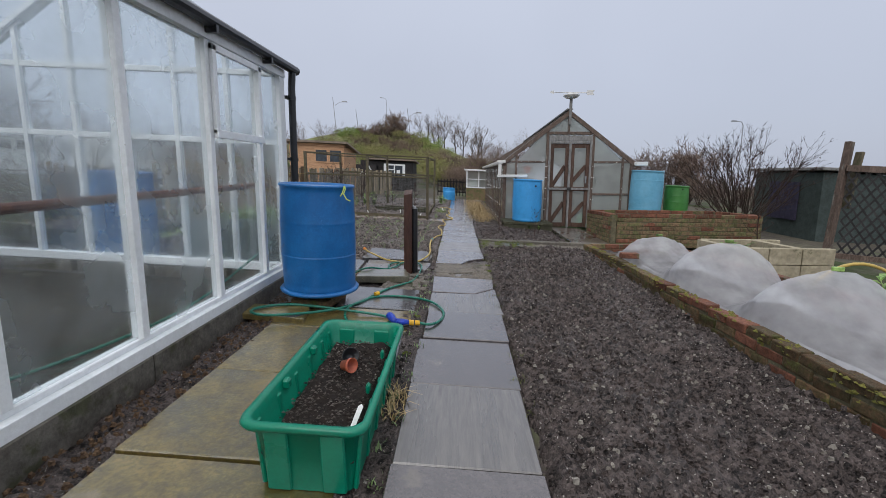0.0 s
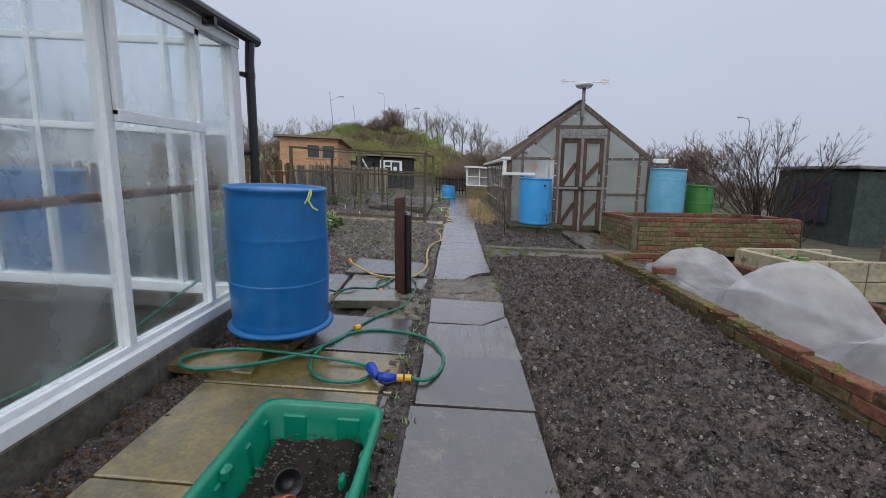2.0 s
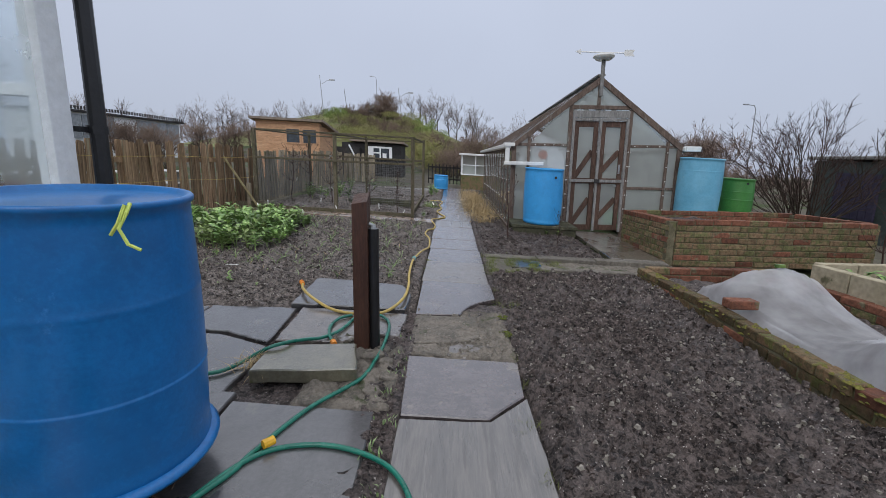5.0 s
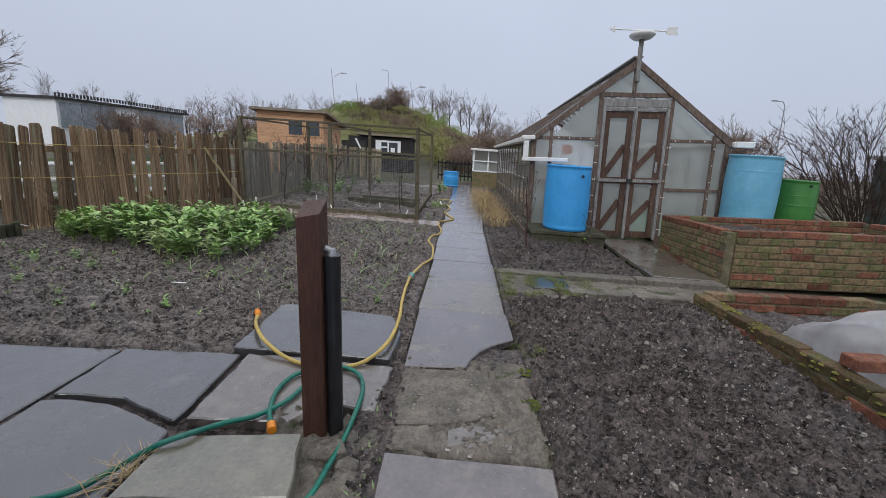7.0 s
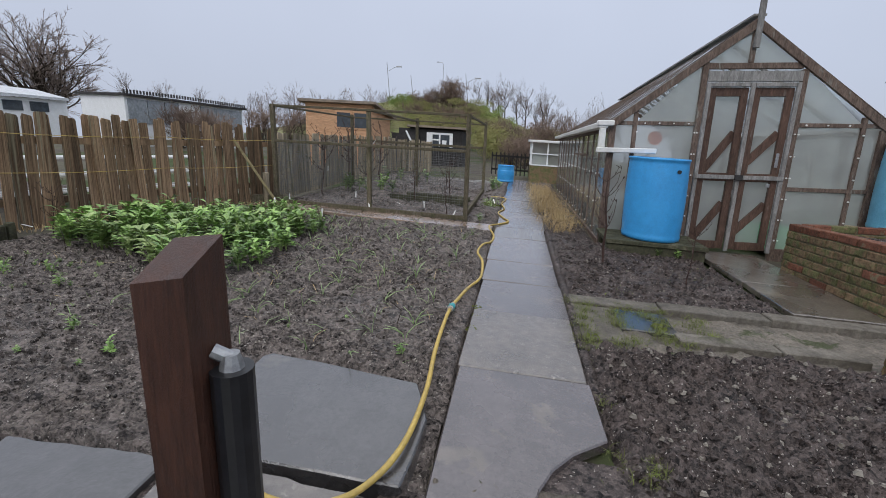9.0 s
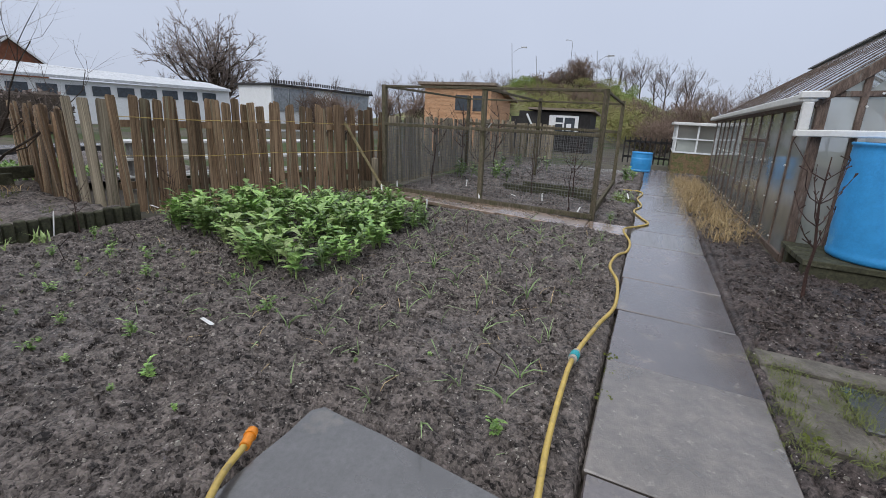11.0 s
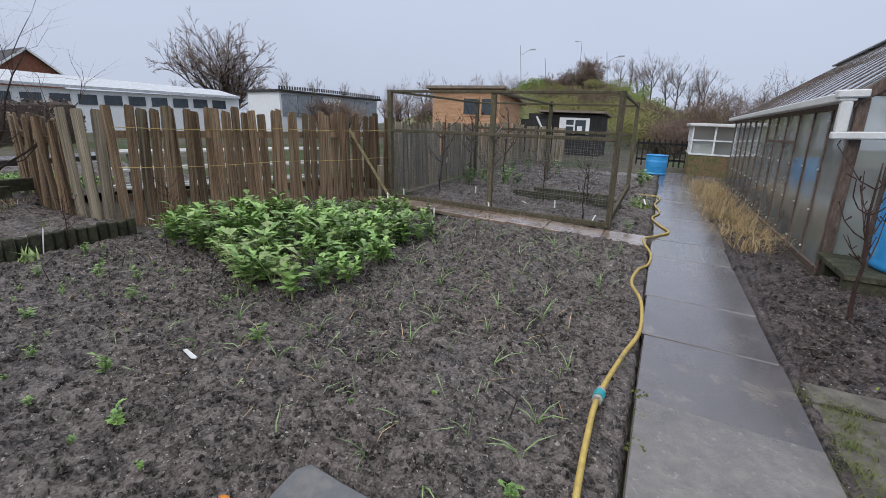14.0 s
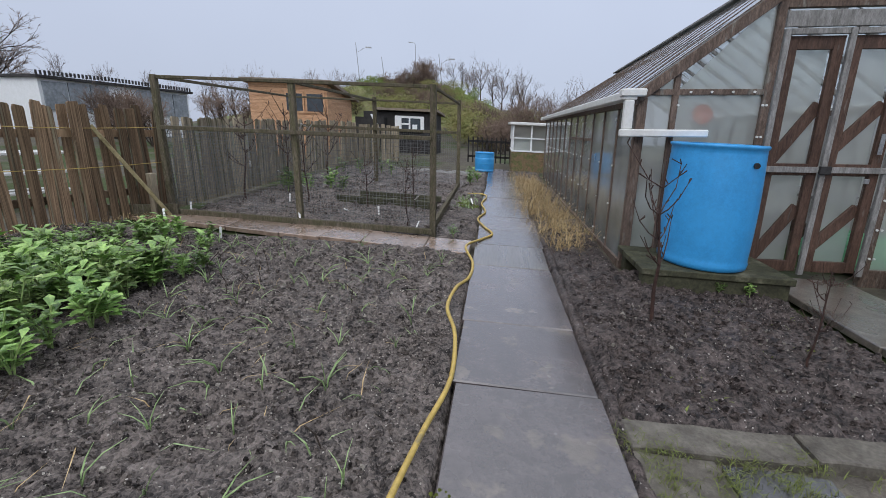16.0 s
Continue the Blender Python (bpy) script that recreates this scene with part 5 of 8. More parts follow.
    put(Shape().box(2.655, Y0 - 0.06, 1.25, 2.685, Y0 - 0.05, 1.40), "bolt", M_GALV, "steel bolt", 0.003)
    put(Shape().box(2.61, Y0 - 0.065, 1.035, 2.645, Y0 - 0.05, 1.07), "padlock", M_GALV, "steel padlock", 0.003)
    put(Shape().box(2.285, Y0 - 0.075, 1.10, 2.365, Y0 - 0.051, 1.16), "hasp", M_DARKWOOD, "", 0.003)
    # glazing
    def pane(pts, name="pane", m=M_POLY, off=(0, 0.004, 0)):
        n = len(pts)
        sh = Shape().add(list(pts) + [tuple(p[i] + off[i] for i in range(3)) for p in pts], [tuple(range(n)), tuple(range(2 * n - 1, n - 1, -1))] + [(i, n + i, n + (i + 1) % n, (i + 1) % n) for i in range(n)])
        put(sh, name, m).visible_shadow = False
    rf = lambda x: ze + (zr - ze) * (1 - abs(x - xr) / 1.4) - 0.025
    for a, b in ((X0 + 0.06, 1.18), (1.22, 1.82)):
        pane([(a, Y0, zb + 0.05), (b, Y0, zb + 0.05), (b, Y0, ze + 0.02), (a, Y0, min(ze + 0.02, rf(a)))])
        pane([(a, Y0, min(rf(a), ze + 0.06) - 0.001), (b, Y0, ze + 0.06), (b, Y0, rf(b))])
    for a, b in ((2.83, 3.42), (3.46, X1 - 0.06)):
        pane([(a, Y0, zb + 0.05), (b, Y0, zb + 0.05), (b, Y0, min(ze + 0.02, rf(b))), (a, Y0, ze + 0.02)])
        pane([(a, Y0, ze + 0.06), (b, Y0, min(rf(b), ze + 0.06) - 0.001), (a, Y0, rf(a))])
    pane([(1.87, Y0, 2.32), (xr - 0.02, Y0, 2.32), (xr - 0.02, Y0, zr - 0.07), (1.87, Y0, rf(1.87))])
    pane([(xr + 0.02, Y0, 2.32), (2.78, Y0, 2.32), (2.78, Y0, rf(2.78)), (xr + 0.02, Y0, zr - 0.07)])
    yy = [Y0 + 0.04] + ys + [Y1]
    for a, b in zip(yy, yy[1:]):
        for x in (X0 + 0.005, X1 - 0.005):
            pane([(x, a + 0.02, zb + 0.04), (x, b - 0.02, zb + 0.04), (x, b - 0.02, ze - 0.05), (x, a + 0.02, ze - 0.05)], off=(0.004, 0, 0))
        for xe in (X0 - 0.05, X1 + 0.05):
            for u0, u1 in ((0, 0.5), (0.49, 1.0)):
                p = lambda u, q: (xe + (xr - xe) * u, q, ze + 0.02 + (zr + 0.03 - ze) * u + (0.006 if u0 else 0))
                pane([p(u0, a), p(u0, b), p(u1, b), p(u1, a)], "roof_pane", M_ROOFPANE, (0, 0, 0.005))
    bars = Shape()
    for y in [Y0 - 0.02] + [Y0 + 0.30 * i for i in range(1, 22)]:
        for xe in (X0 - 0.06, X1 + 0.06):
            bars.beam((xe, y, ze + 0.034), (xr, y, zr + 0.056), 0.016, 0.008)
    put(bars, "glazing_bar", M_TIMBER, "thin dark roof glazing bars", 0.0)
    under = Shape()
    for y in ys:
        for xe in (X0, X1):
            under.beam((xe, y + 0.11, ze - 0.02), (xr, y + 0.11, zr - 0.02), 0.03, 0.04)
    put(under, "rafter", M_GREYTIMBER, "dark rafters under the roof sheets", 0.0)
    put(Shape().beam((xr, Y0 - 0.04, zr + 0.075), (xr, Y1, zr + 0.075), 0.12, 0.02), "ridge_cap", M_GREYTIMBER)
    dots = Shape()                                                                # white fixing buttons
    r = random.Random(4)
    for y in ys:
        for z in (zb + 0.12, zb + 0.45, zb + 0.8, ze - 0.15):
            dots.tube([(X0 - 0.006, y, z), (X0 - 0.018, y, z)], 0.009, 6)
    for x in (1.22, 1.82, 1.845, 2.805, 2.84, 3.44, 3.68):
        for k in range(6):
            z = zb + 0.15 + k * 0.23
            dots.tube([(x, Y0 - 0.026, z), (x, Y0 - 0.04, z)], 0.009, 6)
    for x in (1.0, 1.3, 1.45, 1.6, 1.75, 2.9, 3.1, 3.3):
        dots.tube([(x, Y0 - 0.024, ze + 0.04), (x, Y0 - 0.036, ze + 0.04)], 0.009, 6)
    tagged(put(dots, "fixing_button", M_WPLAST), "white plastic fixing buttons", "", "", "stuff")
    # white gutter and its spout
    gt = Shape()
    gt.box(X0 - 0.135, Y0 - 0.10, ze - 0.02, X0 - 0.03, Y1, ze + 0.045)
    gt.box(X0 - 0.15, Y0 - 0.12, ze + 0.005, X0 + 0.03, Y0 - 0.02, ze + 0.06)
    gt.box(X0 - 0.12, Y0 - 0.11, 1.42, X0 - 0.05, Y0 - 0.05, ze - 0.021)
    gt.box(X0 - 0.135, Y0 - 0.13, 1.365, X0 + 0.50, Y0 - 0.055, 1.42)
    put(gt, "gutter", M_WPLAST, "white plastic gutter with a spout over the barrel", 0.008)
    gr = Shape().box(X1 + 0.0, Y0 - 0.10, ze - 0.02, X1 + 0.11, Y1, ze + 0.04).box(X1 + 0.02, Y0 - 0.13, ze - 0.03, X1 + 0.26, Y0 - 0.03, ze + 0.05)
    put(gr, "gutter", M_WPLAST, "", 0.008)
    # things seen dimly inside
    inner = Shape().box(X0 + 0.1, Y0 + 0.4, zb + 0.45, 1.5, Y1 - 0.4, zb + 0.48).box(3.1, Y0 + 0.4, zb + 0.45, X1 - 0.1, Y1 - 0.4, zb + 0.48)
    for y in (Y0 + 0.5, Y0 + 1.8, Y0 + 3.2, Y0 + 4.8):
        inner.box(1.44, y, zb - 0.1, 1.48, y + 0.04, zb + 0.45).box(3.12, y, zb - 0.1, 3.16, y + 0.04, zb + 0.45)
    put(inner, "staging", M_GREYTIMBER, "slatted staging inside")
    flr = Shape().box(X0 + 0.05, Y0 + 0.05, zb - 0.3, X1 - 0.05, Y1 - 0.05, zb - 0.1)
    put(flr, "floor_bed", M_SOIL, "soil floor inside")


timber_greenhouse()
disc = Shape().tube([(1.53, 9.70, 1.27), (1.53, 9.72, 1.27)], 0.08, 20)
single(disc, "hanging_disc", M_TERRA, "orange disc hanging inside the greenhouse glazing", "ornament", 1.53, 9.71)
heap = Shape()
for i in range(12):
    a = i * 0.52
    heap.lathe(3.25 + 0.30 * math.cos(a) * (i % 3) / 2, 10.1 + 0.2 * math.sin(a), [(0.16, 0.02), (0.15, 0.16), (0.09, 0.27), (0.0, 0.31)], 9)
single(heap, "sheeting_heap", M_TARP, "heap of green sheeting inside the greenhouse", "sheeting", 3.25, 10.1, smooth=True)
stand = thing("barrel_stand", "low weathered timber stand under the blue barrel", "stand", 1.45, 9.25)
for y0 in (8.94, 9.10, 9.26, 9.42):
    part(Shape().box(0.94, y0, 0.10, 2.0, y0 + 0.15, 0.148), "plank", M_LOG, stand, bevel=0.005)
for y0 in (8.96, 9.40):
    part(Shape().box(0.96, y0, -0.05, 1.98, y0 + 0.09, 0.099), "bearer", M_LOG, stand, bevel=0.006)

def weather_vane():
    x, y, z = 2.40, 9.57, 3.20
    t = thing("weather_vane", "white weather vane on a grey post at the gable", "weather vane", x, y)
    part(Shape().box(x - 0.03, y - 0.015, z - 0.68, x + 0.03, y + 0.015, z - 0.10), "mast", M_GREYTIMBER, t, lie=False, bevel=0.004)
    part(Shape().lathe(x, y, [(0.0, z - 0.12), (0.12, z - 0.115), (0.17, z - 0.075), (0.17, z - 0.05), (0.05, z - 0.04), (0.03, z - 0.015), (0.0, z - 0.01)], 28), "cowl", M_WPLAST, t, lie=False, smooth=True)
    part(Shape().tube([(x - 0.44, y - 0.02, z), (x + 0.42, y + 0.03, z)], 0.009, 8), "rod", M_WPLAST, t, lie=False)
    for name, dx, pts in (("arrow_head", -0.48, [(0, 0), (0.10, 0.045), (0.085, 0.0), (0.10, -0.045)]), ("arrow_tail", 0.32, [(0, 0), (0.03, 0.05), (0.18, 0.05), (0.15, 0), (0.18, -0.05), (0.03, -0.05)])):
        s = Shape().slab(pts, 0, 0.006)
        s.v = [(x + dx + a, y + 0.06 * dx + c, z + b) for a, b, c in s.v]
        part(s, name, M_WPLAST, t, lie=False)


weather_vane()


# ======== small white greenhouse at the end of the path ========
def end_greenhouse():
    t = thing("small_greenhouse", "small white-framed greenhouse on a brick base", "greenhouse", 1.0, 18.4)
    part(Shape().box(0.28, 17.5, -0.1, 1.8, 19.3, 0.46), "base_wall", M_BRICKMOSS, t, bevel=0.01)
    fr = Shape()
    for x in (0.30, 0.78, 1.27, 1.76):
        fr.box(x - 0.02, 17.5, 0.46, x + 0.02, 17.54, 1.15)
    for y in (18.1, 18.7, 19.26):
        fr.box(0.28, y - 0.02, 0.46, 0.32, y + 0.02, 1.15)
    fr.box(0.27, 17.5, 0.461, 0.33, 19.3, 0.50)
    fr.box(0.26, 17.48, 0.80, 1.80, 17.53, 0.83).box(0.26, 17.48, 0.461, 1.80, 17.55, 0.50)
    part(fr, "frame", M_WHITE, t)
    part(Shape().box(0.2, 17.4, 1.15, 1.9, 19.4, 1.22), "roof", M_WPLAST, t, bevel=0.01)
    part(Shape().box(0.33, 17.515, 0.5, 1.75, 17.522, 1.14).box(0.295, 17.56, 0.5, 0.30, 19.24, 1.14), "glazing", M_POLY, t)
    part(Shape().box(0.34, 17.56, 0.5, 0.76, 17.58, 0.80), "inner_panel", M_WHITE, t)


end_greenhouse()


# ======== fleece tunnel and its bed ========
def fleece():
    t = thing("fleece_tunnel", "white fleece draped over three low hoops in a brick bed", "fleece tunnel", 2.7, 4.0)
    hoops = ((5.62, 0.36, 0.42), (4.18, 0.54, 0.50), (2.98, 0.55, 0.53), (1.5, 0.48, 0.5))
    r = random.Random(6)
    sh, nu, nv = Shape(), 150, 44
    y0, y1 = 0.6, 5.98
    vs = []
    for j in range(nu + 1):
        y = y0 + (y1 - y0) * j / nu
        hgt, wid, wsum = 0.0, 0.0, 0.0
        for hy, hh, hw in hoops:
            d = abs(y - hy)
            k = math.exp(-(d / (0.24 if hy > 5 and y > hy else 0.33 if hy > 5 else 0.36)) ** 1.6)
            hgt = max(hgt, 0.05 + (hh - 0.05) * k)
            wid = max(wid, 0.36 + (hw - 0.36) * k)
        cx = 2.66
        for i in range(nv + 1):
            a = math.pi * i / nv
            c, s = math.cos(a), math.sin(a)
            fold = 0.016 * wob(i * 0.5, y * 1.6, 1.0, 3.1) + 0.012 * math.sin(y * 19 + i * 0.6) * s * 0.5
            x = cx - wid * c * (1.08 if c > 0 else 1.0)
            z = 0.11 + (hgt * 0.92) * max(s, 0) ** 0.85 + fold
            if i < 4:
                x = cx - wid - 0.03 * (4 - i) + fold
                z = 0.20 - 0.024 * (y - 3.5) - 0.028 * (4 - i) + fold
            if i > nv - 4:
                z = 0.10 + fold
            vs.append((x, y + 0.02 * fold, z))
    fs = [(j * (nv + 1) + i, j * (nv + 1) + i + 1, (j + 1) * (nv + 1) + i + 1, (j + 1) * (nv + 1) + i) for j in range(nu) for i in range(nv)]
    part(sh.add(vs, fs), "fleece", M_FLEECE, t, smooth=True)
    for hy, hh, hw in hoops[:3]:
        hp = Shape().tube([(2.66 - hw * 0.97 * math.cos(math.pi * i / 20), hy, 0.06 + hh * 0.90 * max(0, math.sin(math.pi * i / 20)) ** 0.85) for i in range(21)], 0.004, 8)
        part(hp, "hoop", M_WIRE, t, smooth=True)
        part(Shape().box(2.62, hy - 0.012, 0.115 + hh * 0.92, 2.70, hy + 0.012, 0.145 + hh * 0.92), "clip", M_LEAF, t, bevel=0.004, label="bright green clip")


fleece()
arch = thing("hoop_pipe", "yellow plastic pipe bent into a hoop over a bed", "hoop", 3.9, 4.2)
part(Shape().tube([(3.55 + 0.38 - 0.38 * math.cos(math.pi * i / 16), 4.3 - 0.02 * i, 0.02 + 0.46 * math.sin(math.pi * i / 16)) for i in range(17)], 0.016, 10), "pipe", M_YHOSE, arch, smooth=True)


# ======== right-hand boundary ========
def felt_shed(name, label, x0, y0, x1, y1, h, wall_m, roof_m, boards=0.12, lean=0.12, win=()):
    t = thing(name, label, "shed", (x0 + x1) / 2, (y0 + y1) / 2)
    sh, z = Shape(), -0.1
    while z < h:
        q = min(z + boards, h)
        sh.box(x0, y0, z, x1, y1, q - 0.008)
        sh.box(x0 + 0.012, y0 + 0.012, q - 0.008, x1 - 0.012, y1 - 0.012, q)
        z = q
        if q >= h:
            break
    part(sh, "wall", wall_m, t)
    rf = Shape().beam(((x0 + x1) / 2, y0 - 0.12, h + 0.05 + lean), ((x0 + x1) / 2, y1 + 0.12, h + 0.05), x1 - x0 + 0.24, 0.07)
    part(rf, "roof", roof_m, t, bevel=0.01)
    for wx0, wx1, z0, z1, m, wy in win:
        w = Shape().box(wx0, wy - 0.03, z0, wx1, wy + 0.005, z1)
        part(w, "window", m, t)
    return t


sr = felt_shed("garden_shed", "low dark green garden shed with a flat felt roof", 8.3, 10.0, 10.4, 12.2, 1.52, M_GREENSHED, M_GREYTIMBER, 3.0, 0.03)
panel = Shape()
for i in range(6):
    panel.box(8.24, 10.6 + i * 0.16, 0.35, 8.28, 10.75 + i * 0.16, 1.28)
single(panel, "boarded_screen", mat("faded_purple_panel", (0.055, 0.05, 0.085), (0.04, 0.036, 0.065), 0.7), "dark purple boarded panel leaning against the shed", "screen", 8.26, 11.0, lie=True)


def trellis():
    t = thing("trellis_fence", "leaning timber post and diagonal trellis fence", "fence", 5.8, 6.3)
    part(Shape().beam((5.50, 6.42, -0.1), (5.66, 6.45, 1.86), 0.085, 0.085), "post", M_TIMBER, t, bevel=0.006)
    part(Shape().beam((5.70, 6.42, 0.9), (5.80, 6.42, 1.72), 0.12, 0.04), "board", M_MOSSPOST, t, bevel=0.006)
    part(Shape().beam((5.6, 6.38, 1.48), (7.0, 5.68, 1.45), 0.05, 0.09).beam((5.6, 6.38, 0.2), (7.0, 5.68, 0.2), 0.05, 0.08), "rail", M_TIMBER, t)
    for s in (1, -1):
        for i in range(-8, 15):
            u0 = i * 0.1
            pts = []
            for z in (0.22, 1.46):
                u = u0 + (z - 0.22) * 0.6 * s + (0 if s > 0 else 0.8)
                pts.append((u, z))
            (ua, za), (ub, zb_) = pts
            if ua > ub:
                ua, za, ub, zb_ = ub, zb_, ua, za
            lo, hi = max(ua, 0.0), min(ub, 1.4)
            if lo < hi:
                f = lambda u: za + (zb_ - za) * (u - ua) / (ub - ua)
                part(Shape().beam((5.62 + lo, 6.37 - lo * 0.5, f(lo)), (5.62 + hi, 6.37 - hi * 0.5, f(hi)), 0.008, 0.025), "lath", M_DARKWOOD, t)


trellis()


# ======== paling fence ========
def palings():
    r = random.Random(9)
    meshes = {}
    def paling(parent, x, y, yaw, m, h, w, lean):
        key = (m.name, r.randrange(5))
        if key not in meshes:
            tp = r.uniform(-0.03, 0.03)
            sh = Shape().slab([(-0.5, 0), (0.5, 0), (0.49, 0.985 + tp * 0.4), (0.40, 1.0), (-0.35, 1.0 - tp * 0.5), (-0.49, 0.985)], -0.011, 0.011)
            sh.v = [(a, c, b) for a, b, c in sh.v]
            sh.f = [tuple(reversed(q)) for q in sh.f]
            meshes[key] = sh.mesh("paling", m, (0, 0, 0), False)
        ob = new("paling", meshes[key])
        ob.parent = parent
        ob.matrix_basis = Matrix.Translation((x, y, g(x, y) - 0.02)) @ pose(0, 0, 0, r.uniform(-3, 3), lean * 1.5, yaw) @ Matrix.Diagonal((w, 1, h, 1))
    def run(parent, a, b, m, h, gap, w, jit=0.05):
        L = math.hypot(b[0] - a[0], b[1] - a[1])
        yaw = math.degrees(math.atan2(b[1] - a[1], b[0] - a[0]))
        n = int(L / gap)
        for i in range(n):
            u = (i + 0.5) / n
            paling(parent, a[0] + (b[0] - a[0]) * u, a[1] + (b[1] - a[1]) * u, yaw, m, h * r.uniform(1 - jit, 1 + jit), w * r.uniform(0.82, 1.1), r.uniform(-1.6, 1.6))
    t = tagged(new("fence_palings"), "weathered brown gapped paling fence", "fence", "", "structure")
    A, B = (-3.86, 10.2), (-4.93, 7.22)
    run(t, B, A, M_PICKET, 1.13, 0.098, 0.086, 0.03)
    for z in (0.25, 0.85):
        part(Shape().beam((B[0] - 0.04, B[1], z), (A[0] - 0.04, A[1], z), 0.04, 0.07), "rail", M_PICKET, t)
    t2 = tagged(new("fence_corner"), "pale close-boarded fence panel", "fence", "", "structure")
    run(t2, (-5.2, 6.98), (-4.96, 7.20), M_PALEPICKET, 1.12, 0.085, 0.088, 0.03)
    run(t2, (-7.5, 7.4), (-5.22, 6.98), M_PICKET, 0.98, 0.10, 0.094, 0.06)
    for z in (0.2, 0.75):
        part(Shape().beam((-7.5, 7.45, z), (-5.22, 7.03, z), 0.04, 0.07), "rail", M_PICKET, t2)
    t3 = tagged(new("fence_back"), "long grey close-boarded fence behind the fruit cage", "fence", "", "structure")
    run(t3, (-4.15, 17.6), (-3.92, 10.3), M_PALEPICKET, 1.05, 0.128, 0.122, 0.02)
    run(t3, (-4.15, 17.6), (-2.9, 17.9), M_PALEPICKET, 1.0, 0.128, 0.122, 0.03)
    wire = Shape()
    for z in (0.55, 0.92):
        wire.tube([(-4.87 + (1.07) * i / 8, 7.24 + 2.96 * i / 8, z - 0.02 * math.sin(math.pi * (i % 4) / 4)) for i in range(9)], 0.003, 4)
    single(wire, "training_wires", M_YHOSE, "slack training wires along the paling fence", "wire", -4.4, 8.7)


# ======== fruit cage ========
def fruit_cage():
    t = thing("fruit_cage", "mossy timber fruit cage with wire netting on its lower half", "fruit cage", -2.25, 11.7)
    H = 1.43
    for x, y in ((-3.72, 10.08), (-2.22, 10.08), (-0.77, 10.02), (-3.78, 13.3), (-2.3, 13.35), (-0.80, 13.3)):
        part(Shape().box(x - 0.030, y - 0.030, -0.1, x + 0.030, y + 0.030, H + (0.02 if y < 11 else 0.06)), "post", M_MOSSPOST, t, bevel=0.005)
    rl = Shape()
    for (x0, y0), (x1, y1) in (((-3.72, 10.08), (-0.77, 10.02)), ((-3.78, 13.3), (-0.80, 13.3)), ((-3.72, 10.08), (-3.78, 13.3)), ((-0.77, 10.02), (-0.80, 13.3)), ((-2.22, 10.08), (-2.3, 13.35))):
        rl.beam((x0, y0, H), (x1, y1, H), 0.026, 0.032)
    rl.beam((-3.70, 10.045, 0.925), (-0.78, 9.985, 0.955), 0.028, 0.04)
    rl.beam((-3.78, 13.3, 0.95), (-0.80, 13.3, 0.95), 0.03, 0.05)
    rl.beam((-3.72, 10.05, 0.03), (-0.77, 9.99, 0.03), 0.04, 0.06)
    rl.beam((-0.785, 10.1, 0.05), (-0.80, 13.3, 0.05), 0.04, 0.08)
    part(rl, "rail", M_MOSSPOST, t, bevel=0.004)
    part(Shape().beam((-3.64, 9.95, 0.0), (-4.06, 9.60, 0.93), 0.036, 0.036), "brace", M_POLE, t, bevel=0.006)
    part(Shape().box(-3.83, 9.9, -0.05, -3.77, 9.98, 0.45), "stake", M_PALEPICKET, t, bevel=0.005)
    net = Shape()
    def mesh_net(a, b, z0, z1, cell=0.036):
        L = math.hypot(b[0] - a[0], b[1] - a[1])
        n = int(L / cell)
        for i in range(n + 1):
            u = i / n
            x, y = a[0] + (b[0] - a[0]) * u, a[1] + (b[1] - a[1]) * u
            net.tube([(x, y, z0), (x, y, z1)], 0.0021, 3, caps=False)
        for i in range(int((z1 - z0) / cell) + 1):
            z = z0 + i * cell
            net.tube([(a[0], a[1], z), (b[0], b[1], z)], 0.0021, 3, caps=False)
    mesh_net((-3.70, 10.12), (-0.79, 10.06), 0.1, 0.93)
    mesh_net((-3.74, 10.15), (-3.80, 13.3), 0.1, 0.95)
    mesh_net((-3.78, 13.34), (-0.80, 13.34), 0.1, 0.95)
    tagged(part(net, "netting", M_WIRE, t), "grey wire netting", "", "", "stuff")
    part(Shape().beam((-2.3, 11.35, 0.05), (-0.9, 11.3, 0.05), 0.05, 0.10).beam((-2.1, 11.8, 0.06), (-0.9, 11.75, 0.06), 0.05, 0.08), "inner_kerb", M_LOG, t, bevel=0.006)
    single(Shape().beam((-4.2, 9.75, 0.06), (-3.6, 10.02, 0.06), 0.03, 0.12), "edging_board", M_MOSSPOST, "mossy board at the fence foot", "board", -3.9, 9.9)


fruit_cage()


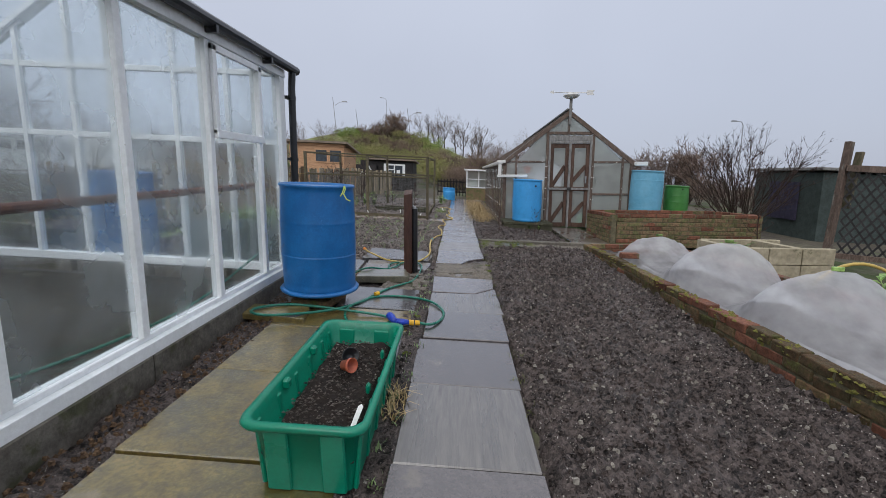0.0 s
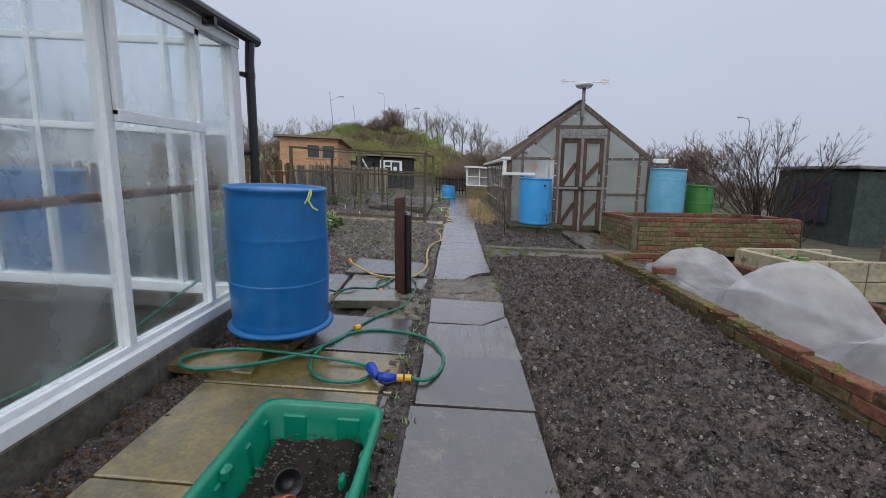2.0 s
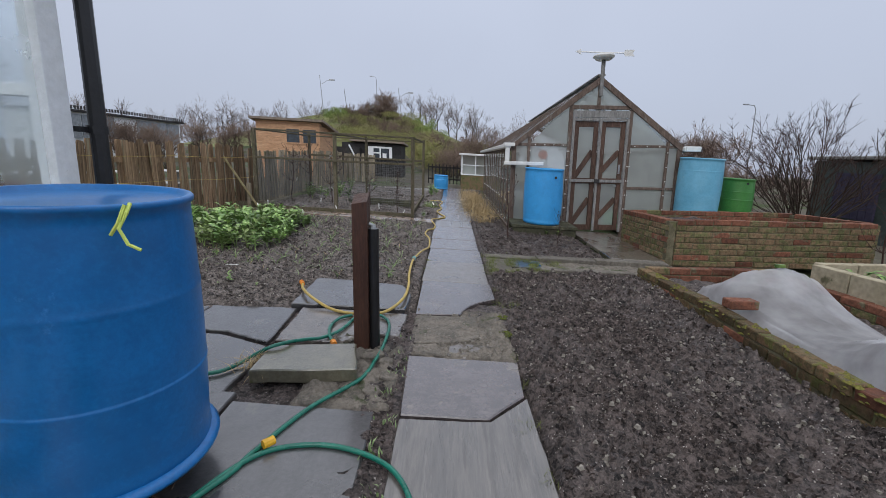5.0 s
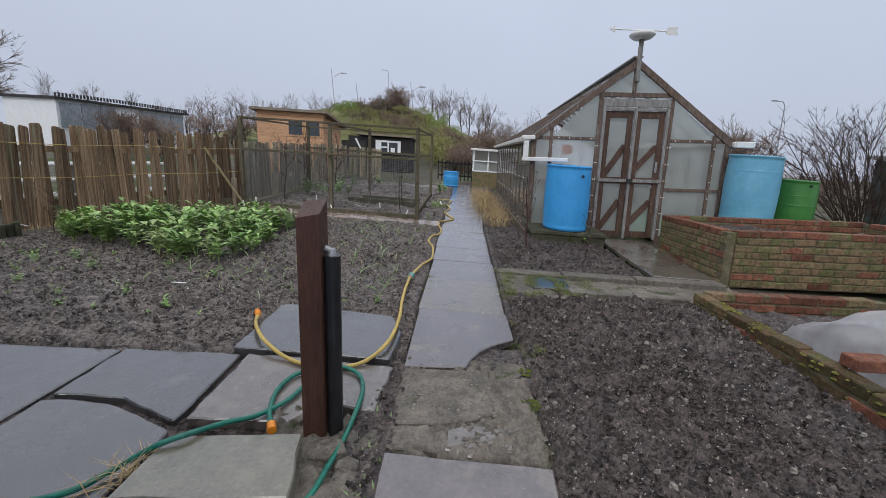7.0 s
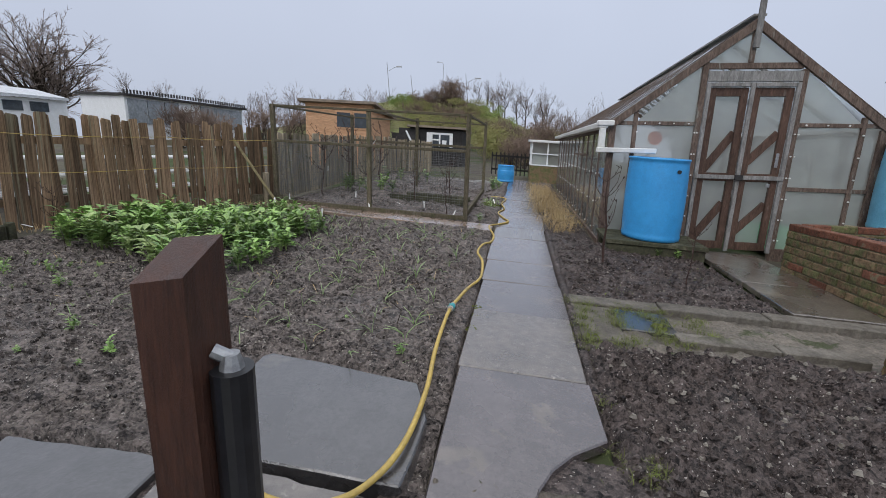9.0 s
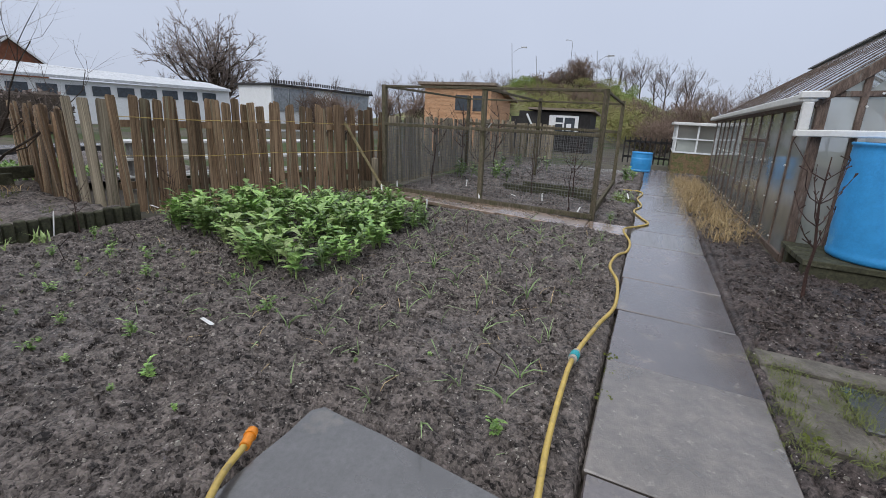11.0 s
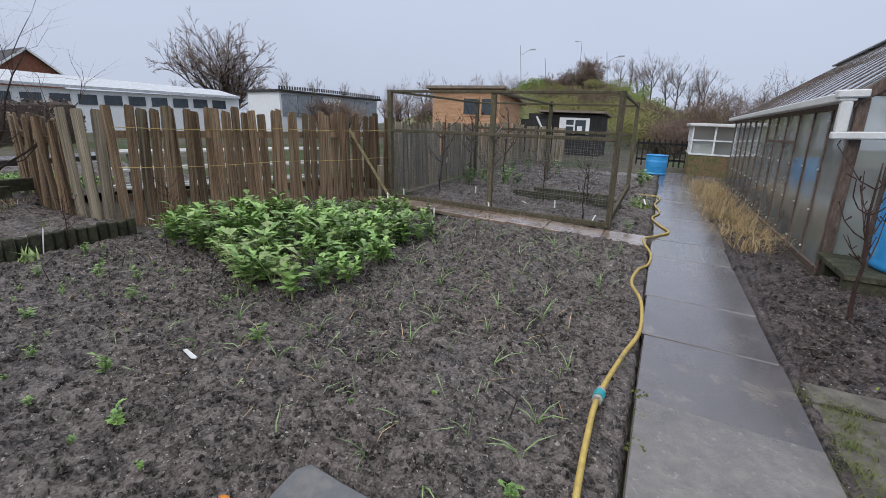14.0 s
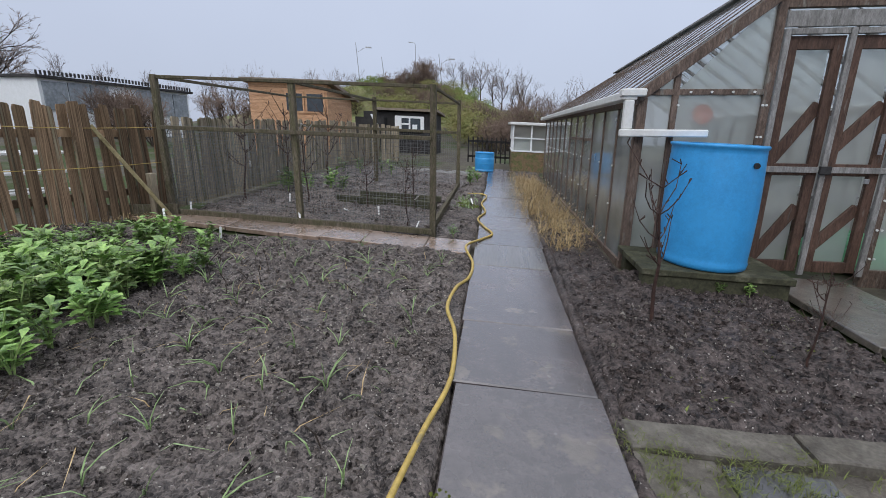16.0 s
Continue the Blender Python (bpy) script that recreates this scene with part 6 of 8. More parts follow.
# ======== log edging and neighbouring beds ========
def log_edging():
    t = thing("log_edging", "green-stained log roll edging round a raised bed", "edging", -4.5, 6.0)
    r = random.Random(12)
    for i in range(29):
        u = i / 28
        x, y = -4.52 + 0.05 * u, 5.02 + 2.05 * u
        hh = 0.155 + r.uniform(-0.008, 0.008)
        part(Shape().tube([(x, y, -0.08), (x, y, hh - 0.008), (x, y, hh)], [0.036, 0.036, 0.030], 10), "log", M_LOG, t)
    part(Shape().beam((-4.55, 4.98, 0.13), (-5.35, 5.02, 0.14), 0.05, 0.2).beam((-5.4, 5.02, 0.16), (-5.95, 5.02, 0.19), 0.05, 0.2), "board", M_LOG, t, bevel=0.006)
    part(Shape().beam((-6.62, 5.05, 0.13), (-6.62, 7.0, 0.13), 0.05, 0.2).beam((-6.85, 6.0, 0.2), (-6.85, 7.3, 0.2), 0.06, 0.14), "back_board", M_LOG, t, bevel=0.006)
    q = tagged(new("pavement_far"), "pale wet slab path on the neighbouring plot", "paving", "", "structure")
    for i in range(7):
        paver(q, M_SPECK, rough_edge(-10.9, 4.6 + i * 0.75, -10.25, 5.33 + i * 0.75, 0.01, r), 0.16)
    for i in range(4):
        paver(q, M_SPECK, rough_edge(-11.6 - i * 0.75, 6.4, -10.92 - i * 0.75, 7.1, 0.01, r), 0.16)
    part(Shape().beam((-10.2, 4.6, 0.05), (-10.2, 9.6, 0.05), 0.06, 0.2), "kerb_board", M_DARKWOOD, q)


log_edging()
barrel("water_barrel", "dark slate-blue lidded water butt on the neighbouring plot", -13.0, 7.6, 0.0, 0.33, 0.85, mat("slate_blue_plastic", (0.05, 0.065, 0.10), (0.04, 0.05, 0.08), 0.4), (0.5,))
for i, (x, y) in enumerate(((-12.4, 5.9),)):
    pot("plant_pot", "black bucket on the neighbouring bed", M_BLACK, x, y, 0.02, 0.16, 0.26, (0, 0, 0))

plinth = Shape().box(3.66, 8.96, -0.1, 5.05, 9.70, 0.43)
single(plinth, "barrel_plinth", M_BLOCK, "low block plinth under two barrels", "plinth", 4.35, 9.33, bevel=0.01)
staging = thing("slatted_staging", "white slatted benches behind the paling fence", "bench", -6.2, 8.8)
for z in (0.12, 0.34, 0.56):
    for dx in (0.0, 0.22):
        part(Shape().beam((-6.3 - dx, 7.9, z), (-5.3 - dx, 10.4, z), 0.10, 0.03), "slat", M_WPLAST, staging, bevel=0.004)
for u in (0.05, 0.5, 0.95):
    part(Shape().box(-6.35 + u, 7.9 + 2.5 * u, -0.05, -6.27 + u, 7.98 + 2.5 * u, 0.56), "leg", M_GREYTIMBER, staging)


# ======== trees, shrubs and plants ========
def grow(sh, p, d, L, r, depth, rg, wide=0.6, up=0.25, kids=(2, 4), shrink=(0.6, 0.82), sides=5, bend=0.25, thin=0.0):
    """One limb and what springs from it."""
    pts, rs, q, segs = [Vector(p)], [r], Vector(d).normalized(), (3 if depth > 1 else depth + 1)
    for i in range(segs):
        q = (q + Vector((rg.gauss(0, bend), rg.gauss(0, bend), rg.gauss(0, bend) + up * 0.3))).normalized()
        pts.append(pts[-1] + q * L / segs)
        rs.append(r * (1 - 0.42 * (i + 1) / segs) if depth else r * (1 - 0.8 * (i + 1) / segs))
    sh.tube(pts, rs, sides if depth > 1 else 3, k=0 if depth > 1 else 1, caps=False)
    if depth <= 0:
        return
    for c in range(rg.randint(*kids)):
        i = rg.randint(1, segs)
        t = Vector((rg.gauss(0, 1), rg.gauss(0, 1), rg.gauss(0, 0.7)))
        nd = (q + t * wide + Vector((0, 0, up))).normalized()
        grow(sh, pts[i], nd, L * rg.uniform(*shrink), max(rs[i] * rg.uniform(0.5, 0.75), thin), depth - 1, rg, wide, up, kids, shrink, sides, bend, thin)


def tree_mesh(name, seed, trunk, r, depth, mats, stems=1, spread=(0.15, 0.6), **kw):
    rg, sh = random.Random(seed), Shape()
    for s in range(stems):
        a = rg.uniform(0, 6.283)
        lean = 0.0 if stems == 1 else rg.uniform(*spread)
        d = (math.cos(a) * lean, math.sin(a) * lean, 1)
        grow(sh, (0.05 * math.cos(a) * (stems > 1), 0.05 * math.sin(a) * (stems > 1), -0.1), d, trunk, r, depth, rg, **kw)
    return sh.mesh(name, mats, lie=False)


def plant_at(name, me, label, category, x, y, s=1.0, yaw=0.0, group="", dz=0.0, extra=None):
    ob = new(name, me)
    ob.matrix_basis = Matrix.Translation((x, y, g(x, y) + dz)) @ pose(0, 0, 0, 0, 0, yaw) @ Matrix.Diagonal((s, s, s, 1))
    return tagged(ob, label, category, group)


BT, RT = [M_BARK, M_TWIG], [M_BARK, M_REDTWIG]
TREES = [tree_mesh("bare_tree", 21 + i, 2.6, 0.13, 5, BT, wide=0.5, up=0.22, kids=(3, 4), shrink=(0.58, 0.80), sides=3, bend=0.10, thin=0.009) for i in range(4)]
BUSHES = [tree_mesh("bare_shrub", 41 + i, 1.1, 0.035, 4, RT, stems=6, wide=0.6, up=0.2, kids=(3, 5), shrink=(0.55, 0.8), sides=3, bend=0.15, thin=0.008) for i in range(3)]


def polar(cx, cy, az, d):
    return cx + d * math.sin(radians(az)), cy + d * math.cos(radians(az))


ROUND = tree_mesh("bare_tree", 35, 3.3, 0.10, 4, BT, stems=13, spread=(0.05, 1.05), wide=0.45, up=0.02, kids=(4, 6), shrink=(0.42, 0.62), sides=5, bend=0.09, thin=0.012)
rt = random.Random(77)
rx0, ry0 = polar(-0.4, 5.0, -52.7, 48)
plant_at("bare_tree", ROUND, "leafless winter tree with a broad rounded crown", "tree", rx0, ry0, 1.42, 0, "bare trees on the skyline", 1.0)
# the rounded bare tree over the sheds, and others along the skyline
for az, d, s, k in ((-46.5, 40, 0.8, 1), (-43.5, 42, 0.85, 2), (-40, 44, 0.8, 1), (-57.5, 54, 0.9, 2)):
    x, y = polar(-0.4, 5.0, az, d)
    plant_at("bare_tree", TREES[k], "leafless winter tree with a rounded crown of fine twigs", "tree", x, y, s, rt.uniform(0, 360), "bare trees on the skyline")
for az, d, s in ((-29, 42, .46), (-33.5, 44, .5), (-30.5, 46, .5), (-27.5, 44, .52), (-24.5, 46, .55), (-21.5, 47, .52), (-18, 50, .5), (-9.5, 66, .22), (-8.3, 66, .2), (-7.6, 64, .30), (-5.6, 66, .42), (-4.6, 66, .5), (-3.0, 68, .66), (0.4, 62, .6), (2.4, 58, .62), (3, 56, .62), (5.5, 52, .6), (7.5, 48, .5), (9.5, 46, .52), (-3.5, 70, .5), (-26, 45, .5), (-23, 44, .45), (-20, 48, .5), (-32, 38, .42), (-35, 40, .46), (-2.2, 66, .62), (-0.6, 64, .58), (1.6, 62, .55), (4.5, 50, .5), (6.5, 47, .6), (8.5, 44, .55), (10.5, 42, .58), (12.5, 40, .6), (15, 42, .55), (18, 44, .5)):
    x, y = polar(0, 3, az, d)
    s *= 1.35
    plant_at("bare_tree", TREES[rt.randrange(4)], "slender leafless winter tree", "tree", x, y, s, rt.uniform(0, 360), "bare trees on the skyline", hill(x, y))
for az, d, s in ((-10.5, 47, 1.5), (-8.8, 48, 1.7), (-7.2, 47, 1.6), (-9.4, 62, 1.9), (-8.2, 63, 1.9), (-6.8, 52, 1.5), (-5.2, 46, 1.4), (-3.4, 44, 1.4), (-11.6, 48, 1.5), (-14, 50, 1.6), (-12.5, 54, 1.8), (-11, 56, 1.7), (-9.5, 58, 1.8), (-8, 58, 1.6), (-17, 48, 1.5), (-6, 50, 1.3), (-4, 40, 1.4), (-2, 36, 1.5), (0.5, 33, 1.5), (2.5, 31, 1.5), (4.5, 30, 1.5), (6.5, 31, 1.4), (-24, 40, 1.6), (-28, 38, 1.5), (-31, 36, 1.4),
                 (22, 30, 1.3), (25, 28, 1.3), (28, 26, 1.35), (30, 25, 1.3), (31.5, 24, 1.35), (33, 22, 1.1), (35.5, 26, 1.0), (38, 24, 0.9), (42, 26, 1.0), (46, 26, 1.0), (50, 25, 1.0), (-38, 24, 1.0), (-36.5, 22, 0.9), (-34, 20, 0.9)):
    x, y = polar(0, 2, az, d)
    s *= 0.62 if d > 44 else 0.8 if az < 20 else 1.0 if az < 31 else 0.5
    plant_at("bare_shrub", BUSHES[rt.randrange(3)], "tangled leafless shrub with reddish twigs", "shrub", x, y, s, rt.uniform(0, 360), "bare shrubs behind the plots", hill(x, y))

big = tree_mesh("currant_shrub", 61, 1.85, 0.020, 3, [M_BARK, M_SAP], stems=22, spread=(0.08, 0.95), wide=0.40, up=0.05, kids=(5, 7), shrink=(0.30, 0.52), sides=5, bend=0.06, thin=0.0035)
plant_at("currant_shrub", big, "large leafless many-stemmed shrub beside the brick bed", "shrub", 7.05, 10.75, 0.88, 30)
lean_me = tree_mesh("leaning_shrub", 67, 0.95, 0.024, 4, BT, stems=8, wide=0.60, up=0.12, kids=(3, 4), shrink=(0.60, 0.84), sides=5, bend=0.28)
ls = plant_at("leaning_shrub", lean_me, "dark leafless fruit bush leaning over a bed", "shrub", -6.35, 6.62, 0.86, 10)
ls.matrix_basis = Matrix.Translation((-6.35, 6.62, g(-6.35, 6.62) + 0.05)) @ pose(0, 0, 0, 18, -24, 0) @ Matrix.Diagonal((1.08, 1.08, 1.08, 1))

def sapling_mesh(seed):
    rg, sh = random.Random(seed), Shape()
    trunk = [Vector((0, 0, -0.05))]
    for i in range(7):
        trunk.append(trunk[-1] + Vector((rg.gauss(0.004, 0.012), rg.gauss(0, 0.012), 0.13)))
    sh.tube(trunk, [0.011, 0.010, 0.009, 0.008, 0.007, 0.006, 0.0045, 0.0025], 6)
    for i in range(14):
        p, a, L = trunk[rg.randint(3, 6)], rg.uniform(0, 6.283), rg.uniform(0.14, 0.3)
        q = [p]
        for k in range(3):
            q.append(q[-1] + Vector((math.cos(a) * L / 4 + rg.gauss(0, .01), math.sin(a) * L / 4 + rg.gauss(0, .01), L / 4 * (0.6 + 0.5 * k))))
        sh.tube(q, [0.004, 0.0033, 0.0028, 0.002], 4)
        for j in range(3):
            b = q[rg.randint(1, 3)]
            sh.tube([b, b + Vector((rg.gauss(0, .018), rg.gauss(0, .018), 0.025))], [0.0025, 0.0035], 4)
    return sh.mesh("sapling", M_SAP, lie=False)


SAP = [sapling_mesh(81 + i) for i in range(3)]
for x, y, s, k in ((0.80, 8.27, 1.12, 0), (1.437, 7.94, 0.6, 1), (-3.4, 11.0, 1.3, 2), (-2.6, 11.1, 1.2, 1), (-1.75, 11.0, 0.9, 0), (-1.2, 11.2, 0.9, 2), (-1.1, 10.3, 0.8, 1), (-3.5, 12.4, 1.5, 0), (-2.9, 12.6, 1.5, 1), (-4.3, 7.3, 0.55, 2), (-4.42, 6.6, 0.5, 0), (4.9, 7.0, 1.1, 1)):
    plant_at("sapling", SAP[k], "thin leafless young fruit tree", "sapling", x, y, s, rt.uniform(0, 360), "young fruit trees")

sticks = Shape()
for _ in range(26):
    x, y = rt.uniform(-4.0, -0.6), rt.uniform(6.05, 9.2)
    L = rt.uniform(0.08, 0.2)
    sticks.tube([(x, y, 0), (x + rt.gauss(0, .02), y + rt.gauss(0, .02), L * 0.6), (x + rt.gauss(0, .04), y + rt.gauss(0, .04), L)], 0.003, 4)
single(sticks, "dead_stalks", M_BARK, "thin dead stalks standing in the bed", "stalks", -2.3, 7.3, kind="stuff")


def bean_mesh(seed, m):
    rg, sh = random.Random(seed), Shape()
    for st in range(rg.randint(3, 5)):
        a, ln = rg.uniform(0, 6.283), rg.uniform(0.05, 0.45)
        H = rg.uniform(0.14, 0.27)
        top = (math.cos(a) * ln * H, math.sin(a) * ln * H, H)
        sh.tube([(0, 0, -0.01), (top[0] * 0.4, top[1] * 0.4, H * 0.55), top], [0.005, 0.004, 0.003], 4, k=1)
        for i in range(9):
            u = 0.3 + 0.7 * i / 8
            b = rg.uniform(0, 6.283)
            px_, py_, pz_ = top[0] * u, top[1] * u, H * u
            L, w = rg.uniform(0.05, 0.10), rg.uniform(0.020, 0.034)
            dx, dy, up_ = math.cos(b), math.sin(b), rg.uniform(-0.15, 0.75)
            mid_ = (px_ + dx * L * 0.55, py_ + dy * L * 0.55, pz_ + up_ * L * 0.55)
            tip = (px_ + dx * L, py_ + dy * L, pz_ + up_ * L * 0.75)
            s = (-dy * w, dx * w)
            sh.add([(px_, py_, pz_), (mid_[0] + s[0], mid_[1] + s[1], mid_[2] + 0.008), tip, (mid_[0] - s[0], mid_[1] - s[1], mid_[2] + 0.008), mid_], [(0, 4, 1), (4, 2, 1), (0, 3, 4), (4, 3, 2)], 0)
    return sh.mesh("bean_plant", [m, M_PALELEAF], lie=False)


BEANS = [bean_mesh(100 + i, M_LEAF if i % 6 else M_PALELEAF) for i in range(6)]
rb = random.Random(31)


def inside(x, y, poly):
    c = False
    for (x0, y0), (x1, y1) in zip(poly, poly[1:] + poly[:1]):
        if (y0 > y) != (y1 > y) and x < (x1 - x0) * (y - y0) / (y1 - y0) + x0:
            c = not c
    return c


patch_outline = [(-4.35, 7.15), (-3.4, 6.95), (-2.45, 6.72), (-2.1, 6.85), (-2.0, 7.3), (-2.3, 8.0), (-2.1, 8.7), (-2.6, 9.2), (-3.6, 9.25), (-4.2, 8.4)]
count = 0
while count < 185:
    x, y = rb.uniform(-4.4, -1.9), rb.uniform(6.7, 9.3)
    if inside(x, y, patch_outline) and not (y > 8.5 and rb.random() < 0.55):
        count += 1
        plant_at("bean_plant", BEANS[rb.randrange(6)], "young leafy green broad bean plant in soil", "plant", x, y, rb.uniform(0.75, 1.2) * (1.0 if y < 8.3 else 0.72), rb.uniform(0, 360), "broad bean plants")
for x, y, s in ((-3.45, 12.1, 1.2), (-3.2, 12.2, 1.3), (-3.0, 12.05, 1.2), (-2.75, 12.3, 1.3), (-2.5, 12.15, 1.1), (-3.3, 11.95, 1.0), (-2.85, 12.5, 1.2), (-3.55, 12.5, 1.1), (-0.55, 9.95, 0.6), (-0.62, 13.8, 1.0), (-0.5, 14.4, 1.0), (-0.7, 14.9, 1.1)):
    plant_at("leafy_plant", BEANS[rb.randrange(6)], "bushy green vegetable plant in the fruit cage bed", "plant", x, y, s, rb.uniform(0, 360), "green plants in the fruit cage")
for i in range(70):
    x, y = rb.uniform(-4.3, -1.0), rb.uniform(5.4, 6.9)
    if i % 2:
        x, y = rb.uniform(-4.3, -2.9), rb.uniform(5.5, 6.8)
    if not (x > -1.4 and y < 6.0):
        plant_at("weed", BEANS[rb.randrange(6)], "tiny green weed seedling in soil", "weed", x, y, rb.uniform(0.10, 0.2), rb.uniform(0, 360), "weed seedlings")
WEED = [bean_mesh(200 + i, M_LEAF) for i in range(3)]
for x, y in ((-2.75, 5.75), (-2.35, 5.85), (-2.55, 5.55), (-3.2, 5.9), (-3.6, 5.6), (-1.95, 5.7), (-3.9, 6.2), (-3.6, 6.4), (-2.0, 6.35), (-3.0, 6.3), (-4.1, 5.7), (-4.2, 6.6), (-3.3, 6.5), (-0.62, 6.1), (-2.9, 5.4), (1.5, 8.95), (1.7, 8.93), (-3.0, 14.6), (-2.6, 14.8), (-2.3, 14.5), (-3.3, 14.4), (3.9, 6.2), (4.05, 6.1), (3.98, 6.28), (4.15, 6.2), (4.2, 4.0), (4.4, 4.3), (4.6, 3.8), (4.1, 3.5)):
    plant_at("weed", WEED[rb.randrange(3)], "small green weed seedling in soil", "weed", x, y, rb.uniform(0.3, 0.5) if y < 10 and x < 3 else 1.3, rb.uniform(0, 360), "weeds")


def shoot_mesh(seed):
    rg, sh = random.Random(seed), Shape()
    for i in range(rg.randint(2, 4)):
        a, L, o = rg.uniform(0, 6.283), rg.uniform(0.09, 0.18), rg.uniform(0.1, 1.1)
        dx, dy = math.cos(a), math.sin(a)
        sh.tube([(dx * L * o * u * u, dy * L * o * u * u, -0.01 + L * (u - 0.55 * o * u * u)) for u in (0, .35, .7, 1)], [0.0032, 0.003, 0.0024, 0.001], 4)
    return sh.mesh("onion_shoot", M_BLADE, lie=False, smooth=True)


SHOOTS = [shoot_mesh(300 + i) for i in range(8)]
for row in range(9):
    for i in range(15):
        x = -0.62 - row * 0.24 + rb.gauss(0, 0.035)
        y = 5.75 + i * 0.245 + rb.gauss(0, 0.06)
        if rb.random() < 0.88 and not inside(x, y, patch_outline) and not (y < 6.0 and x < -0.5):
            plant_at("onion_shoot", SHOOTS[rb.randrange(8)], "thin green drooping onion shoots in soil", "onion shoot", x, y, rb.uniform(0.7, 1.2), rb.uniform(0, 360), "onion shoots in rows")

tufts("dry_grass", "tall bleached dry grass beside the greenhouse", M_DRY, [(0.50 + 0.15 * math.sin(i * 2.1), 11.0 + i * 0.22) for i in range(18)], 90, 0.40, 51, 0.09, 0.0022, 1.4)
tufts("dry_grass", "low bleached dry grass beside the path", M_DRY, [(0.55, 9.9), (0.6, 10.2), (0.5, 10.5), (0.62, 10.8), (0.72, 10.4), (0.70, 11.2)], 110, 0.27, 52, 0.10, 0.0022, 1.6)
edge = [(-0.325 + 0.03 * math.sin(i * 3.3), 0.6 + i * 0.21) for i in range(21)]
tufts("edge_weeds", "small weeds and grass in the gap beside the path", M_BLADE, edge, 12, 0.05, 53, 0.025, 0.004)
tufts("edge_grass", "pale grass tuft beside the green tub", M_DRY, [(-0.32, 2.0), (-0.31, 2.08), (-0.33, 1.9)], 26, 0.13, 54, 0.03, 0.003, 1.2)
tufts("path_grass", "grass growing between slabs near the greenhouse", M_GRASS, [(0.42, 6.5), (0.40, 6.62), (0.41, 6.8), (0.43, 6.95), (0.46, 7.1), (0.41, 7.25), (0.9, 6.85), (0.95, 7.0), (1.0, 6.72), (0.45, 5.55), (0.5, 5.6), (1.15, 7.02), (0.85, 7.15), (0.6, 6.62), (0.92, 7.1), (0.9, 6.75), (0.7, 6.68), (1.22, 6.9), (1.22, 7.12), (0.5, 7.24), (0.75, 7.24), (1.0, 7.25), (0.66, 7.0), (0.66, 6.9), (0.68, 7.12)], 130, 0.045, 55, 0.04, 0.0013, 1.5)
tufts("path_grass", "grass growing along the soil edge of the path", M_GRASS, [(0.39 + 0.02 * math.sin(i * 5), 2.0 + i * 0.33) for i in range(14)], 22, 0.04, 56, 0.03, 0.0014, 1.4)
tufts("path_grass", "yellowish daffodil shoots beside the log edging", M_PALELEAF, [(-4.33, 5.35), (-4.3, 5.6), (-4.32, 5.9), (-4.3, 6.05), (-4.34, 6.3)], 24, 0.16, 57, 0.03, 0.006, 0.8)
tufts("bed_weeds", "patchy low green weeds on the neighbouring beds", M_LEAF, [(-7.9 + 0.9 * math.sin(i * 2.3), 5.2 + i * 0.13) for i in range(24)], 80, 0.11, 58, 0.16, 0.014, 1.0, 0.07)
tufts("bed_weeds", "patchy green weeds beyond the fruit cage", M_BLADE, [(-0.52, 11.6), (-0.5, 11.9), (-0.55, 12.2), (-0.5, 12.5), (-0.6, 12.0)], 50, 0.07, 59, 0.08, 0.005, 1.0)


def moss_pad(spots, seed):
    r, sh = random.Random(seed), Shape()
    for x, y, s in spots:
        for _ in range(16):
            a, d, q = r.uniform(0, 6.283), s * math.sqrt(r.random()), s * r.uniform(0.12, 0.3)
            cx, cy = x + d * math.cos(a), y + d * math.sin(a)
            ring = [(cx + q * math.cos(j * 1.047), cy + q * math.sin(j * 1.047), -0.004) for j in range(6)]
            sh.add(ring + [(cx, cy, q * 0.5)], [(j, (j + 1) % 6, 6) for j in range(6)])
    single(sh, "moss", M_MOSS, "cushions of green moss between slabs", "moss", spots[0][0], spots[0][1], kind="stuff", smooth=True)


moss_pad([(-0.29, 6.55, .04), (-0.285, 6.75, .035), (-0.29, 6.9, .03), (0.92, 6.95, .05), (0.45, 6.68, .04), (-1.24, 5.86, .03), (-0.56, 12.0, .18), (-0.5, 11.7, .14), (0.36, 5.0, .05), (0.40, 5.3, .06), (1.9, 5.9, .05), (-0.33, 2.6, .03), (-0.33, 3.3, .03)], 5)


rs_ = random.Random(71)
tufts("straw", "pale straws and drooping leaf bits strewn over the soil", M_DRY, [(rs_.uniform(-3.6, -0.5), rs_.uniform(5.9, 9.3)) for _ in range(150)], 1, 0.13, 72, 0.05, 0.0022, 1.9)
tufts("straw", "green fallen onion leaves strewn over the soil", M_BLADE, [(rs_.uniform(-2.9, -0.5), rs_.uniform(5.9, 9.3)) for _ in range(150)], 1, 0.13, 73, 0.05, 0.003, 1.9)
tufts("low_weeds", "low green weeds creeping over the soil", M_LEAF, [(rs_.uniform(-4.35, -2.4), rs_.uniform(5.35, 6.9)) for _ in range(46)], 16, 0.03, 74, 0.045, 0.005, 1.3)
tufts("low_weeds", "low green weeds on the soil by the wall", M_GRASS, [(rs_.uniform(1.72, 1.95), rs_.uniform(0.5, 6.3)) for _ in range(30)], 10, 0.025, 75, 0.04, 0.004, 1.3)
tufts("low_weeds", "low green weeds beside the greenhouse", M_GRASS, [(rs_.uniform(0.5, 1.9), rs_.uniform(7.5, 9.0)) for _ in range(18)], 14, 0.03, 76, 0.04, 0.004, 1.3)
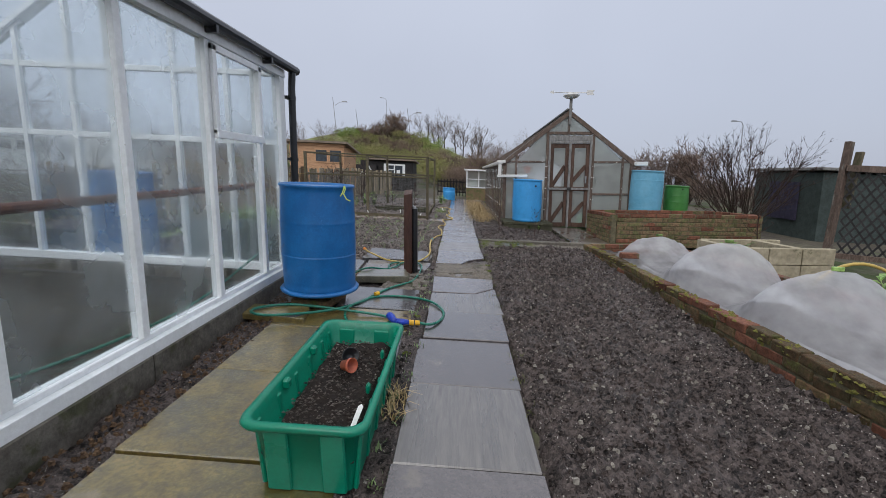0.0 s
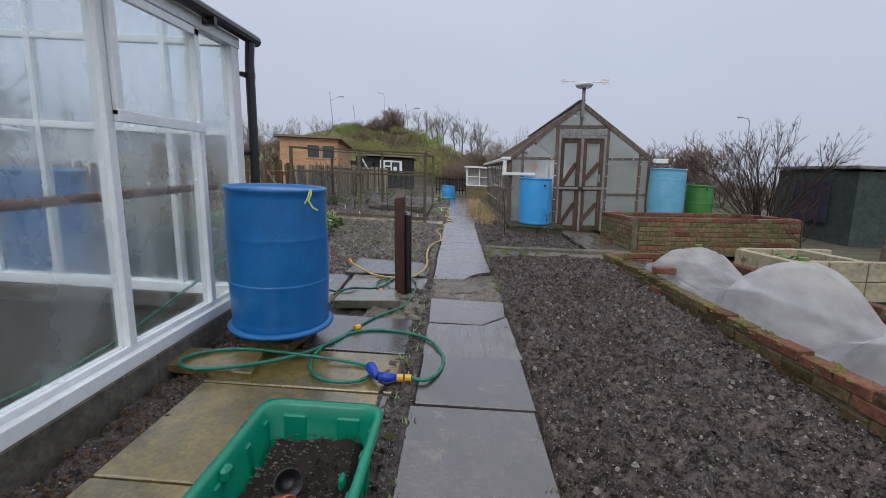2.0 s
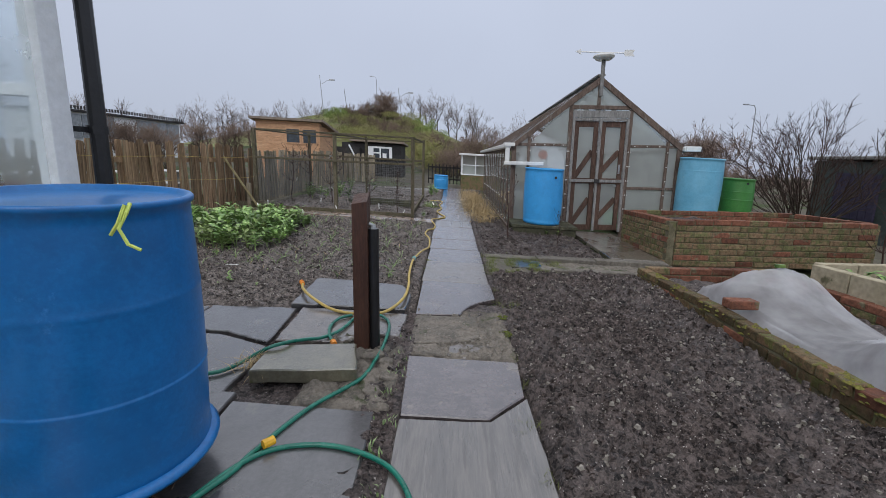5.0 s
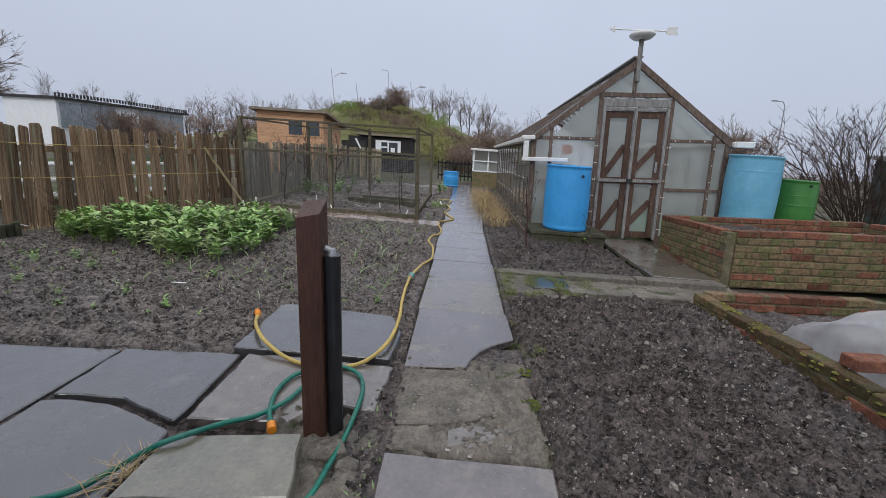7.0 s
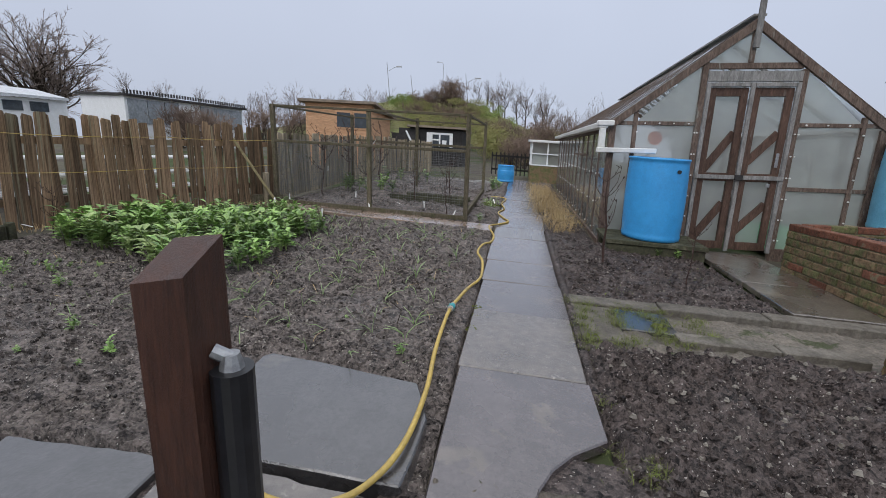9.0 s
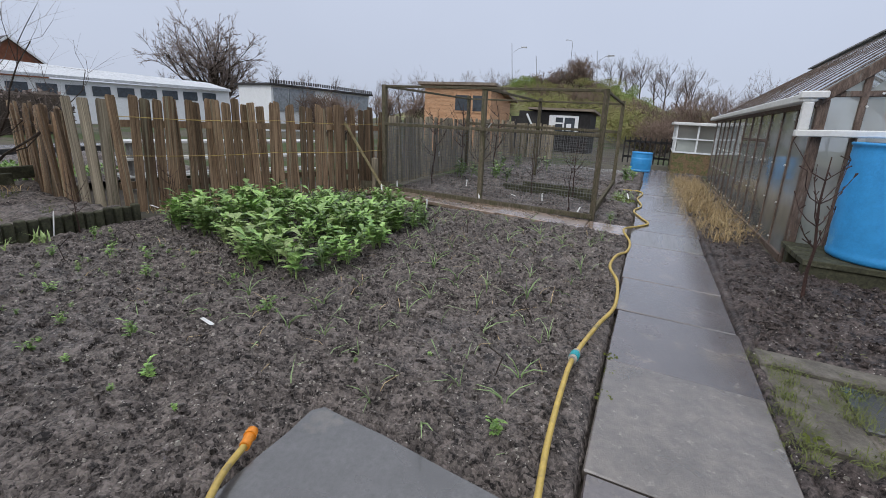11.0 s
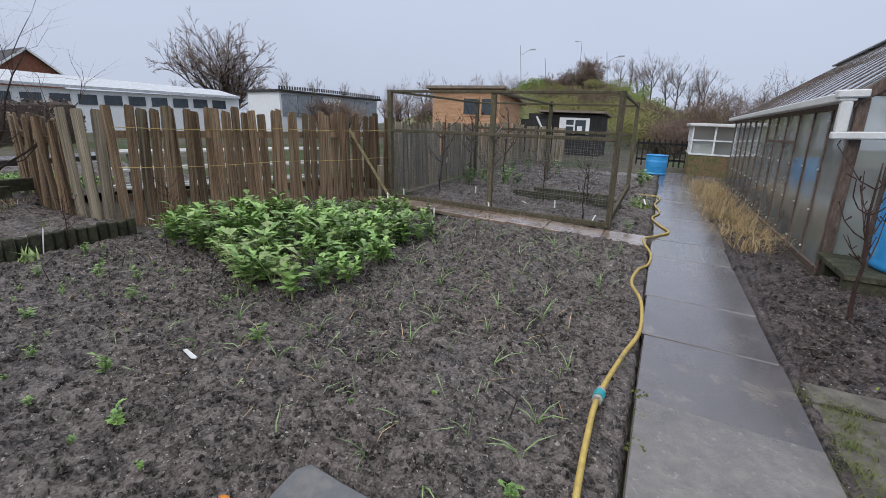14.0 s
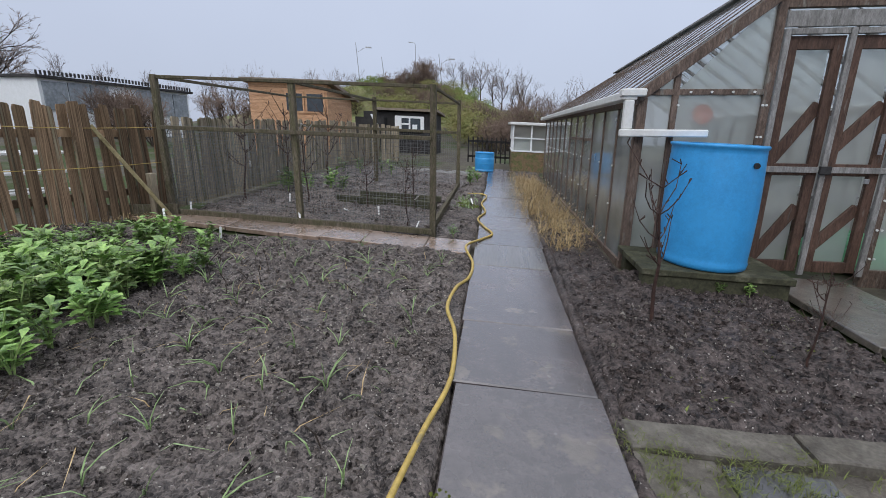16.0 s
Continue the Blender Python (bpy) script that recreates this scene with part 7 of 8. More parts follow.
tufts("bed_weeds", "sparse weeds on the log-edged bed", M_GRASS, [(rs_.uniform(-6.5, -4.6), rs_.uniform(5.2, 6.9)) for _ in range(26)], 18, 0.05, 77, 0.06, 0.005, 1.2, 0.09)
tufts("bed_weeds", "dead stalks and grass at the back of the log-edged bed", M_DRY, [(rs_.uniform(-6.6, -6.1), rs_.uniform(5.2, 6.9)) for _ in range(22)], 16, 0.14, 78, 0.07, 0.003, 1.4, 0.09)
tufts("bed_weeds", "weeds and dead stalks beneath the paling fence", M_DRY, [(-4.75 + 0.355 * (y_ - 7.3), y_) for y_ in [7.4 + 0.13 * i for i in range(20)]], 14, 0.12, 79, 0.06, 0.003, 1.2)
moss_pad([(rs_.uniform(2.0, 2.06), rs_.uniform(0.4, 6.4), 0.03) for _ in range(3)], 6)


# ======== hedges and the conifer ========
def leaf_mass(name, label, m, blobs, per, size, seed):
    """Hedge foliage of many small leaves in uneven clumps."""
    r, sh = random.Random(seed), Shape()
    for x, y, z, rx_, rz_ in blobs:
        for _ in range(per):
            u, a = r.uniform(-1, 1), r.uniform(0, 6.283)
            q = r.random() ** 0.4
            c = math.sqrt(1 - u * u)
            px_, py_, pz_ = x + rx_ * q * c * math.cos(a), y + rx_ * q * c * math.sin(a), z + rz_ * q * u
            s = size * r.uniform(0.5, 1.3)
            t1 = Vector((r.gauss(0, 1), r.gauss(0, 1), r.gauss(0, 1))).normalized() * s
            t2 = t1.orthogonal().normalized() * s * 0.5
            p = Vector((px_, py_, pz_))
            sh.add([p - t1, p + t2, p + t1, p - t2], [(0, 1, 2, 3)])
    x, y = blobs[0][0], blobs[0][1]
    return single(sh, name, m, label, "hedge", x, y, kind="stuff")


hb = []
for az, d, hh, w in ((-13.5, 52, 1.5, 3.2), (-10.5, 53, 1.4, 3.2), (-8, 52, 1.5, 3.2), (-5.5, 47, 1.5, 2.8), (-9.5, 59, 1.3, 3.0), (-7, 57, 1.2, 3.0), (-15, 46, 2.0, 2.6), (-12, 44, 2.4, 3.0), (-9, 42, 2.6, 3.0), (-6.5, 38, 2.4, 2.8), (-4.5, 34, 2.2, 2.3), (-2.5, 30, 2.0, 1.9), (-1, 27, 1.6, 1.5), (-18, 48, 2.0, 3.0), (0.8, 29, 1.8, 1.8), (3, 31, 2.0, 2.0), (-21, 48, 2.2, 2.6)):
    x, y = polar(0, 3, az, d)
    for _ in range(4):
        hb.append((x + rt.gauss(0, w * .5), y + rt.gauss(0, w * .4), hill(x, y) + hh * rt.uniform(0.35, 0.8), w * rt.uniform(.4, .7), hh * rt.uniform(.3, .5)))
leaf_mass("hedge", "rough olive-green hedge and scrub at the foot of the hill", M_BUSH, hb, 800, 0.066, 91)
hb3 = []
for az, d, hh, w in ((-15.5, 55, 1.6, 1.6), (-14.2, 56, 1.5, 1.4), (-5.2, 55, 1.4, 1.6), (-4.2, 53, 1.6, 1.8), (-3.0, 50, 1.8, 1.8), (-1.8, 46, 2.2, 1.8), (-0.4, 40, 2.3, 1.7), (0.6, 36, 2.2, 1.5), (-2.8, 44, 1.7, 1.5), (1.4, 33, 1.7, 1.2)):
    x, y = polar(0, 3, az, d)
    for _ in range(5):
        hb3.append((x + rt.gauss(0, w * .5), y + rt.gauss(0, w * .4), hill(x, y) + hh * rt.uniform(0.3, 0.85), w * rt.uniform(.3, .6), hh * rt.uniform(.25, .45)))
leaf_mass("hedge", "bright green gorse bushes on the hillside", mat("gorse_leaf", (0.155, 0.235, 0.055), (0.235, 0.275, 0.085), 0.8, None, 0.6, 12, 0.1, wear=0.3), hb3, 520, 0.075, 93)
for az, d, sc in ((-12.8, 56, 0.7), (-11.6, 55, 0.75), (-10.2, 57, 0.8), (-8.8, 56, 0.75), (-7.6, 55, 0.65), (-6.4, 56, 0.6), (-11.0, 51, 0.8), (-9.4, 50, 0.85), (-8.0, 49, 0.8), (-6.6, 49, 0.7), (-1.0, 34, 0.9), (0.2, 31, 0.95), (1.2, 28, 0.9), (-0.2, 24, 0.75), (0.7, 22.5, 0.7), (-1.2, 26, 0.75), (1.8, 24, 0.8)):
    x, y = polar(0, 3, az, d)
    plant_at("bare_shrub", BUSHES[rt.randrange(3)], "tangled brown leafless thorn scrub", "shrub", x, y, sc, rt.uniform(0, 360), "thorn scrub by the hill", hill(x, y) - 0.1)
hb2 = [(polar(0, 2, az, 27)[0], polar(0, 2, az, 27)[1], 0.7 + 0.3 * math.sin(az), 1.4, 0.8) for az in range(22, 66, 3)]
leaf_mass("hedge", "low brown winter hedge beyond the plots", M_TWIG, hb2, 300, 0.09, 92)


def conifer():
    r, sh = random.Random(15), Shape()
    sh.tube([(0, 0, -0.2), (0, 0, 3.0), (0.05, 0, 6.4)], [0.22, 0.14, 0.02], 8, k=1)
    z = 0.7
    while z < 6.4:
        L = 2.1 * (1 - z / 6.7) ** 0.8 + 0.12
        for i in range(10):
            a = r.uniform(0, 6.283)
            Lq, dr = L * r.uniform(0.65, 1.1), r.uniform(-0.05, 0.35)
            for j in range(11):
                u = (j + 1) / 11
                p = Vector((math.cos(a) * Lq * u, math.sin(a) * Lq * u, z + dr * Lq * u - 0.15 * Lq * u * u))
                for q in range(4):
                    t1 = Vector((math.cos(a) + r.gauss(0, .8), math.sin(a) + r.gauss(0, .8), r.gauss(0.5, .9))).normalized() * r.uniform(0.14, 0.34)
                    t2 = Vector((r.gauss(0, 1), r.gauss(0, 1), r.gauss(0, 1))).normalized() * 0.05
                    sh.add([p, p + t1 * 0.5 + t2, p + t1, p + t1 * 0.5 - t2], [(0, 1, 2, 3)])
        z += 0.22
    x, y = polar(-0.4, 5, -84.5, 34)
    plant_at("conifer", sh.mesh("conifer", [M_FIR, M_BARK], lie=False), "dense dark green conifer with drooping boughs", "tree", x, y, 1.0, 0).matrix_basis @= Matrix.Diagonal((1.75, 1.75, 1.02, 1))


conifer()


def hedge_row(a, b, h, label, m, seed):
    """A thick clipped hedge: an added dark fill inside a skin of small leaves and twigs."""
    r, L = random.Random(seed), math.hypot(b[0] - a[0], b[1] - a[1])
    n, blobs, core = max(2, int(L / 0.7)), [], Shape()
    for i in range(n):
        u = (i + 0.5) / n
        x, y = a[0] + (b[0] - a[0]) * u, a[1] + (b[1] - a[1]) * u
        hh = h * r.uniform(0.9, 1.08)
        # dark solid added inside, so that nothing bright shows through the leaves
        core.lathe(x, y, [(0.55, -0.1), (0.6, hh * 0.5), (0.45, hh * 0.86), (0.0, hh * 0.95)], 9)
        blobs.append((x, y, hh * 0.52, 0.66, hh * 0.52))
    ob = leaf_mass("hedge", label, m, blobs, 480, 0.07, seed)
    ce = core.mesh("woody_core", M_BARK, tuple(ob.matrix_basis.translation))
    tagged(new("woody_core", ce), "dark solid fill added behind the hedge leaves").parent = ob


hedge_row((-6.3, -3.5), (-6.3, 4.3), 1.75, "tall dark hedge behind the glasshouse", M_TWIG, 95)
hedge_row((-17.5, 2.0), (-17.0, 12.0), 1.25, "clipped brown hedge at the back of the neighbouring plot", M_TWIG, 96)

# ======== sheds, houses and poles in the distance ========
def summerhouse():
    t = thing("summerhouse", "orange shiplap timber summerhouse with a sloping felt roof", "shed", -6.2, 18.6)
    x0, x1, y0, y1 = -7.15, -4.85, 17.6, 19.6
    sh = Shape()
    z = -0.1
    while z < 1.85:
        sh.box(x0, y0, z, x1, y1, z + 0.10)
        sh.box(x0 + 0.012, y0 + 0.012, z + 0.10, x1 - 0.012, y1 - 0.012, z + 0.115)
        z += 0.115
    part(sh, "wall", M_ORWOOD, t)
    rf = Shape().add([(x0 - .15, y0 - .2, 2.0), (x1 + .2, y0 - .2, 2.0), (x1 + .2, y1 + .2, 1.62), (x0 - .15, y1 + .2, 1.62), (x0 - .15, y0 - .2, 2.08), (x1 + .2, y0 - .2, 2.08), (x1 + .2, y1 + .2, 1.70), (x0 - .15, y1 + .2, 1.70)],
                     [(3, 2, 1, 0), (4, 5, 6, 7), (0, 1, 5, 4), (1, 2, 6, 5), (2, 3, 7, 6), (3, 0, 4, 7)])
    part(rf, "roof", M_FELT, t)
    part(Shape().box(x0, y0, 1.86, x1, y0 + 0.3, 1.985), "fascia", M_ORWOOD, t)
    for wx in (-6.05, -5.45):
        w = part(Shape().box(wx - 0.03, y0 - 0.03, 1.2, wx + 0.53, y0 - 0.004, 1.76), "window", M_ORWOOD, t)
        part(Shape().box(wx + 0.02, y0 - 0.04, 1.25, wx + 0.48, y0 - 0.032, 1.71), "pane", M_DARKGLASS, w)


summerhouse()


def black_shed():
    t = thing("black_shed", "low black boarded shed with a white-framed window", "shed", -3.5, 22.6)
    part(Shape().box(-5.2, 22.0, -0.1, -2.45, 23.8, 1.42), "wall", M_DARKWOOD, t)
    part(Shape().beam((-3.55, 21.8, 1.52), (-3.55, 24.0, 1.46), 2.5, 0.08), "roof", M_FELT, t)
    part(Shape().box(-5.4, 21.6, -0.1, -4.3, 21.98, 1.2), "side_wall", M_DARKWOOD, t)
    w = part(Shape().box(-3.97, 21.93, 0.72, -3.72, 21.99, 1.3).box(-3.72, 21.93, 1.22, -2.86, 21.99, 1.3).box(-2.99, 21.93, 0.72, -2.86, 21.99, 1.22).box(-3.72, 21.93, 0.98, -3.42, 21.99, 1.04).box(-3.44, 21.93, 0.72, -3.38, 21.99, 1.22), "window", M_WHITE, t)
    part(Shape().box(-3.72, 21.96, 0.72, -2.99, 21.995, 1.22), "pane", M_DARKGLASS, w)
    part(Shape().box(-3.30, 21.94, 0.74, -3.12, 21.958, 1.0), "curtain", M_WHITE, w)
    part(Shape().beam((-4.45, 21.5, 0.75), (-4.75, 21.5, 1.3), 0.12, 0.05), "leaning_board", M_WHITE, t)


black_shed()


def white_shed():
    t = thing("white_shed", "white shed with a glazed side and a toothed roof edge", "shed", -17.2, 22.9)
    def turned(sh):
        c, s = math.cos(radians(76)), math.sin(radians(76))
        sh.v = [(-17.2 + x * c - y * s, 22.9 + x * s + y * c, z) for x, y, z in sh.v]
        return sh
    part(turned(Shape().box(-2.85, -1.55, -0.1, 3.0, 1.6, 2.0)), "wall", M_WHITE, t)
    pale = mat("pale_window_glass", (0.34, 0.37, 0.39), (0.25, 0.28, 0.30), 0.15, 0.1, 2, 10, 0.0)
    for wa, wb in ((-2.75, -2.0), (-1.95, -1.25), (-1.2, -0.55), (0.55, 1.35), (1.40, 2.15), (2.2, 2.9)):
        part(turned(Shape().box(wa, -1.60, 0.9, wb, -1.552, 1.9)), "window", pale, t)
    rf = Shape().box(-2.98, -1.75, 2.004, 3.15, 1.75, 2.10)
    for i in range(46):
        rf.box(-2.95 + i * 0.132, -1.75, 2.10, -2.90 + i * 0.132, -1.69, 2.25)
    part(turned(rf), "roof", M_DARKWOOD, t)


white_shed()


def long_building():
    t = thing("long_building", "long low white building with a shallow white roof", "building", -27, 17)
    ax, ay = polar(-0.4, 5, -76, 25)
    bx, by = polar(-0.4, 5, -52, 27)
    n = Vector((by - ay, -(bx - ax), 0)).normalized()
    b = Shape().beam((ax, ay, 0.85), (bx, by, 0.75), 0.3, 1.9)
    part(b, "wall", M_WHITE, t)
    ux, uy = (bx - ax), (by - ay)
    wn_ = Shape()
    for i in range(11):
        u = (i + 0.5) / 12
        wn_.beam((ax + ux * u + n[0] * 0.17, ay + uy * u + n[1] * 0.17, 1.35), (ax + ux * (u + 0.06) + n[0] * 0.17, ay + uy * (u + 0.06) + n[1] * 0.17, 1.35), 0.05, 0.42)
    part(wn_, "window", M_DARKGLASS, t)
    rs = Shape()
    o = [(ax + n[0] * 0.4, ay + n[1] * 0.4, 1.86), (bx + n[0] * 0.4, by + n[1] * 0.4, 1.70), (bx - n[0] * 2.6, by - n[1] * 2.6, 2.15), (ax - n[0] * 2.6, ay - n[1] * 2.6, 2.55)]
    rs.add(o + [(p[0], p[1], p[2] + 0.12) for p in o], [(3, 2, 1, 0), (4, 5, 6, 7), (0, 1, 5, 4), (1, 2, 6, 5), (2, 3, 7, 6), (3, 0, 4, 7)])
    part(rs, "roof", M_ROOFW, t)


long_building()


def house():
    x, y = polar(-0.4, 5, -71.2, 74)
    t = thing("house", "red brick house with a gabled tile roof and white barge boards", "house", x, y)
    part(Shape().box(x - 3, y - 3.1, -0.5, x + 5, y + 3.1, 5.8), "wall", M_HOUSE, t)
    gb_ = Shape().add([(x + 5, y - 3.1, 5.8), (x + 5, y + 3.1, 5.8), (x + 5, y, 8.3), (x - 3, y - 3.1, 5.8), (x - 3, y + 3.1, 5.8), (x - 3, y, 8.3)], [(0, 1, 2), (5, 4, 3), (0, 2, 5, 3), (2, 1, 4, 5)])
    part(gb_, "gable", M_HOUSE, t)
    part(Shape().beam((x + 1, y - 3.5, 5.63), (x + 1, y, 8.45), 8.6, 0.16).beam((x + 1, y + 3.5, 5.63), (x + 1, y, 8.45), 8.6, 0.16), "roof", M_SLATE, t)
    part(Shape().beam((x + 5.35, y - 3.5, 5.56), (x + 5.35, y, 8.38), 0.08, 0.22).beam((x + 5.35, y + 3.5, 5.56), (x + 5.35, y, 8.38), 0.08, 0.22), "barge_board", M_WHITE, t)


house()
tent = Shape()
tx, ty = polar(-0.4, 5, -88, 24)
tent.add([(tx - 2, ty - 2.2, 1.15), (tx + 2, ty - 2.2, 1.15), (tx + 2, ty + 2.2, 1.15), (tx - 2, ty + 2.2, 1.15), (tx, ty, 1.55)], [(0, 1, 4), (1, 2, 4), (2, 3, 4), (3, 0, 4), (3, 2, 1, 0)])
for sx in (-1.9, 1.9):
    for sy in (-2.1, 2.1):
        tent.box(tx + sx - .04, ty + sy - .04, -0.1, tx + sx + .04, ty + sy + .04, 1.15)
single(tent, "gazebo", M_GREYTIMBER, "pale grey gazebo roof beyond the hedge", "gazebo", tx, ty)


def pole(az, d, el, label, kind_):
    x, y = polar(0, 3.15, az, d)
    zt = 1.23 + d * math.tan(radians(el)) - g(x, y)
    h0 = hill(x, y) - 0.5
    t = thing("street_lamp" if kind_ == 1 else "mast", label, "lamp post" if kind_ == 1 else "mast", x, y)
    sh = Shape()
    if kind_ == 1:
        sh.tube([(x, y, h0), (x, y, zt - 0.3), (x - 0.15, y, zt), (x - 0.7, y, zt + 0.05)], [0.05, 0.035, 0.03, 0.025], 8)
        sh.box(x - 0.95, y - 0.08, zt + 0.02, x - 0.6, y + 0.08, zt + 0.1)
    else:
        sh.tube([(x, y, h0), (x - 0.5, y, zt)], [0.06, 0.04], 8)
        if kind_ == 2:
            sh.tube([(x - 0.2, y, zt - 1.2), (x + 0.6, y, zt - 0.7), (x + 1.3, y, zt - 0.6)], 0.03, 5)
            sh.box(x + 0.9, y - 0.1, zt - 0.66, x + 1.7, y + 0.1, zt - 0.5)
    part(sh, "column", M_GALV, t)


pole(-17.0, 66, 11.6, "leaning mast with a side arm on the hill", 2)
pole(-14.0, 68, 10.2, "thin pole on the hill", 0)
pole(-10.3, 66, 11.8, "street lamp on the hill", 1)
pole(-7.0, 64, 10.6, "thin mast with a crossbar on the hill", 2)
pole(35.0, 40, 7.7, "street lamp beyond the plots", 1)
ft = Shape()
for i in range(14):
    ft.box(-1.0 + i * 0.14, 18.9, 0.0, -0.96 + i * 0.14, 18.94, 0.75)
ft.box(-1.0, 18.9, 0.6, 0.9, 18.94, 0.66).box(-1.0, 18.9, 0.15, 0.9, 18.94, 0.21)
single(ft, "gate", M_DARKWOOD, "dark slatted gate at the end of the path", "gate", 0, 18.9)
sheet = Shape()
for i in range(10):
    sheet.lathe(-1.9 + i * 0.12, 15.6 + 0.1 * math.sin(i * 2), [(0.12, 0.0), (0.09, 0.04 + 0.02 * math.sin(i)), (0.0, 0.06)], 8)
single(sheet, "ground_sheet", M_GREYTIMBER, "crumpled pale sheet lying on the far bed", "sheet", -1.4, 15.6, smooth=True)


# ======== brickwork, piece by piece ========
palings()
BRICK_ME = {}
for nm, m in (("red", M_BRICK), ("moss", M_BRICKMOSS), ("dark", M_BRICKDARK)):
    for v in range(3):
        rg = random.Random(400 + v)
        sh = Shape().box(-0.1075, -0.051, -0.0325, 0.1075, 0.051, 0.0325)
        sh.v = [(a + rg.uniform(-.003, .003), b + rg.uniform(-.002, .002), c + rg.uniform(-.002, .002)) for a, b, c in sh.v]
        BRICK_ME[nm, v] = sh.mesh("brick", m, lie=False, bevel=0.006)


def brick_wall(name, label, a, b, top, courses, red_top=1, seed=1, step=0.225, red_share=0.25, other="moss", fall=0.0, loose=1.0):
    """A level half-brick wall from a to b with its coping at the true height top."""
    r = random.Random(seed)
    p = tagged(new(name), label, "brick wall", "", "structure")
    L = math.hypot(b[0] - a[0], b[1] - a[1])
    yaw = math.degrees(math.atan2(b[1] - a[1], b[0] - a[0]))
    core = Shape()
    c, s = math.cos(radians(yaw)), math.sin(radians(yaw))
    zb = top - courses * 0.075 - 0.005
    core.beam((a[0], a[1], (top + zb) / 2 - 0.012), (b[0], b[1], (top + zb) / 2 - 0.012 - fall * L), 0.084, top - zb - 0.03)
    part(core, "mortar", M_MORTAR, p, lie=False)
    for k in range(courses):
        z = top - 0.0375 - k * 0.075
        x = 0.1125 if k % 2 == 0 else 0.0
        while x < L:
            w = 1.0
            cx = x
            if x < 0.1:
                cx, w = 0.056, 0.5
            if cx + 0.1125 * w > L + 0.02:
                rest = L - (cx - 0.1125 * w)
                if rest < 0.05:
                    break
                cx, w = L - rest / 2, rest / 0.225
            px_, py_ = a[0] + c * cx, a[1] + s * cx
            z = top - 0.0375 - k * 0.075 - fall * cx + r.uniform(-0.003, 0.003) * loose
            if z > g(px_, py_) - 0.07:
                red = r.random() < (0.85 if k < red_top else red_share)
                ob = new("brick", BRICK_ME["red" if red else other, r.randrange(3)])
                ob.parent = p
                ob.matrix_basis = Matrix.Translation((px_, py_, z)) @ pose(0, 0, 0, r.uniform(-1, 1) * loose, r.uniform(-.8, .8) * loose, yaw + r.uniform(-1, 1) * loose + (180 if r.random() < .5 else 0)) @ Matrix.Diagonal((w * 0.995, 1.0 + r.uniform(-.02, .02) * loose, 1.0 + r.uniform(-.02, .02) * loose, 1))
            x += step
    return p


brick_wall("wall_low", "low mossy brick wall with a worn red coping", (2.03, 6.66), (2.03, -0.6), 0.272, 5, 0, 1, red_share=0.22, other="dark", fall=0.017, loose=3.2)
brick_wall("wall_low_end", "low red brick wall across the end of the bed", (2.09, 6.68), (3.55, 6.68), 0.262, 4, 2, 2, red_share=0.8)
brick_wall("wall_raised_front", "tall mossy brick face of a raised bed", (2.795, 7.54), (5.30, 7.54), 0.70, 8, 1, 3, red_share=0.14, loose=1.6)
brick_wall("wall_raised_side", "mossy pale brick side of a raised bed", (2.74, 8.92), (2.74, 7.488), 0.70, 8, 1, 4, red_share=0.08)
brick_wall("wall_raised_back", "red brick back of a raised bed", (2.80, 8.88), (5.28, 8.88), 0.70, 4, 4, 5)
brick_wall("wall_raised_end", "mossy brick end of a raised bed", (5.26, 7.60), (5.26, 8.82), 0.70, 8, 1, 6)
brick_wall("wall_low_far", "red brick inner edge of the low bed", (3.55, 6.62), (3.55, 0.5), 0.20, 4, 2, 7, red_share=0.7)


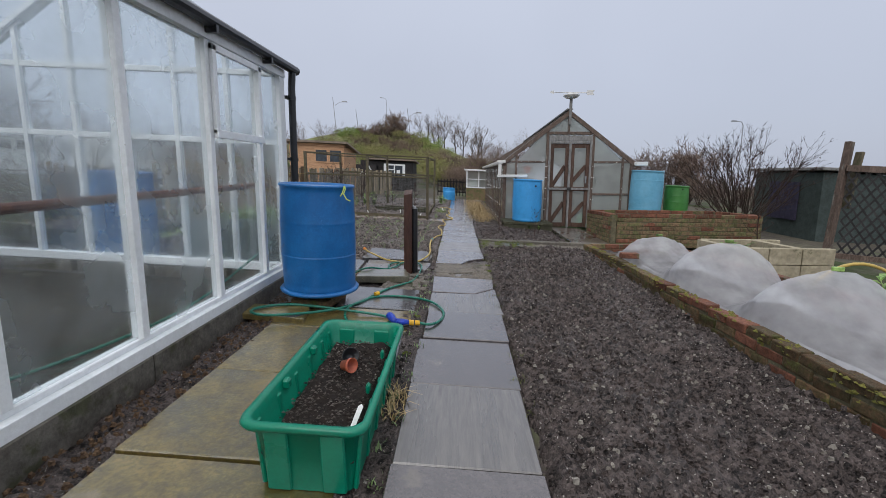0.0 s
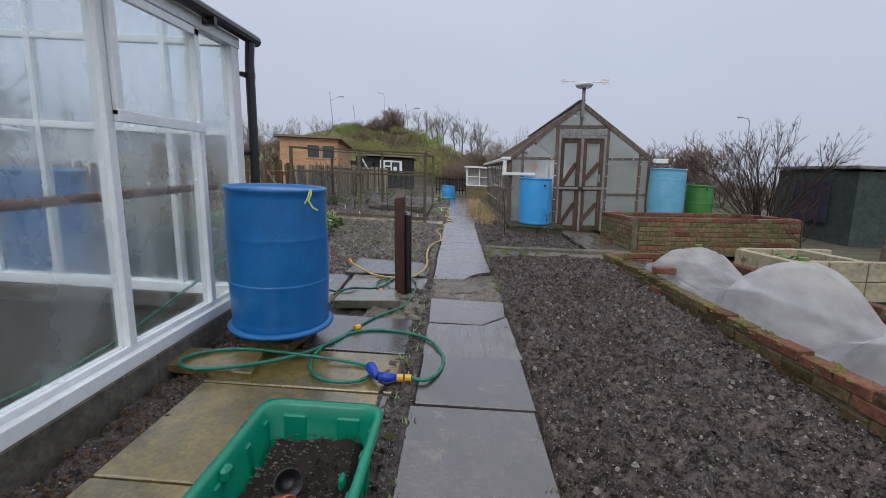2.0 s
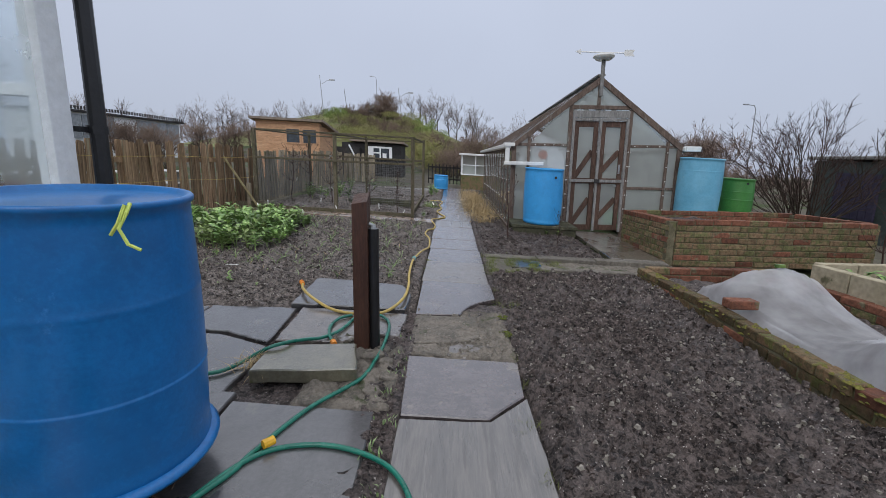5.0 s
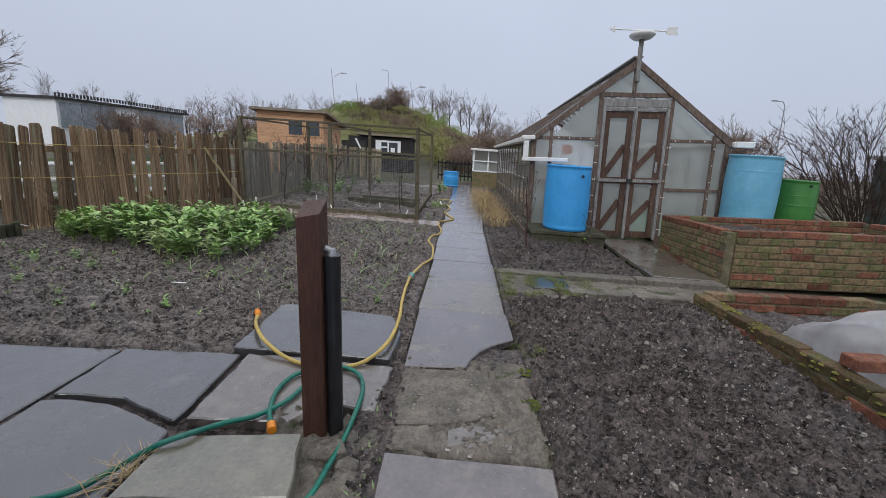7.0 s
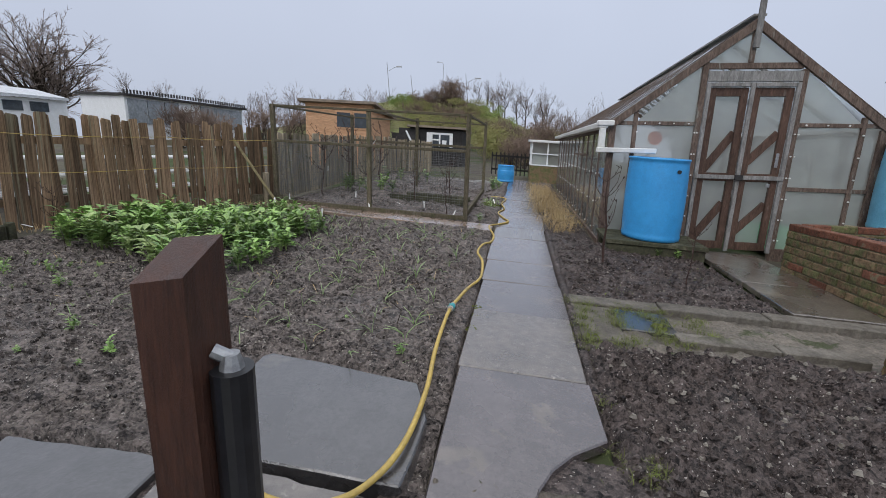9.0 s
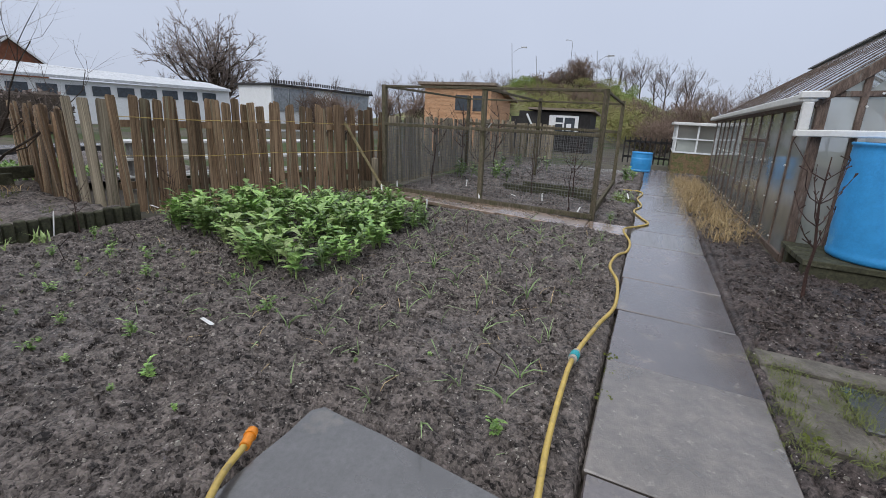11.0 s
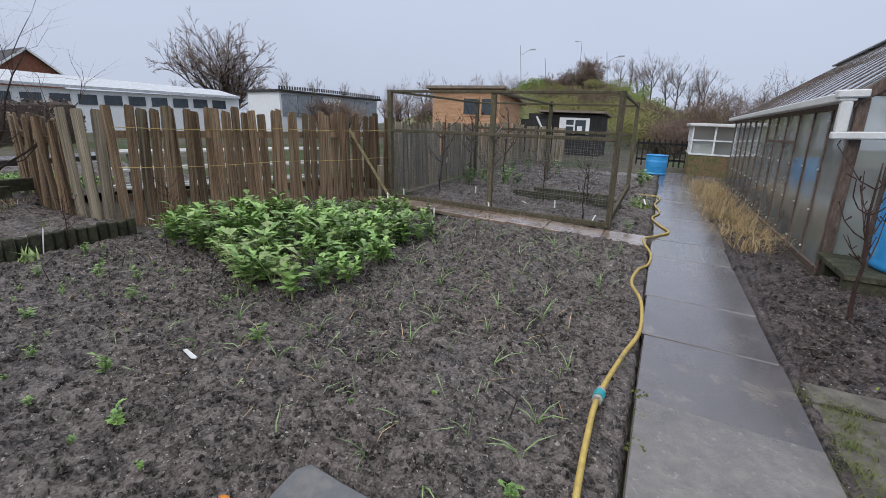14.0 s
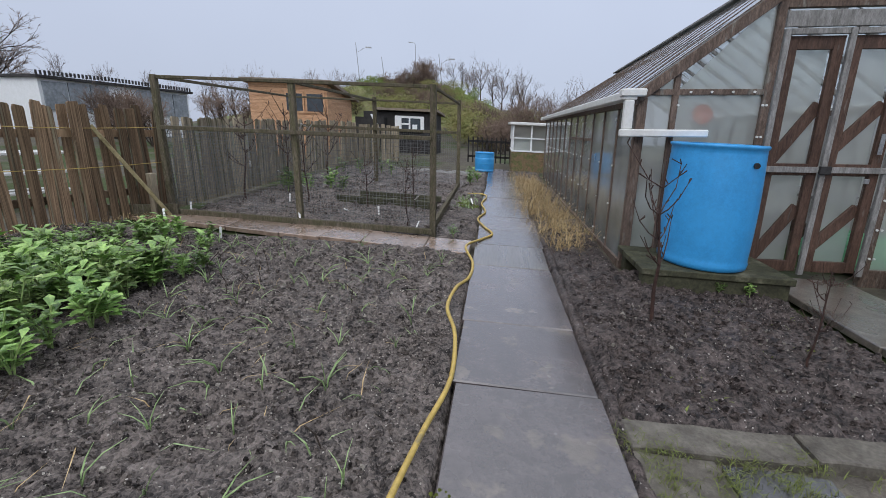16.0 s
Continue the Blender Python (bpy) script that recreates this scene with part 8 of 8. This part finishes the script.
def block_wall():
    p = tagged(new("wall_block"), "low cream concrete block wall of a raised bed", "block wall", "", "structure")
    for (ax_, ay_), (bx_, by_) in (((3.65, 5.59), (3.65, 6.42)), ((3.60, 5.53), (4.85, 5.53)), ((4.45, 5.59), (4.45, 6.42)), ((3.71, 6.47), (4.85, 6.47))):
        L = math.hypot(bx_ - ax_, by_ - ay_)
        n = max(1, round(L / 0.45))
        for i in range(n):
            u0, u1 = i / n, (i + 1) / n - 0.012 / L
            sh = Shape().beam((ax_ + (bx_ - ax_) * u0, ay_ + (by_ - ay_) * u0, 0.277), (ax_ + (bx_ - ax_) * u1, ay_ + (by_ - ay_) * u1, 0.277), 0.10, 0.215)
            part(sh, "block", M_BLOCK, p, lie=False, bevel=0.006)
            sh = Shape().beam((ax_ + (bx_ - ax_) * u0, ay_ + (by_ - ay_) * u0, 0.055), (ax_ + (bx_ - ax_) * u1, ay_ + (by_ - ay_) * u1, 0.055), 0.10, 0.215)
            part(sh, "block", M_BLOCK, p, lie=False, bevel=0.006)


block_wall()
hb_ = Shape().box(2.05, 5.24, 0.0, 2.26, 5.35, 0.066)
hb_.v = [(x, y, z + 0.262) for x, y, z in hb_.v]
single(hb_, "loose_brick", M_BRICK, "loose red brick weighing down the fleece", "brick", 2.1, 5.4, lie=False, bevel=0.006, group="loose bricks")
tufts("straw", "wisps of pale straw caught under a tilted slab", M_DRY, [(-1.10, 4.31), (-1.09, 4.38), (-1.08, 4.34)], 30, 0.11, 87, 0.035, 0.0018, 2.2, 0.012)


def wall_moss(seed):
    """Flat yellow-green cushions on the coping and outer face of the low wall."""
    r, sh = random.Random(seed), Shape()
    for _ in range(46):
        cy = r.uniform(0.6, 6.3)
        for _ in range(r.randint(4, 14)):
            x, y, q = 2.03 + r.uniform(-0.058, 0.05), cy + r.gauss(0, 0.05), r.uniform(0.010, 0.026)
            z = 0.266 - 0.017 * (6.66 - y)
            if r.random() < 0.3:
                x, z = 1.985, z - r.uniform(0.0, 0.10)
            n = 6
            ring = [(x + q * 0.8 * math.cos(k * 1.047), y + q * math.sin(k * 1.047), z - 0.004) for k in range(n)]
            sh.add(ring + [(x, y, z + q * 0.55)], [(k, (k + 1) % n, n) for k in range(n)])
    single(sh, "moss", mat("golden_moss", (0.235, 0.215, 0.055), (0.125, 0.125, 0.032), 0.95, None, 30, 120, 1.0), "golden-green moss cushions along the low brick wall", "moss", 2.03, 3.0, kind="stuff", lie=False, smooth=True)


wall_moss(8)
